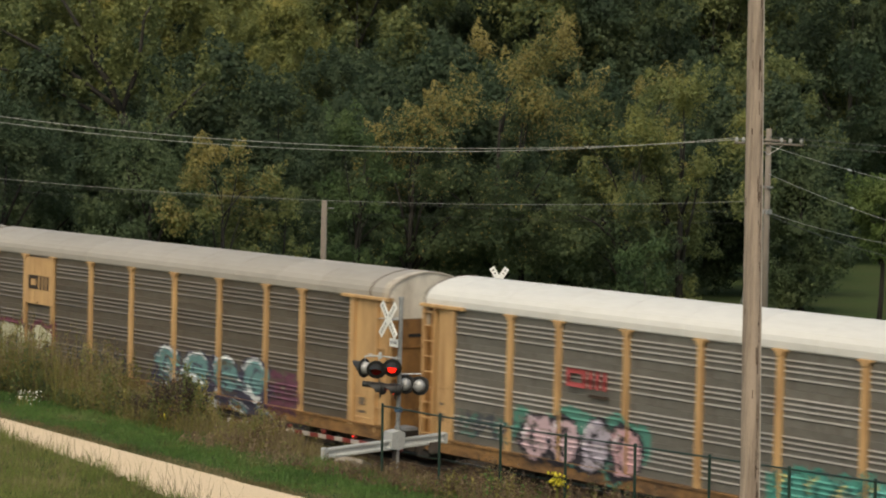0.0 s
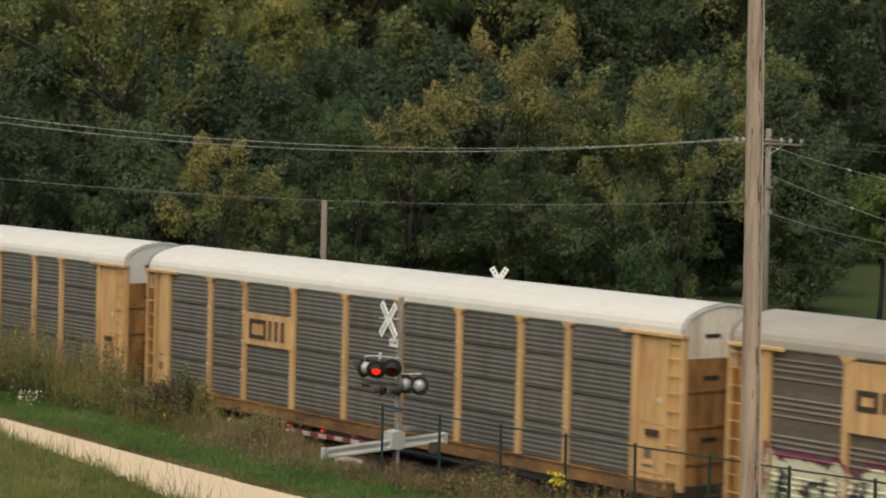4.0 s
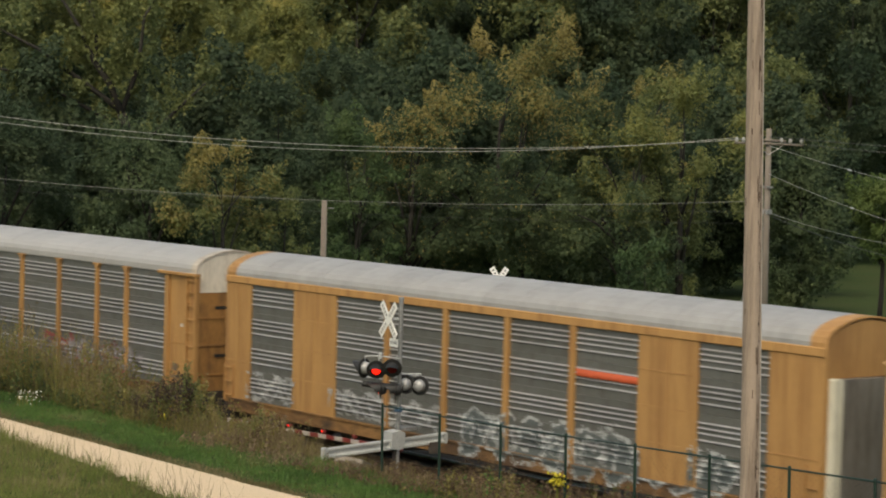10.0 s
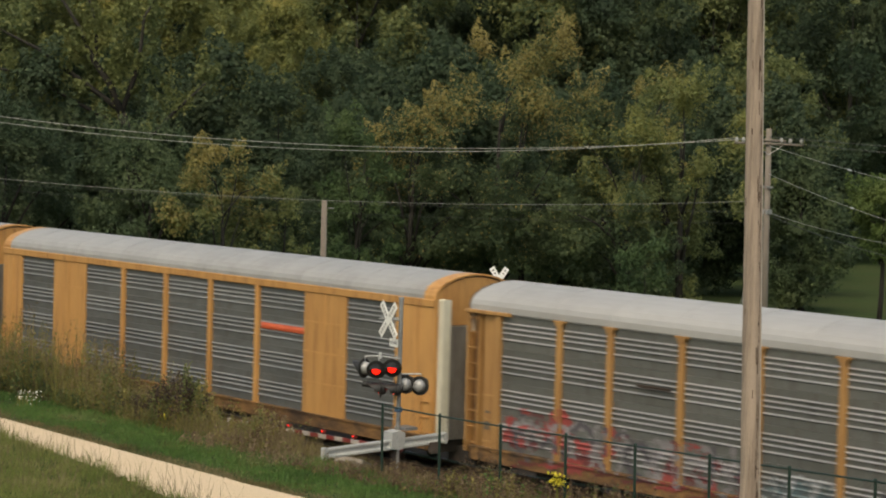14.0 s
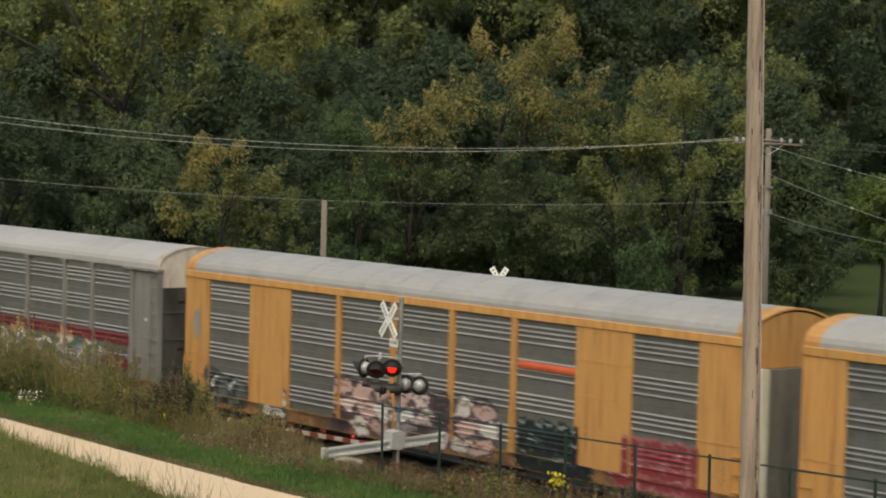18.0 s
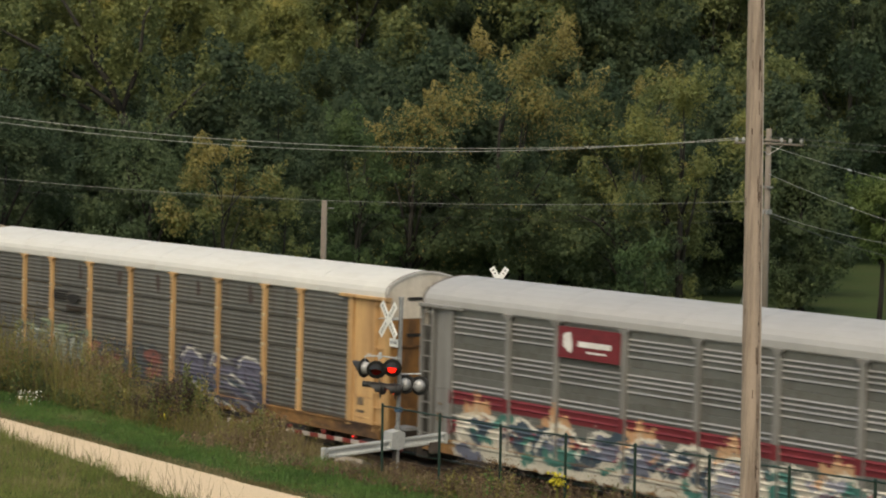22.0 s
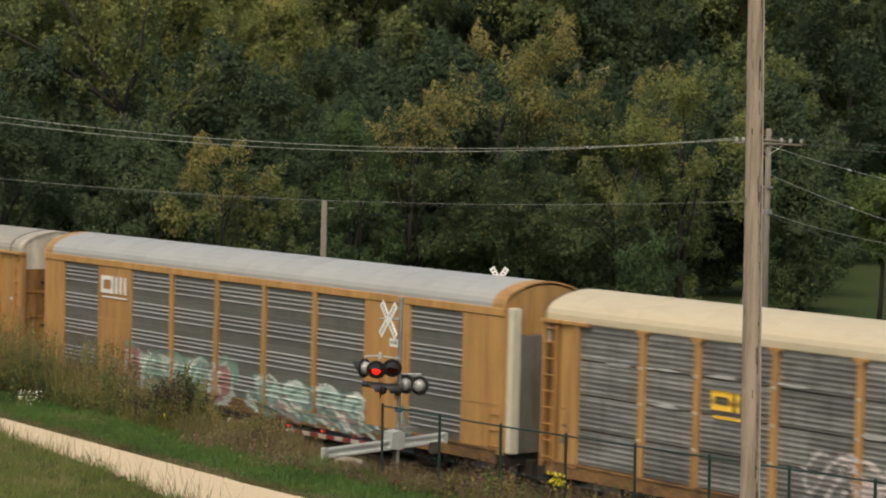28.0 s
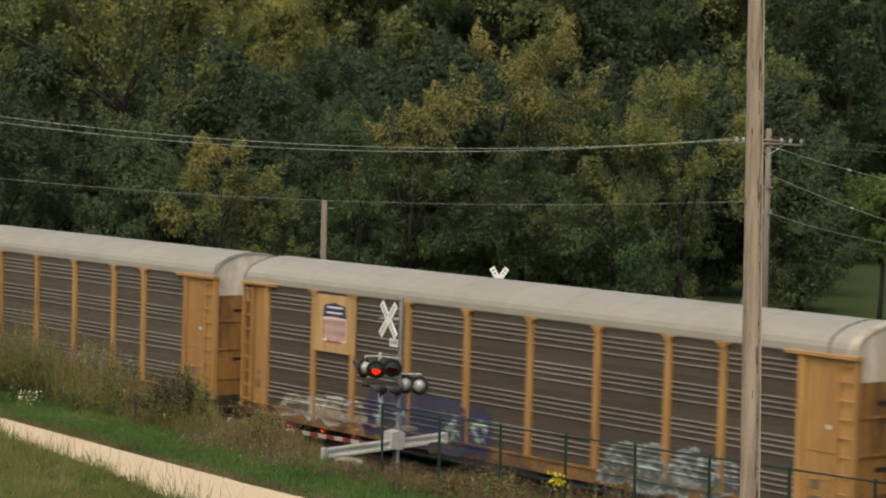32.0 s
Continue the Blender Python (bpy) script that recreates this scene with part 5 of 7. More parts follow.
def lamp_head(sig, m, phase, lit=True, back=None):
    b = MB()
    b.tube([(0, 0.0, 0), (0, 0.018, 0)], [0.272, 0.272], 32)
    hood = []
    for i in range(15):
        a = radians(-25 + 230 * i / 14)
        hood.append((0.185 * math.cos(a), 0.185 * math.sin(a), max(0.06, 0.38 * (0.35 + 0.65 * max(0.0, math.sin(a))))))
    for (xa, za, la), (xb, zb, lb) in zip(hood, hood[1:]):
        b.face([(xa, -0.0, za), (xb, -0.0, zb), (xb, -lb, zb), (xa, -la, za)])
        b.face([(xa * 0.96, -la, za * 0.96), (xb * 0.96, -lb, zb * 0.96), (xb * 0.96, 0, zb * 0.96), (xa * 0.96, 0, za * 0.96)])
        b.face([(xa, -la, za), (xb, -lb, zb), (xb * 0.96, -lb, zb * 0.96), (xa * 0.96, -la, za * 0.96)])
    head = part("lamp_head", b.mesh("lamp_head", BLKP), sig, "round black signal background with a hood", m)
    part("lens", MB().tube([(0, -0.004, 0), (0, -0.02, 0), (0, -0.028, 0)], [0.155, 0.15, 0.10], 28).mesh("lens", REDL, True), head, "dark red lens")
    part("housing", MB().tube([(0, 0.018, 0), (0, 0.07, 0), (0, 0.14, 0), (0, 0.19, 0), (0, 0.205, 0)], [0.178, 0.174, 0.16, 0.11, 0.03], 26).mesh("housing", back or DOME, True), head, "black lamp housing" if back else "domed silver lamp housing")
    if lit:
        g = part("lit_lamp", cached("lit_lamp", lambda: MB().tube([(0, -0.006, 0), (0, 0.006, 0)], [0.125, 0.125], 28).mesh("lit_lamp", GLOW)), head, "glowing red lamp disc", pose(0, -0.034, 0))
        FLASH[phase].append(g)
    return head


def build_signal():
    X, Y = -53.42, -5.05
    gz = ground_z(X, Y)
    sig = thing("crossing_signal", "railway crossing signal with crossbuck, flashing red lamps on a grey mast", "crossing signal", m=pose(X, Y, 0))
    part("mast", MB().tube([(0, 0, gz - 0.2), (0, 0, 5.52)], [0.063, 0.063], 16).tube([(0, 0, 5.50), (0, 0, 5.58)], [0.075, 0.075], 16).mesh("mast", MASTM), sig, "grey aluminium mast")
    part("mast_base", MB().box(-0.3, 0.3, -0.3, 0.3, gz - 0.2, gz + 0.12, 0.04).tube([(0, 0, gz + 0.1), (0, 0, gz + 0.5)], [0.13, 0.09], 14).mesh("mast_base", MASTM), sig)
    # crossbuck, facing the camera's side of the road
    fx, fy = -0.12, -1.0
    cb = facing(-0.06, -0.38, 4.95, fx, fy)
    for s in (-1, 1):
        b = MB().box(-0.61, 0.61, -0.012 - 0.006 * (s > 0), 0.0, -0.115, 0.115)
        bd = part("crossbuck_board", b.mesh("crossbuck_board", WHITEP), sig, "white crossbuck board with dark lettering bars", cb @ pose(0, 0.012 * s, 0, 0, 47 * s, 0))
        t = MB()
        for i in range(4):
            for q in (-1, 1):
                x = q * (0.17 + 0.11 * i)
                t.box(x - 0.03, x + 0.03, -0.026, -0.019, -0.045, 0.045)
        part("lettering", t.mesh("lettering", mat("faded_lettering", (0.36, 0.36, 0.34), 0.6)), bd, "plain bars where the lettering stands")
    part("bracket", MB().tube([(0, 0, 4.95), (-0.06, -0.38, 4.95)], [0.025, 0.025], 8).tube([(0, 0, 5.0), (-0.22, -0.6, 4.98)], [0.015, 0.015], 6).mesh("bracket", GALV), sig)
    sp = part("track_sign", MB().box(-0.23, 0.23, -0.01, 0.0, -0.115, 0.115).mesh("track_sign", WHITEP), sig, "small white plate with lettering bars", facing(0.08, -0.28, 4.32, fx, fy))
    t = MB()
    for i in range(6):
        t.box(-0.17 + 0.06 * i, -0.13 + 0.06 * i, -0.016, -0.0105, -0.04, 0.04)
    part("lettering", t.mesh("lettering", mat("grey_lettering", (0.3, 0.3, 0.29), 0.6)), sp)
    # lamps
    towards = (0.72, -0.66, -0.30)
    lamp_head(sig, facing(-0.20, -0.66, 3.55, *towards), "first")
    lamp_head(sig, facing(0.07, -0.31, 3.61, *towards), "second")
    lamp_head(sig, facing(-0.62, -0.78, 3.57, -0.97, -0.25, 0), "first", False)
    lamp_head(sig, facing(-0.16, -0.56, 3.02, -0.55, -0.83, -0.05), "first", True, BLKP)
    lamp_head(sig, facing(0.10, -0.23, 3.0, -0.55, -0.83, -0.05), "second", True, BLKP)
    lamp_head(sig, facing(-0.06, 0.28, 3.12, -0.51, 0.85, 0), "first", False)
    lamp_head(sig, facing(0.19, 0.59, 3.09, -0.51, 0.85, 0), "second", False)
    arm = MB()
    arm.tube([(-0.62, -0.72, 3.90), (-0.15, -0.5, 3.93), (0.05, 0.0, 3.85)], [0.022] * 3, 8)
    arm.tube([(-0.62, -0.75, 3.9), (-0.62, -0.75, 3.62)], [0.018] * 2, 8)
    arm.tube([(-0.2, -0.58, 3.96), (-0.2, -0.58, 3.6)], [0.018] * 2, 8)
    arm.tube([(-0.18, -0.55, 4.03), (-0.18, -0.55, 3.86)], [0.05] * 2, 8)
    arm.tube([(0.12, -0.2, 3.95), (-0.02, -0.2, 3.62)], [0.018] * 2, 8)
    arm.tube([(0.0, 0.0, 3.42), (0.2, 0.62, 3.42), (0.2, 0.62, 3.1)], [0.022] * 3, 8)
    part("lamp_arm", arm.mesh("lamp_arm", GALV), sig, "galvanised lamp arms")
    part("crossarm", MB().tube([(-0.62, -0.80, 3.13), (0.28, -0.10, 3.05)], [0.085, 0.085], 12).tube([(0.0, 0.0, 3.0), (0.12, -0.2, 3.0)], [0.04, 0.04], 8).mesh("crossarm", BLKP), sig, "black lamp crossarm")
    part("tag", MB().box(-0.075, 0.075, -0.08, 0.08, 2.36, 2.5).mesh("tag", BLUEP), sig, "small blue tag on the mast")
    # gate machine on the mast
    mc = MB()
    mc.prism([(-0.32, 1.36), (0.02, 1.30), (0.16, 1.42), (0.16, 1.78), (0.0, 1.86), (-0.28, 1.80)], -0.28, 0.14)
    part("gate_machine", mc.mesh("gate_machine", GALV), sig, "pale grey gate machine housing")
    part("machine_lid", MB().box(-0.3, 0.2, 0.1, 0.55, 1.84, 1.93, 0.02).mesh("machine_lid", MASTM), sig)
    return sig


def build_gate_arm():
    g = thing("crossing_gate_arm", "lowered red and white striped crossing gate arm with red lamps", "crossing gate", m=pose(-53.6, -4.5, 1.19))
    n = 22
    for i in range(n):
        x = -0.3 - 0.41 * i
        part("stripe", cached(("gs", i % 2), lambda: MB().box(-0.41, 0.0, -0.025, 0.025, -0.06, 0.06, 0.008).mesh("stripe", (REDP, GATEW)[i % 2])), g, m=pose(x, 0.0, -0.008 * i))
    for j, (x, ph) in enumerate(((-2.6, "second"), (-4.15, "first"), (-5.9, "first"))):
        lampb = part("arm_lamp", cached("armlamp", lambda: MB().tube([(0, 0, 0.07), (0, 0, 0.13)], [0.03, 0.03], 8).box(-0.06, 0.06, -0.05, 0.05, 0.12, 0.21, 0.01).mesh("arm_lamp", REDP)), g, "red gate arm lamp", pose(x, 0, -0.02 * abs(x)))
        q = part("lit_lamp", cached("armlit", lambda: MB().tube([(0, -0.012, 0), (0, 0.012, 0)], [0.024, 0.024], 14).mesh("lit_lamp", GLOW)), lampb, "glowing red lamp disc", pose(0, -0.062, 0.165))
        q.matrix_basis = pose(0, -0.062, 0.165)
        ARMLIT.append((q, ph))


ARMLIT = []


def build_guardrail():
    a, b_ = Vector((-53.5, -7.45, 1.33)), Vector((-53.28, -3.50, 1.57))
    gr = thing("guardrail", "galvanised W-beam guardrail beside the gate mast", "guardrail")
    d = (b_ - a)
    prof = [(0.0, -0.155), (0.05, -0.13), (0.05, -0.075), (0.0, -0.035), (0.0, 0.035), (0.05, 0.075), (0.05, 0.13), (0.0, 0.155)]
    bm = MB()
    for s0, s1 in ((0.0, 0.52), (0.50, 1.0)):
        p, q = a + d * s0, a + d * s1
        o = 0.0 if s0 == 0 else 0.012
        for (ya, za), (yb, zb) in zip(prof, prof[1:]):
            for k in (0.0, -0.01):
                w = [(p.x + ya + o + k, p.y, p.z + za), (q.x + ya + o + k, q.y, q.z + za), (q.x + yb + o + k, q.y, q.z + zb), (p.x + yb + o + k, p.y, p.z + zb)]
                bm.face(w if k == 0 else w[::-1])
    part("beam", bm.mesh("beam", GALV), gr, "pale galvanised beam")
    for s in (0.06, 0.6):
        p = a + d * s
        z = ground_z(p.x, p.y)
        part("post", MB().box(p.x - 0.17, p.x - 0.02, p.y - 0.05, p.y + 0.05, z - 0.3, p.z + 0.1).mesh("post", TIEM), gr)
    part("end_plate", MB().box(b_.x - 0.09, b_.x + 0.09, b_.y - 0.05, b_.y + 0.06, b_.z - 0.17, b_.z + 0.14, 0.03).mesh("end_plate", GALV), gr, "pale end piece")
    part("counterweight", MB().box(b_.x - 0.02, b_.x + 0.10, b_.y - 0.55, b_.y - 0.22, b_.z - 0.42, b_.z - 0.1, 0.03).mesh("counterweight", TIEM), gr, "dark counterweight")
    part("terminal", MB().box(a.x - 0.06, a.x + 0.08, a.y - 0.12, a.y + 0.02, a.z - 0.18, a.z + 0.17, 0.03).mesh("terminal", GALV), gr)
    # concrete footing slab
    s = thing("concrete_block", "weathered concrete footing block in the weeds", "concrete block", m=pose(-52.2, -4.1, ground_z(-52.2, -4.1)))
    part("block", MB().box(-0.35, 0.35, -0.6, 0.6, -0.15, 0.55, 0.05).mesh("block", mat("concrete", (0.33, 0.31, 0.27), 0.9, 0, (0.2, 0.18, 0.15), 0.5, 3)), s)


def build_far_signal():
    X, Y = -63.0, 6.5
    sig = thing("crossing_signal", "far crossing signal with a white crossbuck behind the train", "crossing signal", m=pose(X, Y, 0))
    part("mast", MB().tube([(0, 0, -0.3), (0, 0, 5.3)], [0.06, 0.06], 12).mesh("mast", MASTM), sig)
    part("bracket", MB().box(-0.2, 0.2, -0.05, 0.0, 5.1, 5.16).mesh("bracket", GALV), sig)
    cb = facing(0.0, -0.1, 5.16, 0.62, -0.78)
    for s in (-1, 1):
        bd = part("crossbuck_board", MB().box(-0.50, 0.50, -0.012, 0.0, -0.095, 0.095).mesh("crossbuck_board", WHITEP), sig, "white crossbuck board", cb @ pose(0, 0.012 * s, 0, 0, 58 * s, 0))
        t = MB()
        for x in (-0.4, -0.28, 0.28, 0.4):
            t.box(x - 0.02, x + 0.02, -0.018, -0.0125, -0.03, 0.03)
        part("lettering", t.mesh("lettering", INKM), bd)


# ---------------------------------------------------------------- fence
def build_fence():
    fe = thing("fence", "dark green metal chain-link fence along the bank", "fence")
    tops = [(-50.77 + 2.45 * i, 2.98 + (0.0 if i < 2 else 0.055 * (i - 1.5))) for i in range(16)]
    pr = cached("fpost", lambda: MB().tube([(0, 0, -2.3), (0, 0, 0.0)], [0.036, 0.036], 10).tube([(0, 0, 0.0), (0, 0, 0.03), (0, 0, 0.055)], [0.045, 0.04, 0.015], 10).mesh("post", FENCE))
    for x, z in tops:
        part("post", pr, fe, m=pose(x, -7.6, z, 0, -1.2, 0))
    for (xa, za), (xb, zb) in zip(tops, tops[1:]):
        part("top_rail", MB().tube([(xa, -7.6, za - 0.02), (xb, -7.6, zb - 0.02)], [0.022, 0.022], 8).mesh("top_rail", FENCE), fe)
        part("bottom_rail", MB().tube([(xa, -7.6, za - 1.13), (xb, -7.6, zb - 1.13)], [0.006, 0.006], 6).mesh("bottom_rail", FENCE), fe)
    # wire mesh
    b = MB()
    st = 0.16
    for (xa, za), (xb, zb) in zip(tops, tops[1:]):
        n = int((xb - xa) / st)
        for i in range(-7, n):
            for s in (0, 1):
                u0, u1 = i * st, (i + 7) * st
                z0, z1 = (0.0, 1.12)
                if s:
                    z0, z1 = z1, z0
                lo, hi = max(u0, 0.0), min(u1, xb - xa)
                if hi <= lo:
                    continue
                f = lambda u: z0 + (z1 - z0) * (u - u0) / (u1 - u0)
                g = lambda u: za + (zb - za) * u / (xb - xa) - 1.15
                p, q = (xa + lo, g(lo) + f(lo)), (xa + hi, g(hi) + f(hi))
                w = 0.0013
                b.face([(p[0] - w, -7.6, p[1]), (q[0] - w, -7.6, q[1]), (q[0] + w, -7.6, q[1]), (p[0] + w, -7.6, p[1])])
    part("wire_mesh", b.mesh("wire_mesh", FENCE), fe)["kind"] = "stuff"


# ---------------------------------------------------------------- poles and wires
def sagging(a, b_, sag, n=28):
    a, b_ = Vector(a), Vector(b_)
    return [tuple(a.lerp(b_, i / n) - Vector((0, 0, 4 * sag * (i / n) * (1 - i / n)))) for i in range(n + 1)]


def wire(label, a, b_, sag, r, m, group="overhead lines"):
    pts = sagging(a, b_, sag)
    thing("overhead_wire", label, "wire", group, me=MB().tube(pts, [r] * len(pts), 6).mesh("overhead_wire", m))


def build_poles():
    base, top = Vector((-27.86, -17.12, 1.4)), Vector((-28.42, -16.92, 13.4))
    n = 26
    d = top - base
    pts = [base - d * 0.05] + [base + d * (i / n) + Vector((0.012 * noise.noise((i * 0.7, 0, 0)), 0.012 * noise.noise((0, i * 0.7, 0)), 0)) for i in range(n + 1)]
    rad = [0.185] + [0.178 - 0.045 * i / n for i in range(n + 1)]
    p = thing("utility_pole", "tall weathered brown wooden utility pole", "utility pole")
    part("shaft", MB().tube(pts, rad, 24).mesh("shaft", POLEW, True), p, "weathered brown wooden shaft")
    rng = np.random.RandomState(4)
    cr = MB()
    for i in range(64):
        s = rng.uniform(0.16, 0.97)
        c = base + d * s
        a = math.atan2(-28.9, 28.0) + (rng.uniform(-1.35, 1.35) if i % 4 == 0 else rng.uniform(0.45, 0.95))
        r = 0.178 - 0.045 * s + 0.002
        h = rng.uniform(0.03, 0.16) if i % 4 == 0 else rng.uniform(0.06, 0.5)
        w = rng.uniform(0.004, 0.014)
        for q in range(3):
            z0, z1 = h * q / 3, h * (q + 1) / 3
            aa = a + rng.uniform(-0.03, 0.03)
            pa = lambda an, z: (c.x + r * math.cos(an) + d.x * z / 12, c.y + r * math.sin(an) + d.y * z / 12, c.z + z)
            cr.face([pa(aa - w / r, z0), pa(aa + w / r, z0), pa(aa + w / r * 0.6, z1), pa(aa - w / r * 0.6, z1)])
    part("cracks", cr.mesh("cracks", CRACK), p, "dark cracks and knots in the wood")["kind"] = "stuff"
    # ground wire down the right side
    an = math.atan2(-28.9, 28.0) + 1.2
    g = [tuple(base + d * s + Vector((math.cos(an), math.sin(an), 0)) * (0.182 - 0.045 * s)) for s in np.linspace(0.02, 0.99, 14)]
    part("ground_wire", MB().tube(g, [0.009] * len(g), 6).mesh("ground_wire", mat("pale_moulding", (0.42, 0.38, 0.33), 0.7)), p, "pale ground wire moulding")
    # line pole behind the train
    q = thing("utility_pole", "grey wooden line pole with crossarms behind the track", "utility pole", m=pose(-75.8, 32.42, 0))
    part("shaft", MB().tube([(0.3, -0.2, -0.5), (0.1, -0.08, 5.0), (-0.15, 0.12, 10.56)], [0.17, 0.15, 0.125], 16).mesh("shaft", POLED, True), q)
    A = Vector((0.62, 0.78, 0)) * 1.0
    for z, hl in ((9.90, 1.55), (10.06, 0.75)):
        part("crossarm", MB().tube([tuple(-A * hl + Vector((0, 0, z))), tuple(A * hl + Vector((0, 0, z - 0.04)))], [0.055, 0.055], 8).mesh("crossarm", POLED), q)
    for s in (-1.45, -1.15, -0.6, 0.55, 0.95, 1.45):
        o = A * s
        part("insulator", MB().tube([(o.x, o.y, 9.94), (o.x, o.y, 10.02), (o.x, o.y, 10.10), (o.x, o.y, 10.16)], [0.05, 0.085, 0.07, 0.03], 10).mesh("insulator", WIREM), q, "pale grey insulator")
    part("brace", MB().tube([(0, 0, 9.4), tuple(A * 0.7 + Vector((0, 0, 9.87)))], [0.02, 0.02], 6).tube([(0, 0, 9.4), tuple(-A * 0.7 + Vector((0, 0, 9.87)))], [0.02, 0.02], 6).mesh("brace", MASTM), q)
    part("bracket", MB().box(-0.25, 0.25, -0.1, 0.1, 7.9, 8.0).box(-0.2, 0.2, -0.15, 0.15, 6.75, 6.95).mesh("bracket", MASTM), q)
    part("guy_wire", MB().tube([(-0.1, 0.1, 7.6), (-0.95, -1.15, 0.0)], [0.014, 0.014], 6).tube([(-0.1, 0.1, 6.6), (-1.15, -1.35, 0.0)], [0.012, 0.012], 6).mesh("guy_wire", WIREM), q)
    # line pole out of view that carries the other ends
    q2 = thing("utility_pole", "grey wooden line pole with a crossarm", "utility pole", m=pose(-100.3, 1.56, 0))
    part("shaft", MB().tube([(0, 0, -0.5), (0, 0, 10.6)], [0.17, 0.125], 16).mesh("shaft", POLED, True), q2)
    part("crossarm", MB().tube([(-0.9, -1.1, 10.3), (0.9, 1.1, 10.3)], [0.055, 0.055], 8).mesh("crossarm", POLED), q2)
    L = Vector((-100.3, 1.56, 0))
    R = Vector((-75.8, 32.42, 0))
    for s, sl, sag in ((-1.45, -0.8, 1.30), (-0.6, 0.98, 1.10)):
        wire("pale overhead power wire sagging between poles", tuple(L + A * sl + Vector((0, 0, 10.62))), tuple(R + A * s + Vector((0, 0, 10.12))), sag, 0.013, WIREM)
    wire("thin dark communication cable between poles", tuple(L + Vector((0, 0, 7.42))), tuple(R + Vector((0, 0, 6.85))), 0.42, 0.006, WIRED)
    wire("thin dark communication cable between poles", tuple(L + Vector((0, 0, 7.2))), tuple(R + Vector((0, 0, 6.35))), 0.5, 0.005, WIRED)
    wire("grey communication cable between poles", tuple(L + Vector((0, 0, 7.75))), tuple(R + Vector((0, 0, 7.35))), 0.75, 0.011, WIREM2)
    # service lines to the right
    for z, e, sag, r, mm in ((9.8, (-50.5, 22.0, 7.7), 0.25, 0.010, WIREM), (8.55, (-50.5, 21.0, 6.1), 0.35, 0.010, WIREM), (6.85, (-50.5, 20.4, 6.5), 0.5, 0.010, WIREM),
                             (6.75, (-50.5, 20.8, 5.5), 0.5, 0.012, WIRED), (10.2, (-20.0, 70.0, 9.7), 0.8, 0.014, WIRED), (10.0, (-20.0, 70.0, 9.2), 1.0, 0.014, WIRED)):
        wire("service wire running off from the line pole", tuple(R + Vector((0, 0, z))), e, sag, r, mm, "service wires")
    # pale splice sleeves on the service wires
    for a, e, sag, s in (((0, 0, 9.8), (-50.5, 22.0, 7.7), 0.25, 0.305), ((0, 0, 8.55), (-50.5, 21.0, 6.1), 0.35, 0.338)):
        p, q = R + Vector(a), Vector(e)
        c = p.lerp(q, s) - Vector((0, 0, 4 * sag * s * (1 - s)))
        d = (q - p).normalized() * 0.16
        thing("wire_splice", "pale splice sleeve on a service wire", "wire fitting", "wire splices", me=MB().tube([tuple(c - d), tuple(c - d * 0.7), tuple(c + d * 0.7), tuple(c + d)], [0.016, 0.042, 0.042, 0.016], 8).mesh("wire_splice", GALV))
    # short post by the far side of the track
    s = thing("utility_pole", "short grey wooden pole beyond the train", "utility pole", m=pose(-81.45, 12.2, 0))
    part("shaft", MB().tube([(0.12, -0.05, -0.4), (-0.05, 0.03, 7.08)], [0.15, 0.115], 14).mesh("shaft", POLED, True), s)
    part("hook", MB().box(0.1, 0.45, 0.1, 0.16, 6.75, 6.8).mesh("hook", MASTM), s)


build_signal()
build_gate_arm()
build_guardrail()
build_far_signal()
build_fence()
build_poles()


# ---------------------------------------------------------------- trees
def leaf_faces(centres, size, rng, out=None, corners=4):
    """Small leaves round the centres, facing more or less along out; an array of corners."""
    n = len(centres)
    a = rng.normal(size=(n, 3))
    o = rng.normal(size=(n, 3))
    if out is not None:
        o = o * 0.24 + out
    o /= np.linalg.norm(o, axis=1)[:, None] + 1e-9
    a -= 0.85 * (a * o).sum(1)[:, None] * o
    a[:, 2] -= 0.3
    a /= np.linalg.norm(a, axis=1)[:, None] + 1e-9
    b = np.cross(o, a)
    b /= np.linalg.norm(b, axis=1)[:, None] + 1e-9
    s = (size * rng.uniform(0.6, 1.35, n))[:, None]
    c = np.cross(a, b)
    if corners == 3:
        v = np.empty((n, 3, 3))
        v[:, 0] = centres + a * s * 0.6
        v[:, 1] = centres - a * s * 0.3 + b * s * 0.42 + c * s * 0.1
        v[:, 2] = centres - a * s * 0.3 - b * s * 0.42
        return v.reshape(-1, 3)
    v = np.empty((n, 4, 3))
    v[:, 0] = centres - a * s * 0.5
    v[:, 1] = centres + b * s * 0.36 + c * s * 0.08
    v[:, 2] = centres + a * s * 0.55
    v[:, 3] = centres - b * s * 0.36 + c * s * 0.08
    return v.reshape(-1, 3)


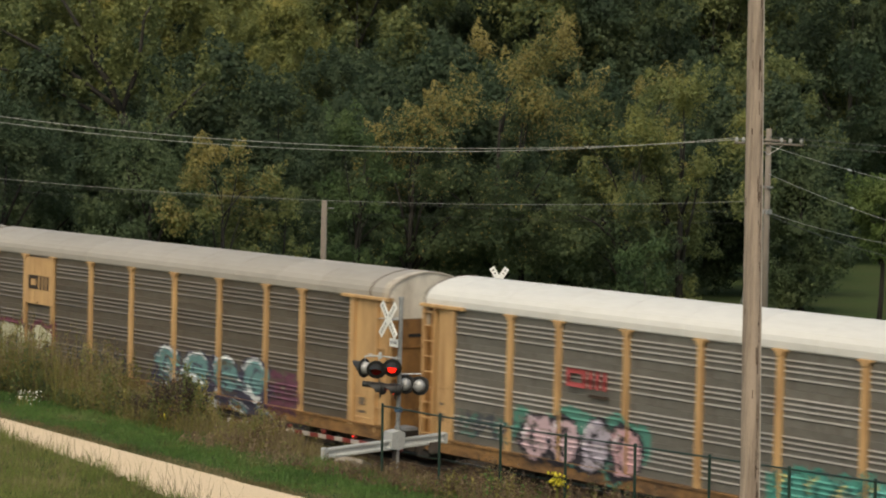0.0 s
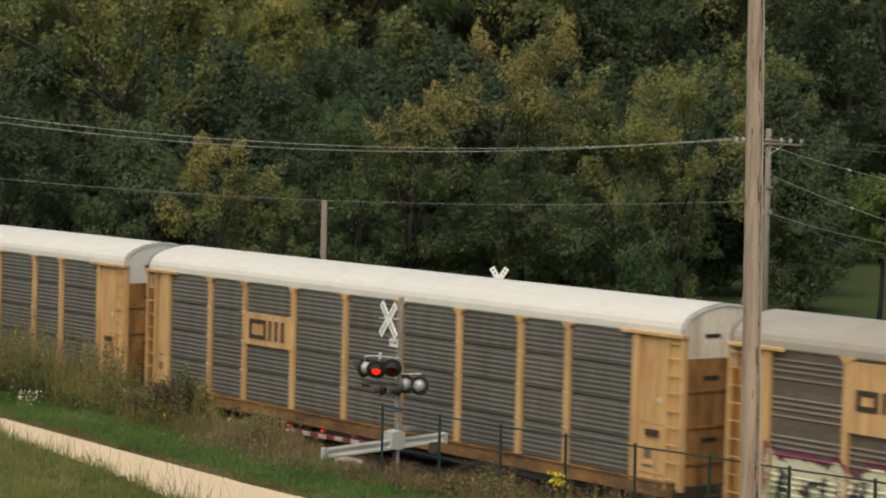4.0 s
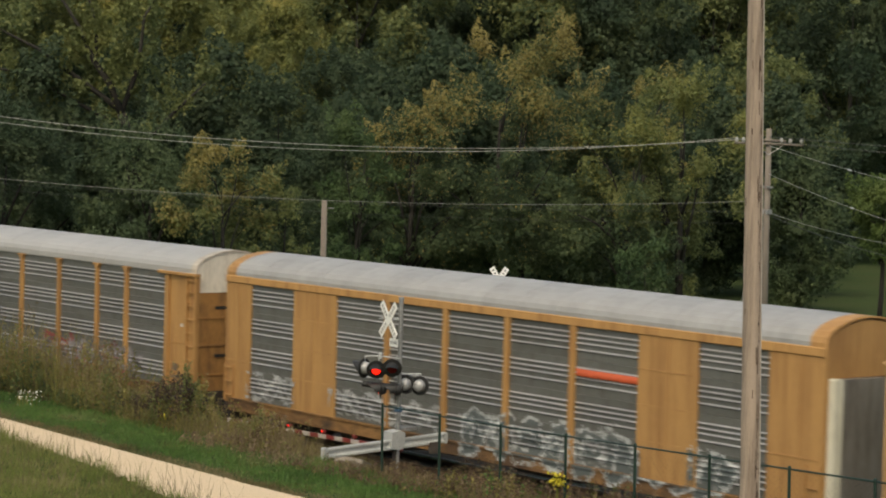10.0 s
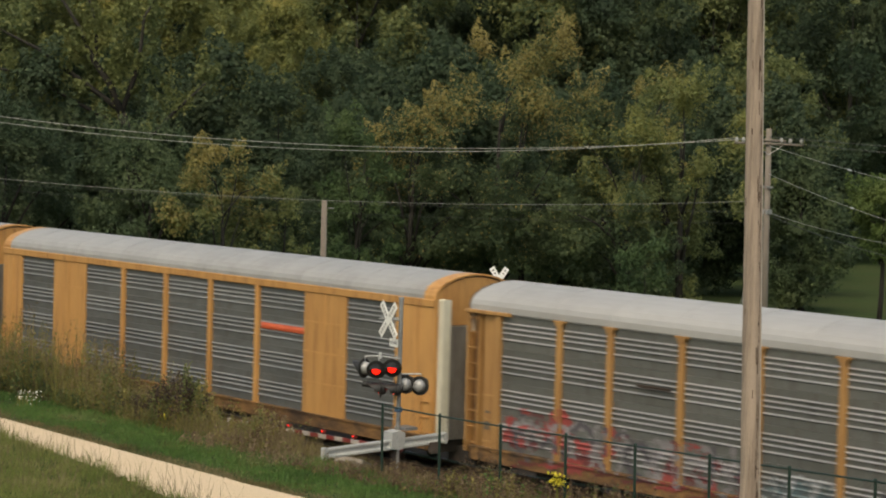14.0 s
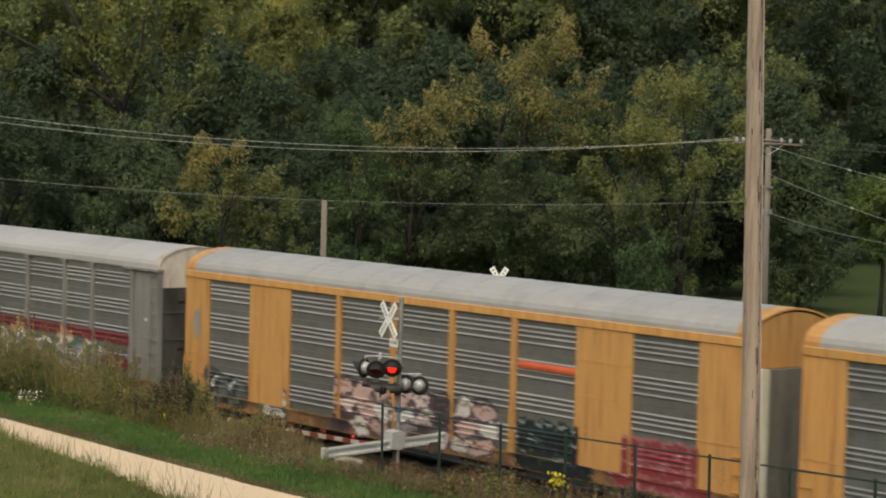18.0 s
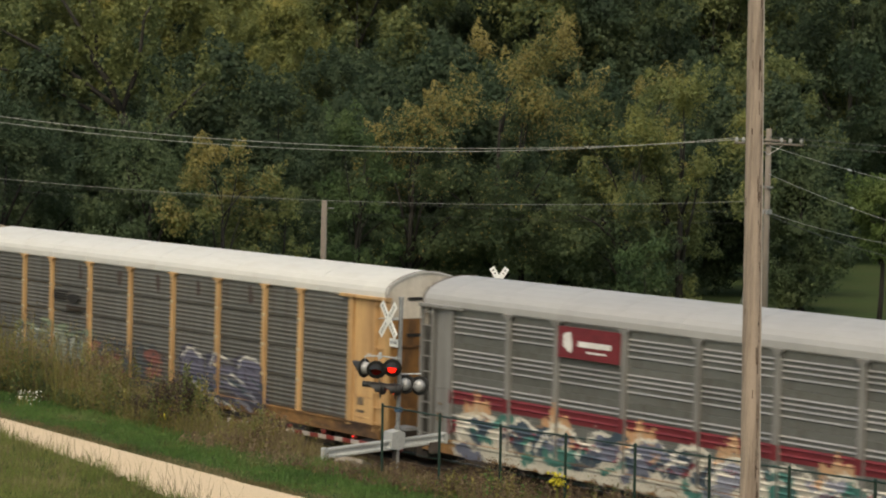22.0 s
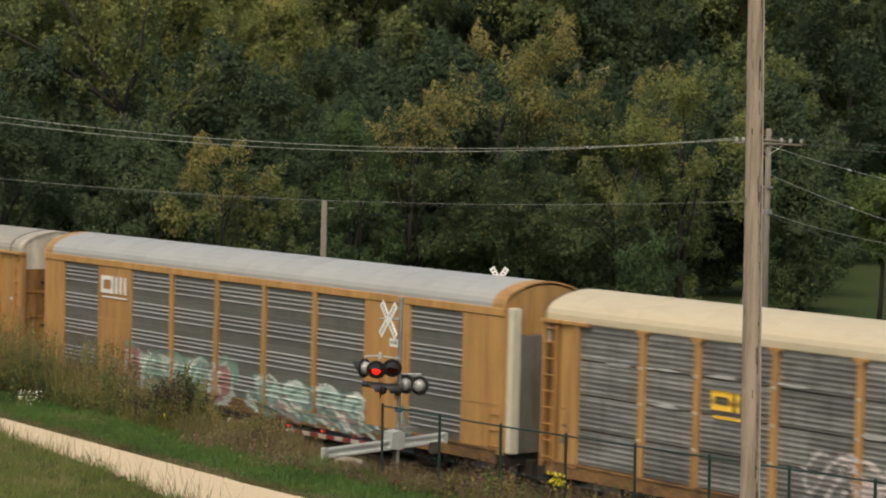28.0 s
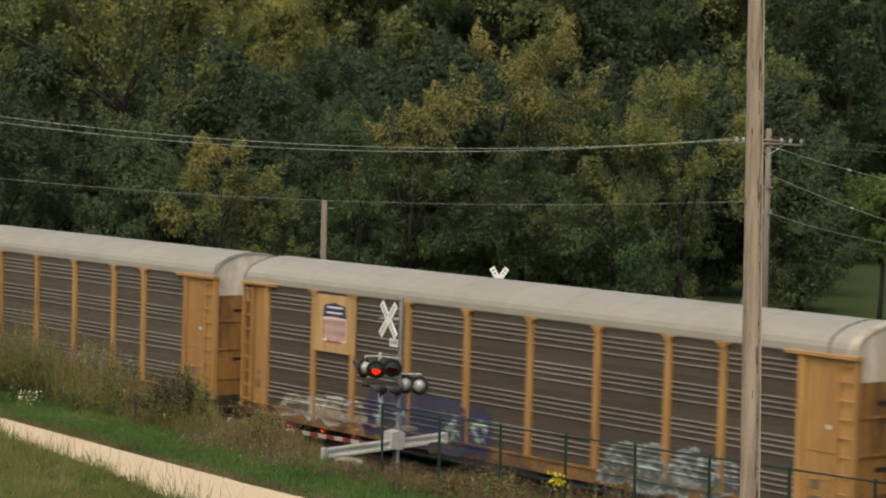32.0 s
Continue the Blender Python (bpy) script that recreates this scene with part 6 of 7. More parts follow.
def crown_arrays(h, r, z0, seed, puffs, leaves, size, puff, lumps=0.3, corners=4, taper=0.3):
    """Leaf corners for a crown from z0 to h with radius r: boughs that carry loose caps of leaves and leafy shoots reaching up and out."""
    rng = np.random.RandomState(seed)
    ph = rng.uniform(0, 6.28, 6)
    zc, hz = (z0 + h) / 2, (h - z0) / 2
    pts = []
    while len(pts) < puffs:
        d = rng.normal(size=3)
        d /= np.linalg.norm(d)
        az = math.atan2(d[1], d[0])
        lump = 1 + lumps * (0.6 * math.sin(3 * az + ph[0] + 2 * d[2]) + 0.5 * math.sin(5 * az + ph[1]) + 0.5 * math.sin(8 * d[2] + ph[2]) + 0.4 * math.sin(7 * az + 6 * d[2] + ph[3]))
        rad = rng.uniform(0.62, 1.0) ** 0.5 * lump
        wide = 1.0 if d[2] < 0 else (1 - taper * d[2])
        pts.append((d[0] * r * rad * wide, d[1] * r * rad * wide, zc + d[2] * hz * min(rad, 1.0)))
    pts = np.array(pts)
    nrm = pts - np.array([0, 0, zc])
    nrm /= np.linalg.norm(nrm, axis=1)[:, None] + 1e-9
    pr = puff * rng.uniform(0.55, 1.35, puffs)
    wgt = pr ** 2
    na = leaves // 3
    idx = rng.choice(puffs, na, p=wgt / wgt.sum())
    d = rng.normal(size=(na, 3)) + np.array([0, 0, 0.45]) + nrm[idx] * 0.55
    d /= np.linalg.norm(d, axis=1)[:, None]
    fr = 0.9 + 0.22 * np.sin(5 * d[:, 0] + idx) * np.sin(6 * d[:, 1] + 2 * idx) + rng.normal(size=na) * 0.12
    fr = np.where(rng.uniform(size=na) < 0.25, fr * rng.uniform(0.2, 1.0, na), fr)
    cen = pts[idx] + d * (pr[idx] * fr)[:, None] * np.array([1, 1, 0.7])
    # leafy shoots, each a pointed plume with its leaves on the outside
    per = 5
    tip = nrm[:, None] * 0.8 + np.array([0, 0, 0.85]) + rng.normal(size=(puffs, per, 3)) * 0.5
    tip /= np.linalg.norm(tip, axis=2)[:, :, None]
    foot = pts[:, None] + rng.normal(size=(puffs, per, 3)) * (pr * 0.35)[:, None, None]
    leng = pr[:, None] * rng.uniform(0.7, 1.75, (puffs, per))
    fat = pr[:, None] * rng.uniform(0.30, 0.50, (puffs, per))
    nb = leaves - na
    ib, jb = rng.choice(puffs, nb, p=wgt / wgt.sum()), rng.randint(0, per, nb)
    f = rng.uniform(0, 1, nb) ** 0.9
    g = rng.normal(size=(nb, 3))
    tb = tip[ib, jb]
    g -= (g * tb).sum(1)[:, None] * tb
    g /= np.linalg.norm(g, axis=1)[:, None] + 1e-9
    ripple = 1 + 0.25 * np.sin(9 * f + 3 * g[:, 0] + ib) + rng.normal(size=nb) * 0.10
    wide = fat[ib, jb] * np.sin(np.pi * (0.22 + 0.78 * f)) ** 0.8 * ripple
    cb = foot[ib, jb] + tb * (leng[ib, jb] * f)[:, None] + g * wide[:, None]
    cen = np.concatenate([cen, cb])
    out = np.concatenate([d * 0.8, g * 0.9 + tb * 0.3]) + np.array([0, 0, 0.45])
    return leaf_faces(cen, size, rng, out, corners), pts, rng


def tree_meshes(h, r, z0, seed, leaves, puffs=60, count=20000, size=0.2, puff=0.9, lumps=0.3, limbs=12, trunk=0.24, corners=4, taper=0.3, low=None, green=0.29):
    v, pts, rng = crown_arrays(h, r, z0, seed, puffs, count, size, puff, lumps, corners, taper)
    # a turning tree's lower leaves are still green; their shade is coloured in too
    c = v.reshape(-1, corners, 3)[:, 0]
    share = np.clip(((c[:, 2] - z0) / (h - z0) - green) * 1.9 + 0.35 * np.sin(0.9 * c[:, 0] + seed) * np.sin(0.8 * c[:, 1] + 1.1 * c[:, 2]), 0.04, 0.96)
    index = (rng.uniform(size=len(c)) > share).astype(int) if low else np.zeros(len(c), int)
    crown = quads_mesh("crown", v, corners, [leaves, low or leaves], index)
    b = MB()
    tops = [(0, 0, -0.4), (0.1, 0.05, z0 * 0.5), (0.15 * rng.uniform(-1, 1), 0.2 * rng.uniform(-1, 1), z0 + 0.25 * (h - z0)), (0.4 * rng.uniform(-1, 1), 0.4 * rng.uniform(-1, 1), z0 + 0.75 * (h - z0))]
    b.tube(tops, [trunk * 1.25, trunk, trunk * 0.7, trunk * 0.15], 10)
    lm = []
    for i in rng.choice(len(pts), min(limbs, len(pts)), replace=False):
        e = Vector(pts[i])
        s = rng.uniform(0.25, 0.8)
        st = Vector((0, 0, max(z0 * 0.7, min(e.z - 0.4, z0 * 0.7 + s * (e.z - z0 * 0.7)))))
        mid = st.lerp(e, 0.5) + Vector((rng.uniform(-0.3, 0.3), rng.uniform(-0.3, 0.3), 0.35))
        lm.append(MB().tube([tuple(st), tuple(mid), tuple(e)], [trunk * 0.38, trunk * 0.24, trunk * 0.06], 6).mesh("limb", BARK, True))
    return b.mesh("trunk", BARK, True), lm, crown


def leaning_tree(x, y):
    """An open, leaning tree whose dark limbs show between thin leaves; its plane faces the crossing."""
    rng = np.random.RandomState(61)
    t = thing("tree", "leaning tree with dark bare limbs and thin olive leaves", "tree", m=pose(x, y, 0, 0, 0, 51.7))
    lines = [([(1.0, -0.3), (0.9, 4.0), (0.75, 8.0), (0.0, 10.4)], 0.42, 0.28, "trunk"),
             ([(0.0, 10.4), (-0.7, 12.1), (-1.6, 13.3), (-2.6, 15.4), (-4.0, 17.6)], 0.25, 0.07, "limb"),
             ([(-0.1, 10.6), (-2.1, 12.0), (-4.9, 14.0), (-7.7, 15.3)], 0.19, 0.05, "limb"),
             ([(-1.6, 13.3), (-1.5, 15.4), (-2.2, 17.3)], 0.15, 0.05, "limb"),
             ([(0.0, 10.4), (0.9, 13.2), (1.2, 16.0), (2.4, 18.0)], 0.17, 0.05, "limb"),
             ([(-0.4, 9.8), (-4.0, 11.7), (-6.2, 12.6), (-8.5, 13.1)], 0.13, 0.04, "limb"),
             ([(0.75, 8.0), (3.0, 10.5), (4.8, 12.3)], 0.14, 0.04, "limb")]
    cen = []
    for pts, ra, rb, nm in lines:
        p3 = [(a, 0.25 * math.sin(1.7 * a + z), z) for a, z in pts]
        n = len(p3)
        part(nm, MB().tube(p3, [ra + (rb - ra) * i / (n - 1) for i in range(n)], 9).mesh(nm, BARK, True), t)
        if nm == "trunk":
            continue
        for (a, b_) in zip(p3, p3[1:]):
            for q in range(5):
                c = np.array(a) + (np.array(b_) - np.array(a)) * rng.uniform(0, 1) + rng.normal(size=3) * np.array([1.0, 0.5, 0.9]) + np.array([0, 0.5, 0.3])
                up = np.array([rng.normal() * 0.5, rng.normal() * 0.5, 1.0])
                f = rng.uniform(0, 1, 150)
                cen.append(c + up * (f * rng.uniform(0.5, 1.5))[:, None] + rng.normal(size=(150, 3)) * (0.28 * (1.2 - f))[:, None])
    part("crown", quads_mesh("crown", leaf_faces(np.concatenate(cen), 0.24, rng), 4, [G_OLIVE]), t)


def plant(meshes, x, y, label, category="tree", group="", turn=0.0, scale=1.0, z=None):
    t = thing("tree" if category == "tree" else "shrub", label, category, group, m=pose(x, y, ground_z(x, y) if z is None else z, 0, 0, turn) @ Matrix.Diagonal((scale, scale, scale, 1)))
    part("trunk", meshes[0], t)
    for q in meshes[1]:
        part("limb", q, t)
    part("crown", meshes[2], t)
    return t


def build_trees():
    # trees that stand out
    plant(tree_meshes(14.5, 4.3, 2.0, 101, G_RUST, 75, 92000, 0.14, 1.05, 0.30, 16, taper=-0.30, low=G_DARK, corners=3, green=0.48), -96.7, 34.2, "broad maple turning olive, rust and gold at its top")
    plant(tree_meshes(10.9, 2.2, 1.0, 121, G_RUST, 30, 30000, 0.14, 0.9, 0.34, 12, taper=0.25, low=G_DARK, corners=3, green=0.55), -98.3, 29.8, "lower maple turning gold at its top")
    plant(tree_meshes(13.9, 2.4, 1.0, 102, G_YEL, 34, 36000, 0.14, 1.0, 0.38, 14, taper=-0.1, low=G_OLIVE, corners=3, green=0.5), -88.4, 39.2, "green tree with yellow-green upper shoots")
    plant(tree_meshes(10.9, 3.2, 1.0, 122, G_YEL, 42, 42000, 0.14, 1.0, 0.36, 14, taper=0.2, low=G_DARK, corners=3, green=0.55), -89.6, 36.6, "green tree with yellowing outer leaves")
    plant(tree_meshes(13.6, 1.5, 3.0, 123, G_RUST, 16, 5000, 0.13, 0.8, 0.4, 14, taper=0.0, low=G_OLIVE, corners=3, green=0.1), -94.6, 42.6, "thin tree with sparse reddish leaves")
    plant(tree_meshes(9.0, 2.3, 1.0, 133, G_RUST, 22, 17000, 0.13, 0.8, 0.32, 10, 0.14, taper=0.05, low=G_OLIVE, corners=3, green=0.5), -93.9, 15.3, "small tree with yellow-olive autumn leaves")
    plant(tree_meshes(7.3, 1.3, 1.0, 104, G_OLIVE, 16, 6500, 0.14, 0.65, 0.3, 8, 0.12, low=G_DARK, corners=3), -94.2, 18.8, "small tree with yellowing leaves")
    plant(tree_meshes(11.1, 1.5, 1.0, 134, G_MID, 20, 14000, 0.13, 0.75, 0.36, 10, 0.14, taper=0.3, corners=3), -95.1, 24.0, "slender fresh green tree")
    plant(tree_meshes(10.4, 3.3, 1.0, 105, G_BLUE, 50, 40000, 0.15, 1.05, 0.35, 12, corners=3), -104.1, 29.1, "dense dark green tree")
    plant(tree_meshes(5.9, 1.0, 0.5, 106, G_MID, 16, 5500, 0.13, 0.6, 0.25, 6, 0.08, corners=3), -76.7, 25.9, "slim green shrub at the wood's edge", "shrub")
    plant(tree_meshes(8.5, 1.7, 0.3, 107, G_DARK, 45, 16000, 0.2, 0.9, 0.3, 10, corners=3), -97.0, 57.2, "dark green tree beside the meadow")
    plant(tree_meshes(7.6, 1.5, 4.0, 108, G_LIGHT, 28, 19000, 0.14, 0.72, 0.3, 10, 0.13, corners=3), -86.15, 51.85, "light green tree at the meadow's edge")
    plant(tree_meshes(9.5, 3.6, 0.4, 109, G_DARK, 45, 26000, 0.17, 1.1, 0.3, 10, corners=3), -108.0, 20.0, "dark green thicket tree")
    plant(tree_meshes(10.0, 3.4, 0.4, 110, G_BLUE, 45, 26000, 0.17, 1.1, 0.3, 10, corners=3), -110.0, 12.5, "dark green thicket tree")
    plant(tree_meshes(11.0, 3.6, 0.4, 111, G_OLIVE, 45, 26000, 0.17, 1.1, 0.35, 10, corners=3), -113.0, 5.0, "olive green thicket tree")
    leaning_tree(-121.7, 26.3)
    # the wood behind, from a few kinds of trees
    # the first two kinds' paler upper leaves also paint light onto the tops
    kinds = [(tree_meshes(23.0, 5.8, 3.0, 201, G_OLIVE, 72, 60000, 0.27, 1.6, 0.35, 14, 0.32, 3, low=G_DARK), "tall dark green woodland tree, lighter at its top"),
             (tree_meshes(25.0, 5.8, 3.5, 202, G_YEL, 72, 60000, 0.27, 1.6, 0.38, 14, 0.32, 3, low=G_OLIVE), "tall olive woodland tree with yellowing shoots"),
             (tree_meshes(22.0, 5.5, 3.0, 203, G_BLUE, 72, 60000, 0.27, 1.6, 0.35, 14, 0.3, 3), "tall deep green woodland tree"),
             (tree_meshes(24.0, 6.0, 4.0, 204, G_YEL, 72, 60000, 0.27, 1.6, 0.38, 14, 0.32, 3), "tall woodland tree with yellowing leaves"),
             (tree_meshes(12.0, 4.3, 0.6, 205, G_BLUE, 45, 28000, 0.25, 1.35, 0.35, 10, 0.2, 3), "bushy dark understorey tree")]
    rng = np.random.RandomState(77)
    pick = (1, 0, 1, 1, 1, 1, 2, 2, 2, 2, 2, 2, 0, 0, 2)
    for i, k in enumerate(pick):
        cx = -130 + 125 * i
        s = 165 + rng.uniform(-10, 10)
        q = (cx - 784) / 4275
        x, y = EYE[0] + s * (-0.784 + 0.62 * q), EYE[1] + s * (0.62 + 0.784 * q)
        if cx > 1380:
            x, y = x - 38, y + 30
        plant(kinds[k][0], x, y, kinds[k][1], "tree", "woodland trees", rng.uniform(0, 360), rng.uniform(0.60, 0.82) if 300 < cx < 1380 else rng.uniform(0.75, 0.95))
    for i in range(15):
        cx = -130 + 125 * i
        s = 204 + rng.uniform(-10, 10)
        q = (cx - 784) / 4275
        x, y = EYE[0] + s * (-0.784 + 0.62 * q), EYE[1] + s * (0.62 + 0.784 * q)
        k = (1, 3, 1, 1, 3, 3, 0, 2, 2, 0, 2, 0, 0, 2, 0)[i]
        plant(kinds[k][0], x, y, kinds[k][1], "tree", "woodland trees", rng.uniform(0, 360), rng.uniform(1.02, 1.2))
    for i in range(10):
        q = (-100 + 195 * i - 784) / 4275
        x, y = EYE[0] + 240 * (-0.784 + 0.62 * q), EYE[1] + 240 * (0.62 + 0.784 * q)
        plant(kinds[4][0], x, y, "tall dark tree deep in the wood", "tree", "woodland trees", 37 * i, 2.3)
    for i in range(11):
        cx = -60 + 140 * i
        s = 146 + rng.uniform(-8, 8)
        q = (cx - 784) / 4275
        x, y = EYE[0] + s * (-0.784 + 0.62 * q), EYE[1] + s * (0.62 + 0.784 * q)
        plant(kinds[4][0], x, y, kinds[4][1], "tree", "woodland trees", rng.uniform(0, 360), rng.uniform(0.9, 1.15))


# ---------------------------------------------------------------- grass and weeds
def blades(n, xs, ys, length, width, rng, keep=None, lean=0.35):
    x, y = rng.uniform(*xs, n), rng.uniform(*ys, n)
    if keep is not None:
        k = keep(x, y)
        x, y = x[k], y[k]
    n = len(x)
    z = np.array([ground_z(a, b_) for a, b_ in zip(x, y)]) - 0.02
    tuft = np.sin(2.3 * x + 1.4 * np.sin(1.9 * y)) * np.sin(2.9 * y + 1.2 * np.sin(1.1 * x)) + 0.6 * np.sin(5.1 * x + 2 * y) * np.sin(4.3 * y - 1.7 * x)
    l = length * rng.uniform(0.5, 1.4, n) * (0.95 + 0.42 * tuft)
    az = rng.uniform(0, 2 * np.pi, n)
    tilt = rng.uniform(0, lean, n) + rng.uniform(0, lean, n)
    tip = np.stack([x + l * np.sin(tilt) * np.cos(az), y + l * np.sin(tilt) * np.sin(az), z + l * np.cos(tilt)], 1)
    base = np.stack([x, y, z], 1)
    w = width * rng.uniform(0.6, 1.4, n)
    a2 = rng.uniform(0, np.pi, n)
    side = np.stack([np.cos(a2) * w, np.sin(a2) * w, np.zeros(n)], 1)
    mid = base * 0.5 + tip * 0.5 + np.stack([np.zeros(n), np.zeros(n), l * 0.08], 1)
    v = np.empty((n, 4, 3))
    v[:, 0], v[:, 1], v[:, 2], v[:, 3] = base, mid + side * 0.6, tip, mid - side * 0.6
    return v.reshape(-1, 3)


def tall_blades(n, xs, ys, length, rng):
    """Long thin grass, taller towards the far end of the bank."""
    def keep(x, y):
        return rng.uniform(size=len(x)) < 0.45 + 0.55 * np.sin(1.7 * x + 2.1 * y) * np.sin(0.9 * x - 1.3 * y + 1)
    v = blades(n, xs, ys, length, 0.012, rng, keep, 0.22).reshape(-1, 4, 3)
    base = v[:, :1].copy()
    k = np.interp(base[:, 0, 0], [-90, -76, -68, -62, -50], [1.85, 1.65, 1.15, 0.85, 0.8])[:, None, None]
    return ((v - base) * k + base).reshape(-1, 3)


def far_edge(x):
    return np.interp(x, [-120, -95, -66, -56, -49, -40, -10], [-9.1, -10.1, -11.25, -11.75, -12.05, -12.4, -13.6])


def near_edge(x):
    return np.interp(x, [-120, -95, -66, -56, -49, -40, -10], [-9.2, -10.6, -12.75, -13.8, -15.1, -16.6, -18.5])


def build_grass():
    rng = np.random.RandomState(9)
    v = [blades(90000, (-84, -40), (-12.4, -7.2), 0.16, 0.014, rng, lambda x, y: y > far_edge(x) + 0.42 + 0.18 * np.sin(0.9 * x) + 0.7 * rng.uniform(size=len(x)) ** 2)]
    near = [blades(90000, (-72, -40), (-21, -10.5), 0.24, 0.014, rng, lambda x, y: (y < near_edge(x) - 0.03), 0.5),
            blades(16000, (-72, -40), (-20, -10.5), 0.36, 0.011, rng, lambda x, y: (y < near_edge(x) + 0.16) & (y > near_edge(x) - 1.2), 0.55)]
    tagged(new("rough_grass", quads_mesh("rough_grass", np.concatenate(near), 4, [GRASSN])), "rough olive green grass in tufts beside the path", "grass", kind="stuff")
    tagged(new("grass", quads_mesh("grass", np.concatenate(v), 4, [GRASSB])), "green mown grass beside the path", "grass", kind="stuff")
    v = [blades(90000, (-84, -40), (-12.6, -8.5), 0.11, 0.016, rng, lambda x, y: (y > far_edge(x) - 0.05) & (y < far_edge(x) + 0.30 + 0.25 * np.sin(1.1 * x) * np.sin(0.37 * x) + 0.7 * rng.uniform(size=len(x)) ** 2)),
         blades(9000, (-70, -40), (-20, -11), 0.34, 0.011, rng, lambda x, y: (y < near_edge(x) + 0.1), 0.25), blades(2200, (-66, -44), (-17, -11), 0.5, 0.009, rng, lambda x, y: np.abs(y - near_edge(x)) < 0.4, 0.3), blades(1500, (-64, -44), (-17, -11), 0.95, 0.006, rng, lambda x, y: np.abs(y - near_edge(x) + 0.3) < 0.45, 0.35),
         blades(9000, (-56, -20), (-9.3, -3.3), 0.36, 0.014, rng),
         tall_blades(2500, (-90, -64), (-8.1, -4.2), 1.45, rng), tall_blades(7000, (-63, -54), (-8.6, -4.0), 0.75, rng)]
    v2 = [tall_blades(6500, (-90, -63), (-8.2, -4.2), 1.3, rng), tall_blades(5000, (-63, -54), (-8.8, -4.0), 0.7, rng)]
    cl = []
    for i in range(70):
        x = rng.uniform(-72, -44)
        y = near_edge(x) - 0.1 - 5.0 * rng.uniform() ** 1.6
        c = np.array([x, y, ground_z(x, y) + 0.10]) + rng.normal(size=(46, 3)) * np.array([0.17, 0.17, 0.05])
        cl.append(leaf_faces(c, 0.07, rng))
    for i in range(160):
        x = rng.uniform(-82, -44)
        y = rng.uniform(far_edge(x) + 0.9, -7.4)
        c = np.array([x, y, ground_z(x, y) + 0.07]) + rng.normal(size=(30, 3)) * np.array([0.16, 0.16, 0.04])
        cl.append(leaf_faces(c, 0.065, rng))
    tagged(new("verge_plants", quads_mesh("verge_plants", np.concatenate(cl), 4, [VERGE])), "low leafy plants in clumps along the path", "plants", kind="stuff")
    tagged(new("tall_grass", quads_mesh("tall_grass", np.concatenate(v2), 4, [WEEDG])), "tall olive grass on the bank before the track", "grass", kind="stuff")
    tagged(new("dry_grass", quads_mesh("dry_grass", np.concatenate(v), 4, [GRASSD])), "dry tan grass along the path's edge and under the fence", "grass", kind="stuff")


def weed(rng, h, leafs, mi_leaf, mi_head, head, lean=0.18, size=0.085, spread=0.06):
    """One stem with leaves and a head, as 4-cornered faces and their materials, round the origin."""
    az, t = rng.uniform(0, 6.28), rng.uniform(0, lean)
    d = np.array([math.sin(t) * math.cos(az), math.sin(t) * math.sin(az), math.cos(t)])
    v, m = [], []
    for q in range(2):
        a = rng.uniform(0, 3.14)
        s = np.array([math.cos(a), math.sin(a), 0]) * 0.008
        v.append(np.array([-s, s, d * h + s * 0.4, d * h - s * 0.4]))
        m.append(0)
    f = np.sort(rng.uniform(0.12, 0.95, leafs))
    c = d[None] * (f * h)[:, None] + rng.normal(size=(leafs, 3)) * spread * (1.2 - f)[:, None]
    v.append(leaf_faces(c, size, rng).reshape(-1, 4, 3))
    m += [mi_leaf] * leafs
    c = d[None] * (h * rng.uniform(0.80, 1.05, head))[:, None] + rng.normal(size=(head, 3)) * 0.05
    v.append(leaf_faces(c, 0.06, rng).reshape(-1, 4, 3))
    m += [mi_head] * head
    return np.concatenate([a.reshape(-1, 4, 3) for a in v]), m


def weed_patch(name, label, n, xs, ys, hfun, heads, seed, leafs=12, head=8, size=0.085, spread=0.06, leaf=(1, 1, 2)):
    rng = np.random.RandomState(seed)
    V, M = [], []
    for i in range(n):
        x, y = rng.uniform(*xs), rng.uniform(*ys)
        h = hfun(x, y) * rng.uniform(0.45, 1.2) * (0.85 + 0.3 * math.sin(1.3 * x + 2.2 * math.sin(0.9 * y)))
        if h < 0.12:
            continue
        v, m = weed(rng, h, leafs, leaf[rng.randint(len(leaf))], heads[rng.randint(len(heads))], head, 0.18, size, spread)
        V.append(v + np.array([x, y, ground_z(x, y) - 0.03]))
        M += m
    me = quads_mesh(name, np.concatenate(V).reshape(-1, 3), 4, [WEEDB, WEEDG, GRASSB, WEEDB, WEEDP, FLOWY, FLOWW, G_DARK, G_OLIVE, WEEDR], M)
    tagged(new(name, me), label, "weeds", kind="stuff")


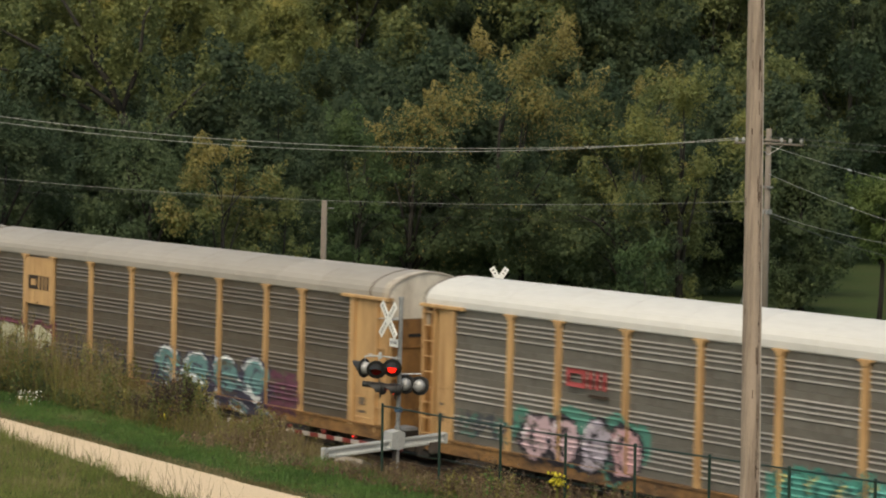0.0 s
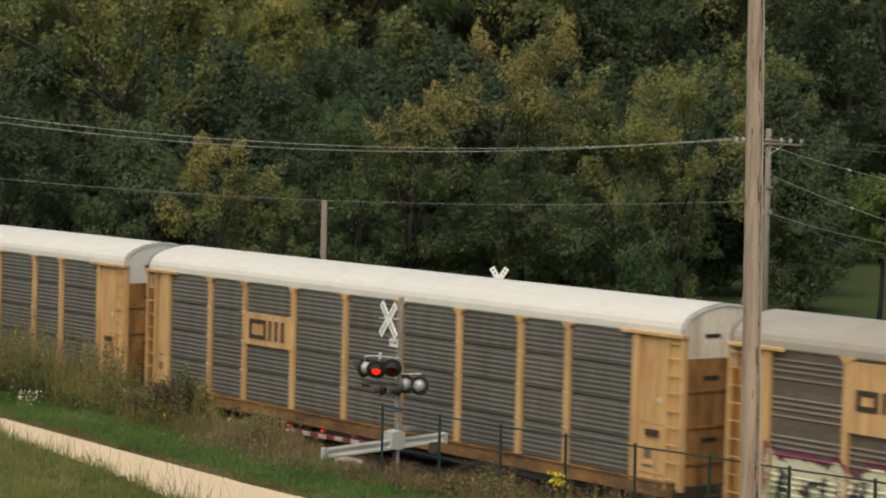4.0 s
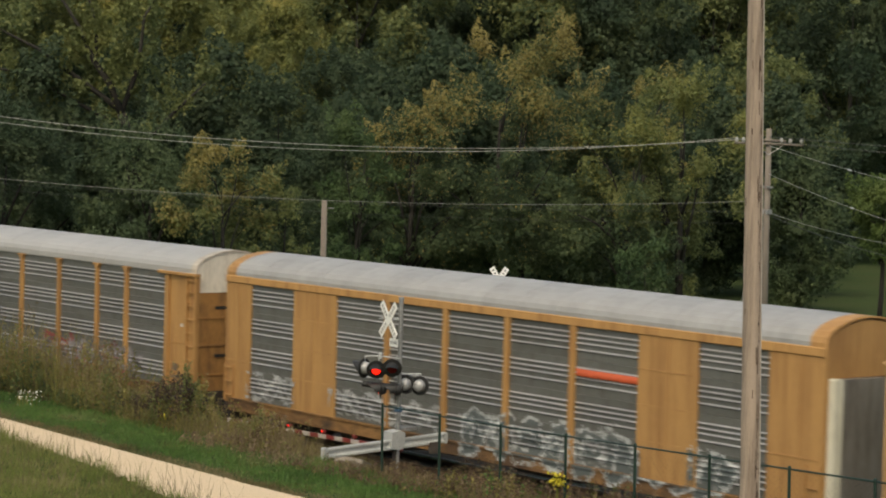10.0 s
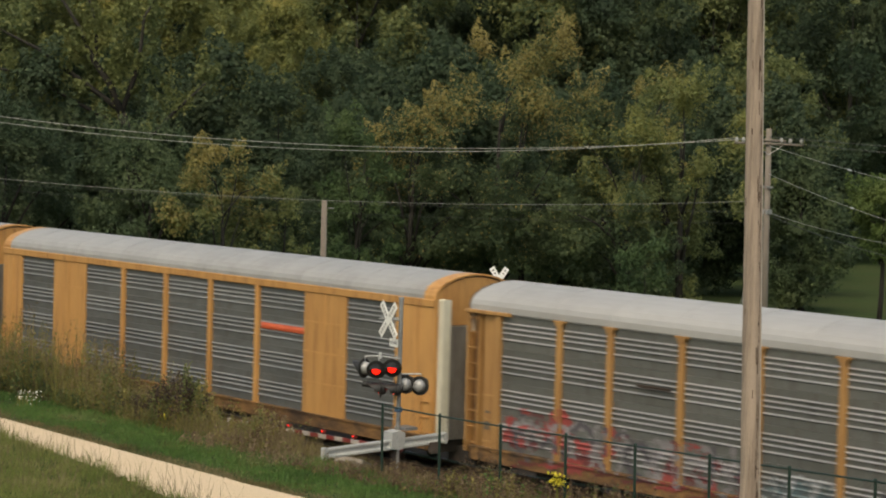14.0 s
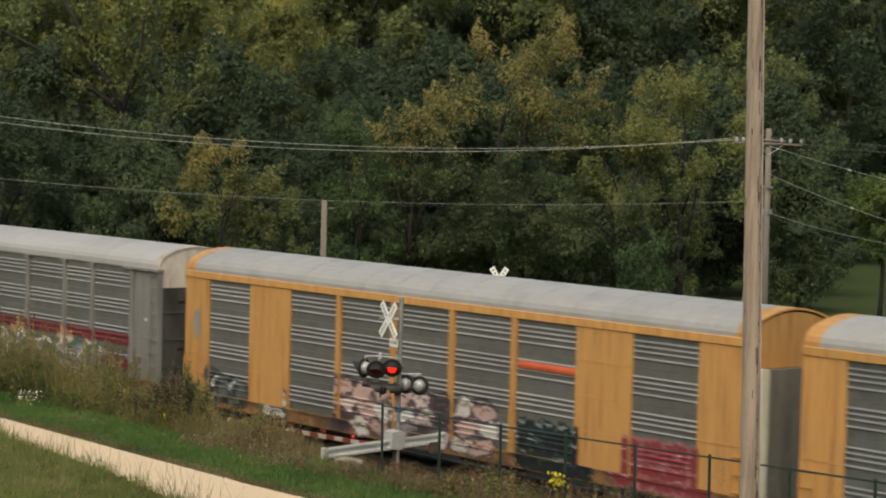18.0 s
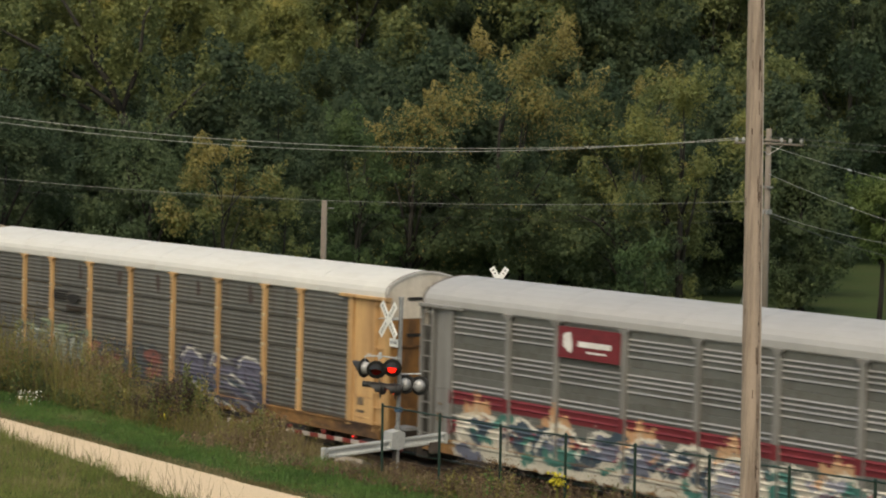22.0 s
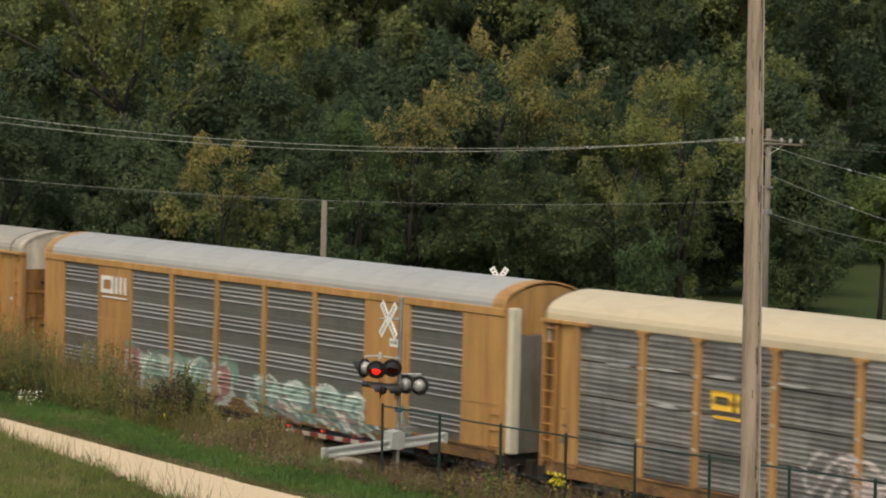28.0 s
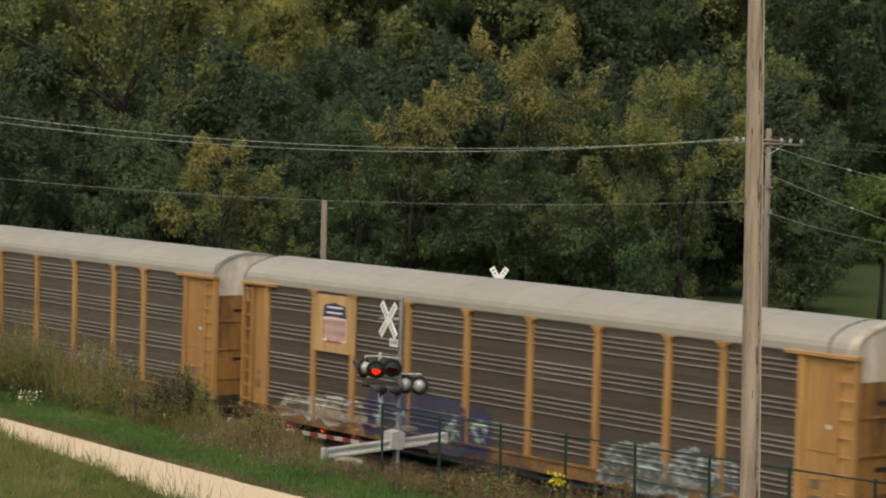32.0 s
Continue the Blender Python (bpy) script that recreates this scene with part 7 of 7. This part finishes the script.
def build_rubble():
    """Gravelly bare soil and broken slabs round the foot of the signal."""
    rng = np.random.RandomState(41)
    n = 4200
    x, y = rng.normal(-53.0, 1.7, n), rng.uniform(-7.3, -3.7, n)
    heap = lambda a, b_: 0.42 * math.exp(-((a + 54.3) / 1.2) ** 2 - ((b_ + 6.0) / 0.6) ** 2)
    x[: n // 2], y[: n // 2] = rng.normal(-54.3, 0.8, n // 2), rng.normal(-6.0, 0.4, n // 2)
    z = np.array([ground_z(a, b_) + heap(a, b_) * rng.uniform(0.6, 1.0) for a, b_ in zip(x, y)])
    r = rng.uniform(0.03, 0.085, n) * rng.uniform(0.6, 1.5, n)
    dirs = rng.normal(size=(n, 4, 3)) * np.array([1, 1, 0.7])
    dirs /= np.linalg.norm(dirs, axis=2)[:, :, None]
    p = np.stack([x, y, z + 0.015], 1)[:, None] + dirs * r[:, None, None]
    v = np.concatenate([p[:, [0, 1, 2]], p[:, [0, 3, 1]], p[:, [0, 2, 3]], p[:, [1, 3, 2]]]).reshape(-1, 3)
    dirt = mat("gravelly_soil", (0.21, 0.165, 0.125), 0.95, 0, (0.11, 0.085, 0.062), 0.8, 3.0, (1, 1, 1), 24, 0.6, spec=0.05)
    tagged(new("gravel", quads_mesh("gravel", v, 3, [dirt])), "brownish gravel on bare soil round the signal's foot", "gravel", kind="stuff")
    slabm = mat("weathered_slab", (0.30, 0.265, 0.22), 0.9, 0, (0.17, 0.145, 0.115), 0.6, 3.0, (1, 1, 1), 20, 0.4)
    for x, y, a, w, d in ((-54.2, -6.1, 20, 0.55, 0.24), (-53.6, -6.2, -15, 0.42, 0.22), (-54.8, -5.9, 8, 0.5, 0.24), (-55.1, -6.2, -10, 0.4, 0.2), (-52.6, -5.6, 30, 0.45, 0.26)):
        b = MB().prism([(-d, -0.1), (d, -0.1), (d * 0.94, 0.09), (-d * 0.9, 0.11)], -w, w)
        thing("concrete_slab", "broken weathered concrete slab lying in the gravel", "concrete slab", "broken slabs", pose(x, y, ground_z(x, y) + 0.85 * heap(x, y), -18, 4, a), b.mesh("concrete_slab", slabm))


def trodden(x, y):
    """The strip of bare ground that runs from the path to the signal's foot."""
    return -56.2 < x + 1.26 * (y + 6.0) < -52.4


def build_weeds():
    tall = lambda x, y: np.interp(x, [-84, -74, -66, -61, -58, -54, -50], [2.9, 2.55, 1.9, 1.4, 1.0, 0.6, 0.5])
    weed_patch("tall_weeds", "tall brown and olive weeds on the bank before the track", 2000, (-90, -58), (-7.9, -4.2), tall, [3, 3, 1, 8], 1, 20, 12, 0.075, 0.10, (1, 1, 8, 3, 1))
    weed_patch("tall_weeds", "dark seed-headed dock weeds on the bank", 230, (-63.8, -59.8), (-8.0, -6.6), lambda x, y: 1.3, [4], 2, 14, 34, 0.07, 0.10, (4, 8, 1, 9))
    weed_patch("low_weeds", "low withered reddish-brown weeds round the fence and signal", 3600, (-58.5, -24), (-9.4, -3.6), lambda x, y: 0.2 if trodden(x, y) else 0.55 if y < -6.6 else 0.95 if x > -52.5 else 0.6, [9, 3, 9, 9], 3, 12, 8, 0.055, 0.07, (9, 9, 3, 9, 1))
    weed_patch("leafy_weeds", "pale grey-brown leafy weeds beside the gate", 260, (-60.5, -55.6), (-7.4, -5.4), lambda x, y: 0.9, [3, 3, 9], 4, 22, 14, 0.065, 0.09, (3, 1, 3, 8))
    weed_patch("goldenrod", "yellow-flowered goldenrod stems on the bank", 8, (-61.5, -60.2), (-8.3, -7.6), lambda x, y: 0.7, [5], 5, 18, 5, 0.07)
    weed_patch("goldenrod", "yellowing goldenrod stems by the fence", 60, (-46.6, -41.6), (-9.0, -7.8), lambda x, y: 0.75, [1, 1, 8], 6, 26, 4, 0.07)
    weed_patch("leafy_weeds", "tall leafy yellow-green weeds standing before the train", 26, (-60.6, -59.4), (-7.8, -7.0), lambda x, y: 1.75, [8, 8, 1], 12, 70, 12, 0.09, 0.13, (8, 8, 1))
    weed_patch("leafy_weeds", "leafy yellow-green weeds on the bank by the gate", 34, (-58.2, -56.4), (-7.9, -6.9), lambda x, y: 1.1, [8, 1, 1], 14, 50, 8, 0.075, 0.12, (8, 1, 8))
    weed_patch("leafy_weeds", "dull brownish green weeds round the signal and the fence", 360, (-57, -36), (-9.0, -3.6), lambda x, y: 0.0 if trodden(x, y) else 0.32 + 0.25 + 0.3 * math.sin(1.9 * x) * math.sin(2.3 * y), [9, 3, 3], 15, 26, 8, 0.06, 0.10, (9, 3, 8, 1))
    weed_patch("leafy_weeds", "bushy olive green weeds on the bank", 1000, (-82, -61), (-8.0, -5.0), lambda x, y: 1.15 + 0.35 * math.sin(0.8 * x + 0.6 * y), [1, 8, 3], 13, 60, 10, 0.08, 0.15, (7, 8, 8, 1))
    weed_patch("trackside_weeds", "withered brown weeds along the edge of the ballast", 1900, (-50.8, -28), (-6.2, -3.2), lambda x, y: 0.85 + 0.25 * math.sin(1.7 * x), [9, 9, 3, 8], 17, 16, 10, 0.06, 0.09, (9, 9, 8, 1))
    # bright yellow bloom by the fence
    rng = np.random.RandomState(8)
    c = np.array([-43.2, -8.0, ground_z(-43.2, -8.0) + 0.83])
    V = leaf_faces(c + rng.normal(size=(110, 3)) * np.array([0.09, 0.09, 0.08]), 0.085, rng).reshape(-1, 4, 3)
    M = [1] * len(V)
    for i in range(9):
        a = rng.uniform(0, 6.28)
        s = np.array([math.cos(a), math.sin(a), 0]) * 0.01
        g = np.array([c[0] + rng.uniform(-0.08, 0.08), c[1] + rng.uniform(-0.08, 0.08), ground_z(-43.2, -8.0)])
        V = np.concatenate([V, np.array([[g - s, g + s, c + s, c - s]])])
        M.append(0)
    tagged(new("flowering_plant", quads_mesh("flowering_plant", V.reshape(-1, 3), 4, [WEEDG, FLOWY], M)), "bright yellow flowering plant by the green fence", "plant")
    c = np.array([-66.9, -9.35, ground_z(-67, -9.3) + 0.42])
    V = leaf_faces(c + rng.normal(size=(60, 3)) * np.array([0.25, 0.2, 0.10]), 0.07, rng).reshape(-1, 4, 3)
    M = [1] * len(V)
    for i in range(16):
        g = np.array([c[0] + rng.uniform(-0.35, 0.35), c[1] + rng.uniform(-0.25, 0.25), c[2] - 0.44])
        s = np.array([0.008, 0.004, 0])
        e = g + np.array([rng.uniform(-0.08, 0.08), 0, rng.uniform(0.35, 0.55)])
        V = np.concatenate([V, np.array([[g - s, g + s, e + s, e - s]])])
        M.append(0)
    tagged(new("flowering_plant", quads_mesh("flowering_plant", V.reshape(-1, 3), 4, [WEEDG, FLOWW], M)), "small white wildflowers in the grass", "plant")


build_trees()
build_grass()
build_rubble()
build_weeds()


# ---------------------------------------------------------------- how the train and the lamps move
def along(t):
    u = (t - 16) / 16
    return 167.278 * u + 0.62842 * u ** 2 + 0.05231 * u ** 3 + 0.01646 * u ** 4


def motions():
    for car, k, shift, _ in CARS:
        x = 109.824 - 28.6982 * k + shift
        walk(car, [(t, pose(x + along(t), 0, 0)) for t in range(0, 33, 4)])
    # rolling wheels: one turn per 2.67 m
    steps = int(32 / 0.05)
    for q, sets in WHEELSETS.items():
        rows = []
        for i in range(steps + 1):
            t = 32 * i / steps
            rows.append((t, Matrix.Translation((q * 0.89, 0, 0.425)) @ Matrix.Rotation((along(t) - along(0)) / 0.425, 4, "Y")))
        walk(sets[0], rows)
        ad = sets[0].animation_data
        for w in sets[1:]:
            w.rotation_mode = "QUATERNION"
            w.animation_data_create()
            w.animation_data.action = ad.action
            w.animation_data.action_slot = ad.action_slot
    # the lamps flash in turn: each glowing disc comes forward to its lens while it is lit
    P, H, S = 1.046, 0.523, 0.40
    lit = {"first": [], "second": []}
    n = -1
    while S + P * n < 33:
        lit["first"].append((S + P * n, S + P * n + H))
        lit["second"].append((S + P * n + H, S + P * (n + 1)))
        n += 1
    def rows_for(ph, place, back):
        on, off = Matrix.Translation(place), Matrix.Translation((place[0], place[1] + back, place[2]))
        state = lambda t: any(a <= t < b_ for a, b_ in lit[ph])
        rows = [(0.0, on if state(0.0) else off)]
        for a, b_ in lit[ph]:
            for t, before, after in ((a, off, on), (b_, on, off)):
                if 0.25 < t < 31.75:
                    o = -0.022 if after is on else 0.027
                    rows += [(t + o - 0.034, before), (t + o + 0.034, after)]
        return rows + [(32.0, on if state(31.99) else off)]
    for ph in FLASH:
        for g in FLASH[ph]:
            walk(g, rows_for(ph, (0, -0.034, 0), 0.11))
    for g, ph in ARMLIT:
        walk(g, rows_for(ph, (0, -0.062, 0.165), 0.06))


motions()
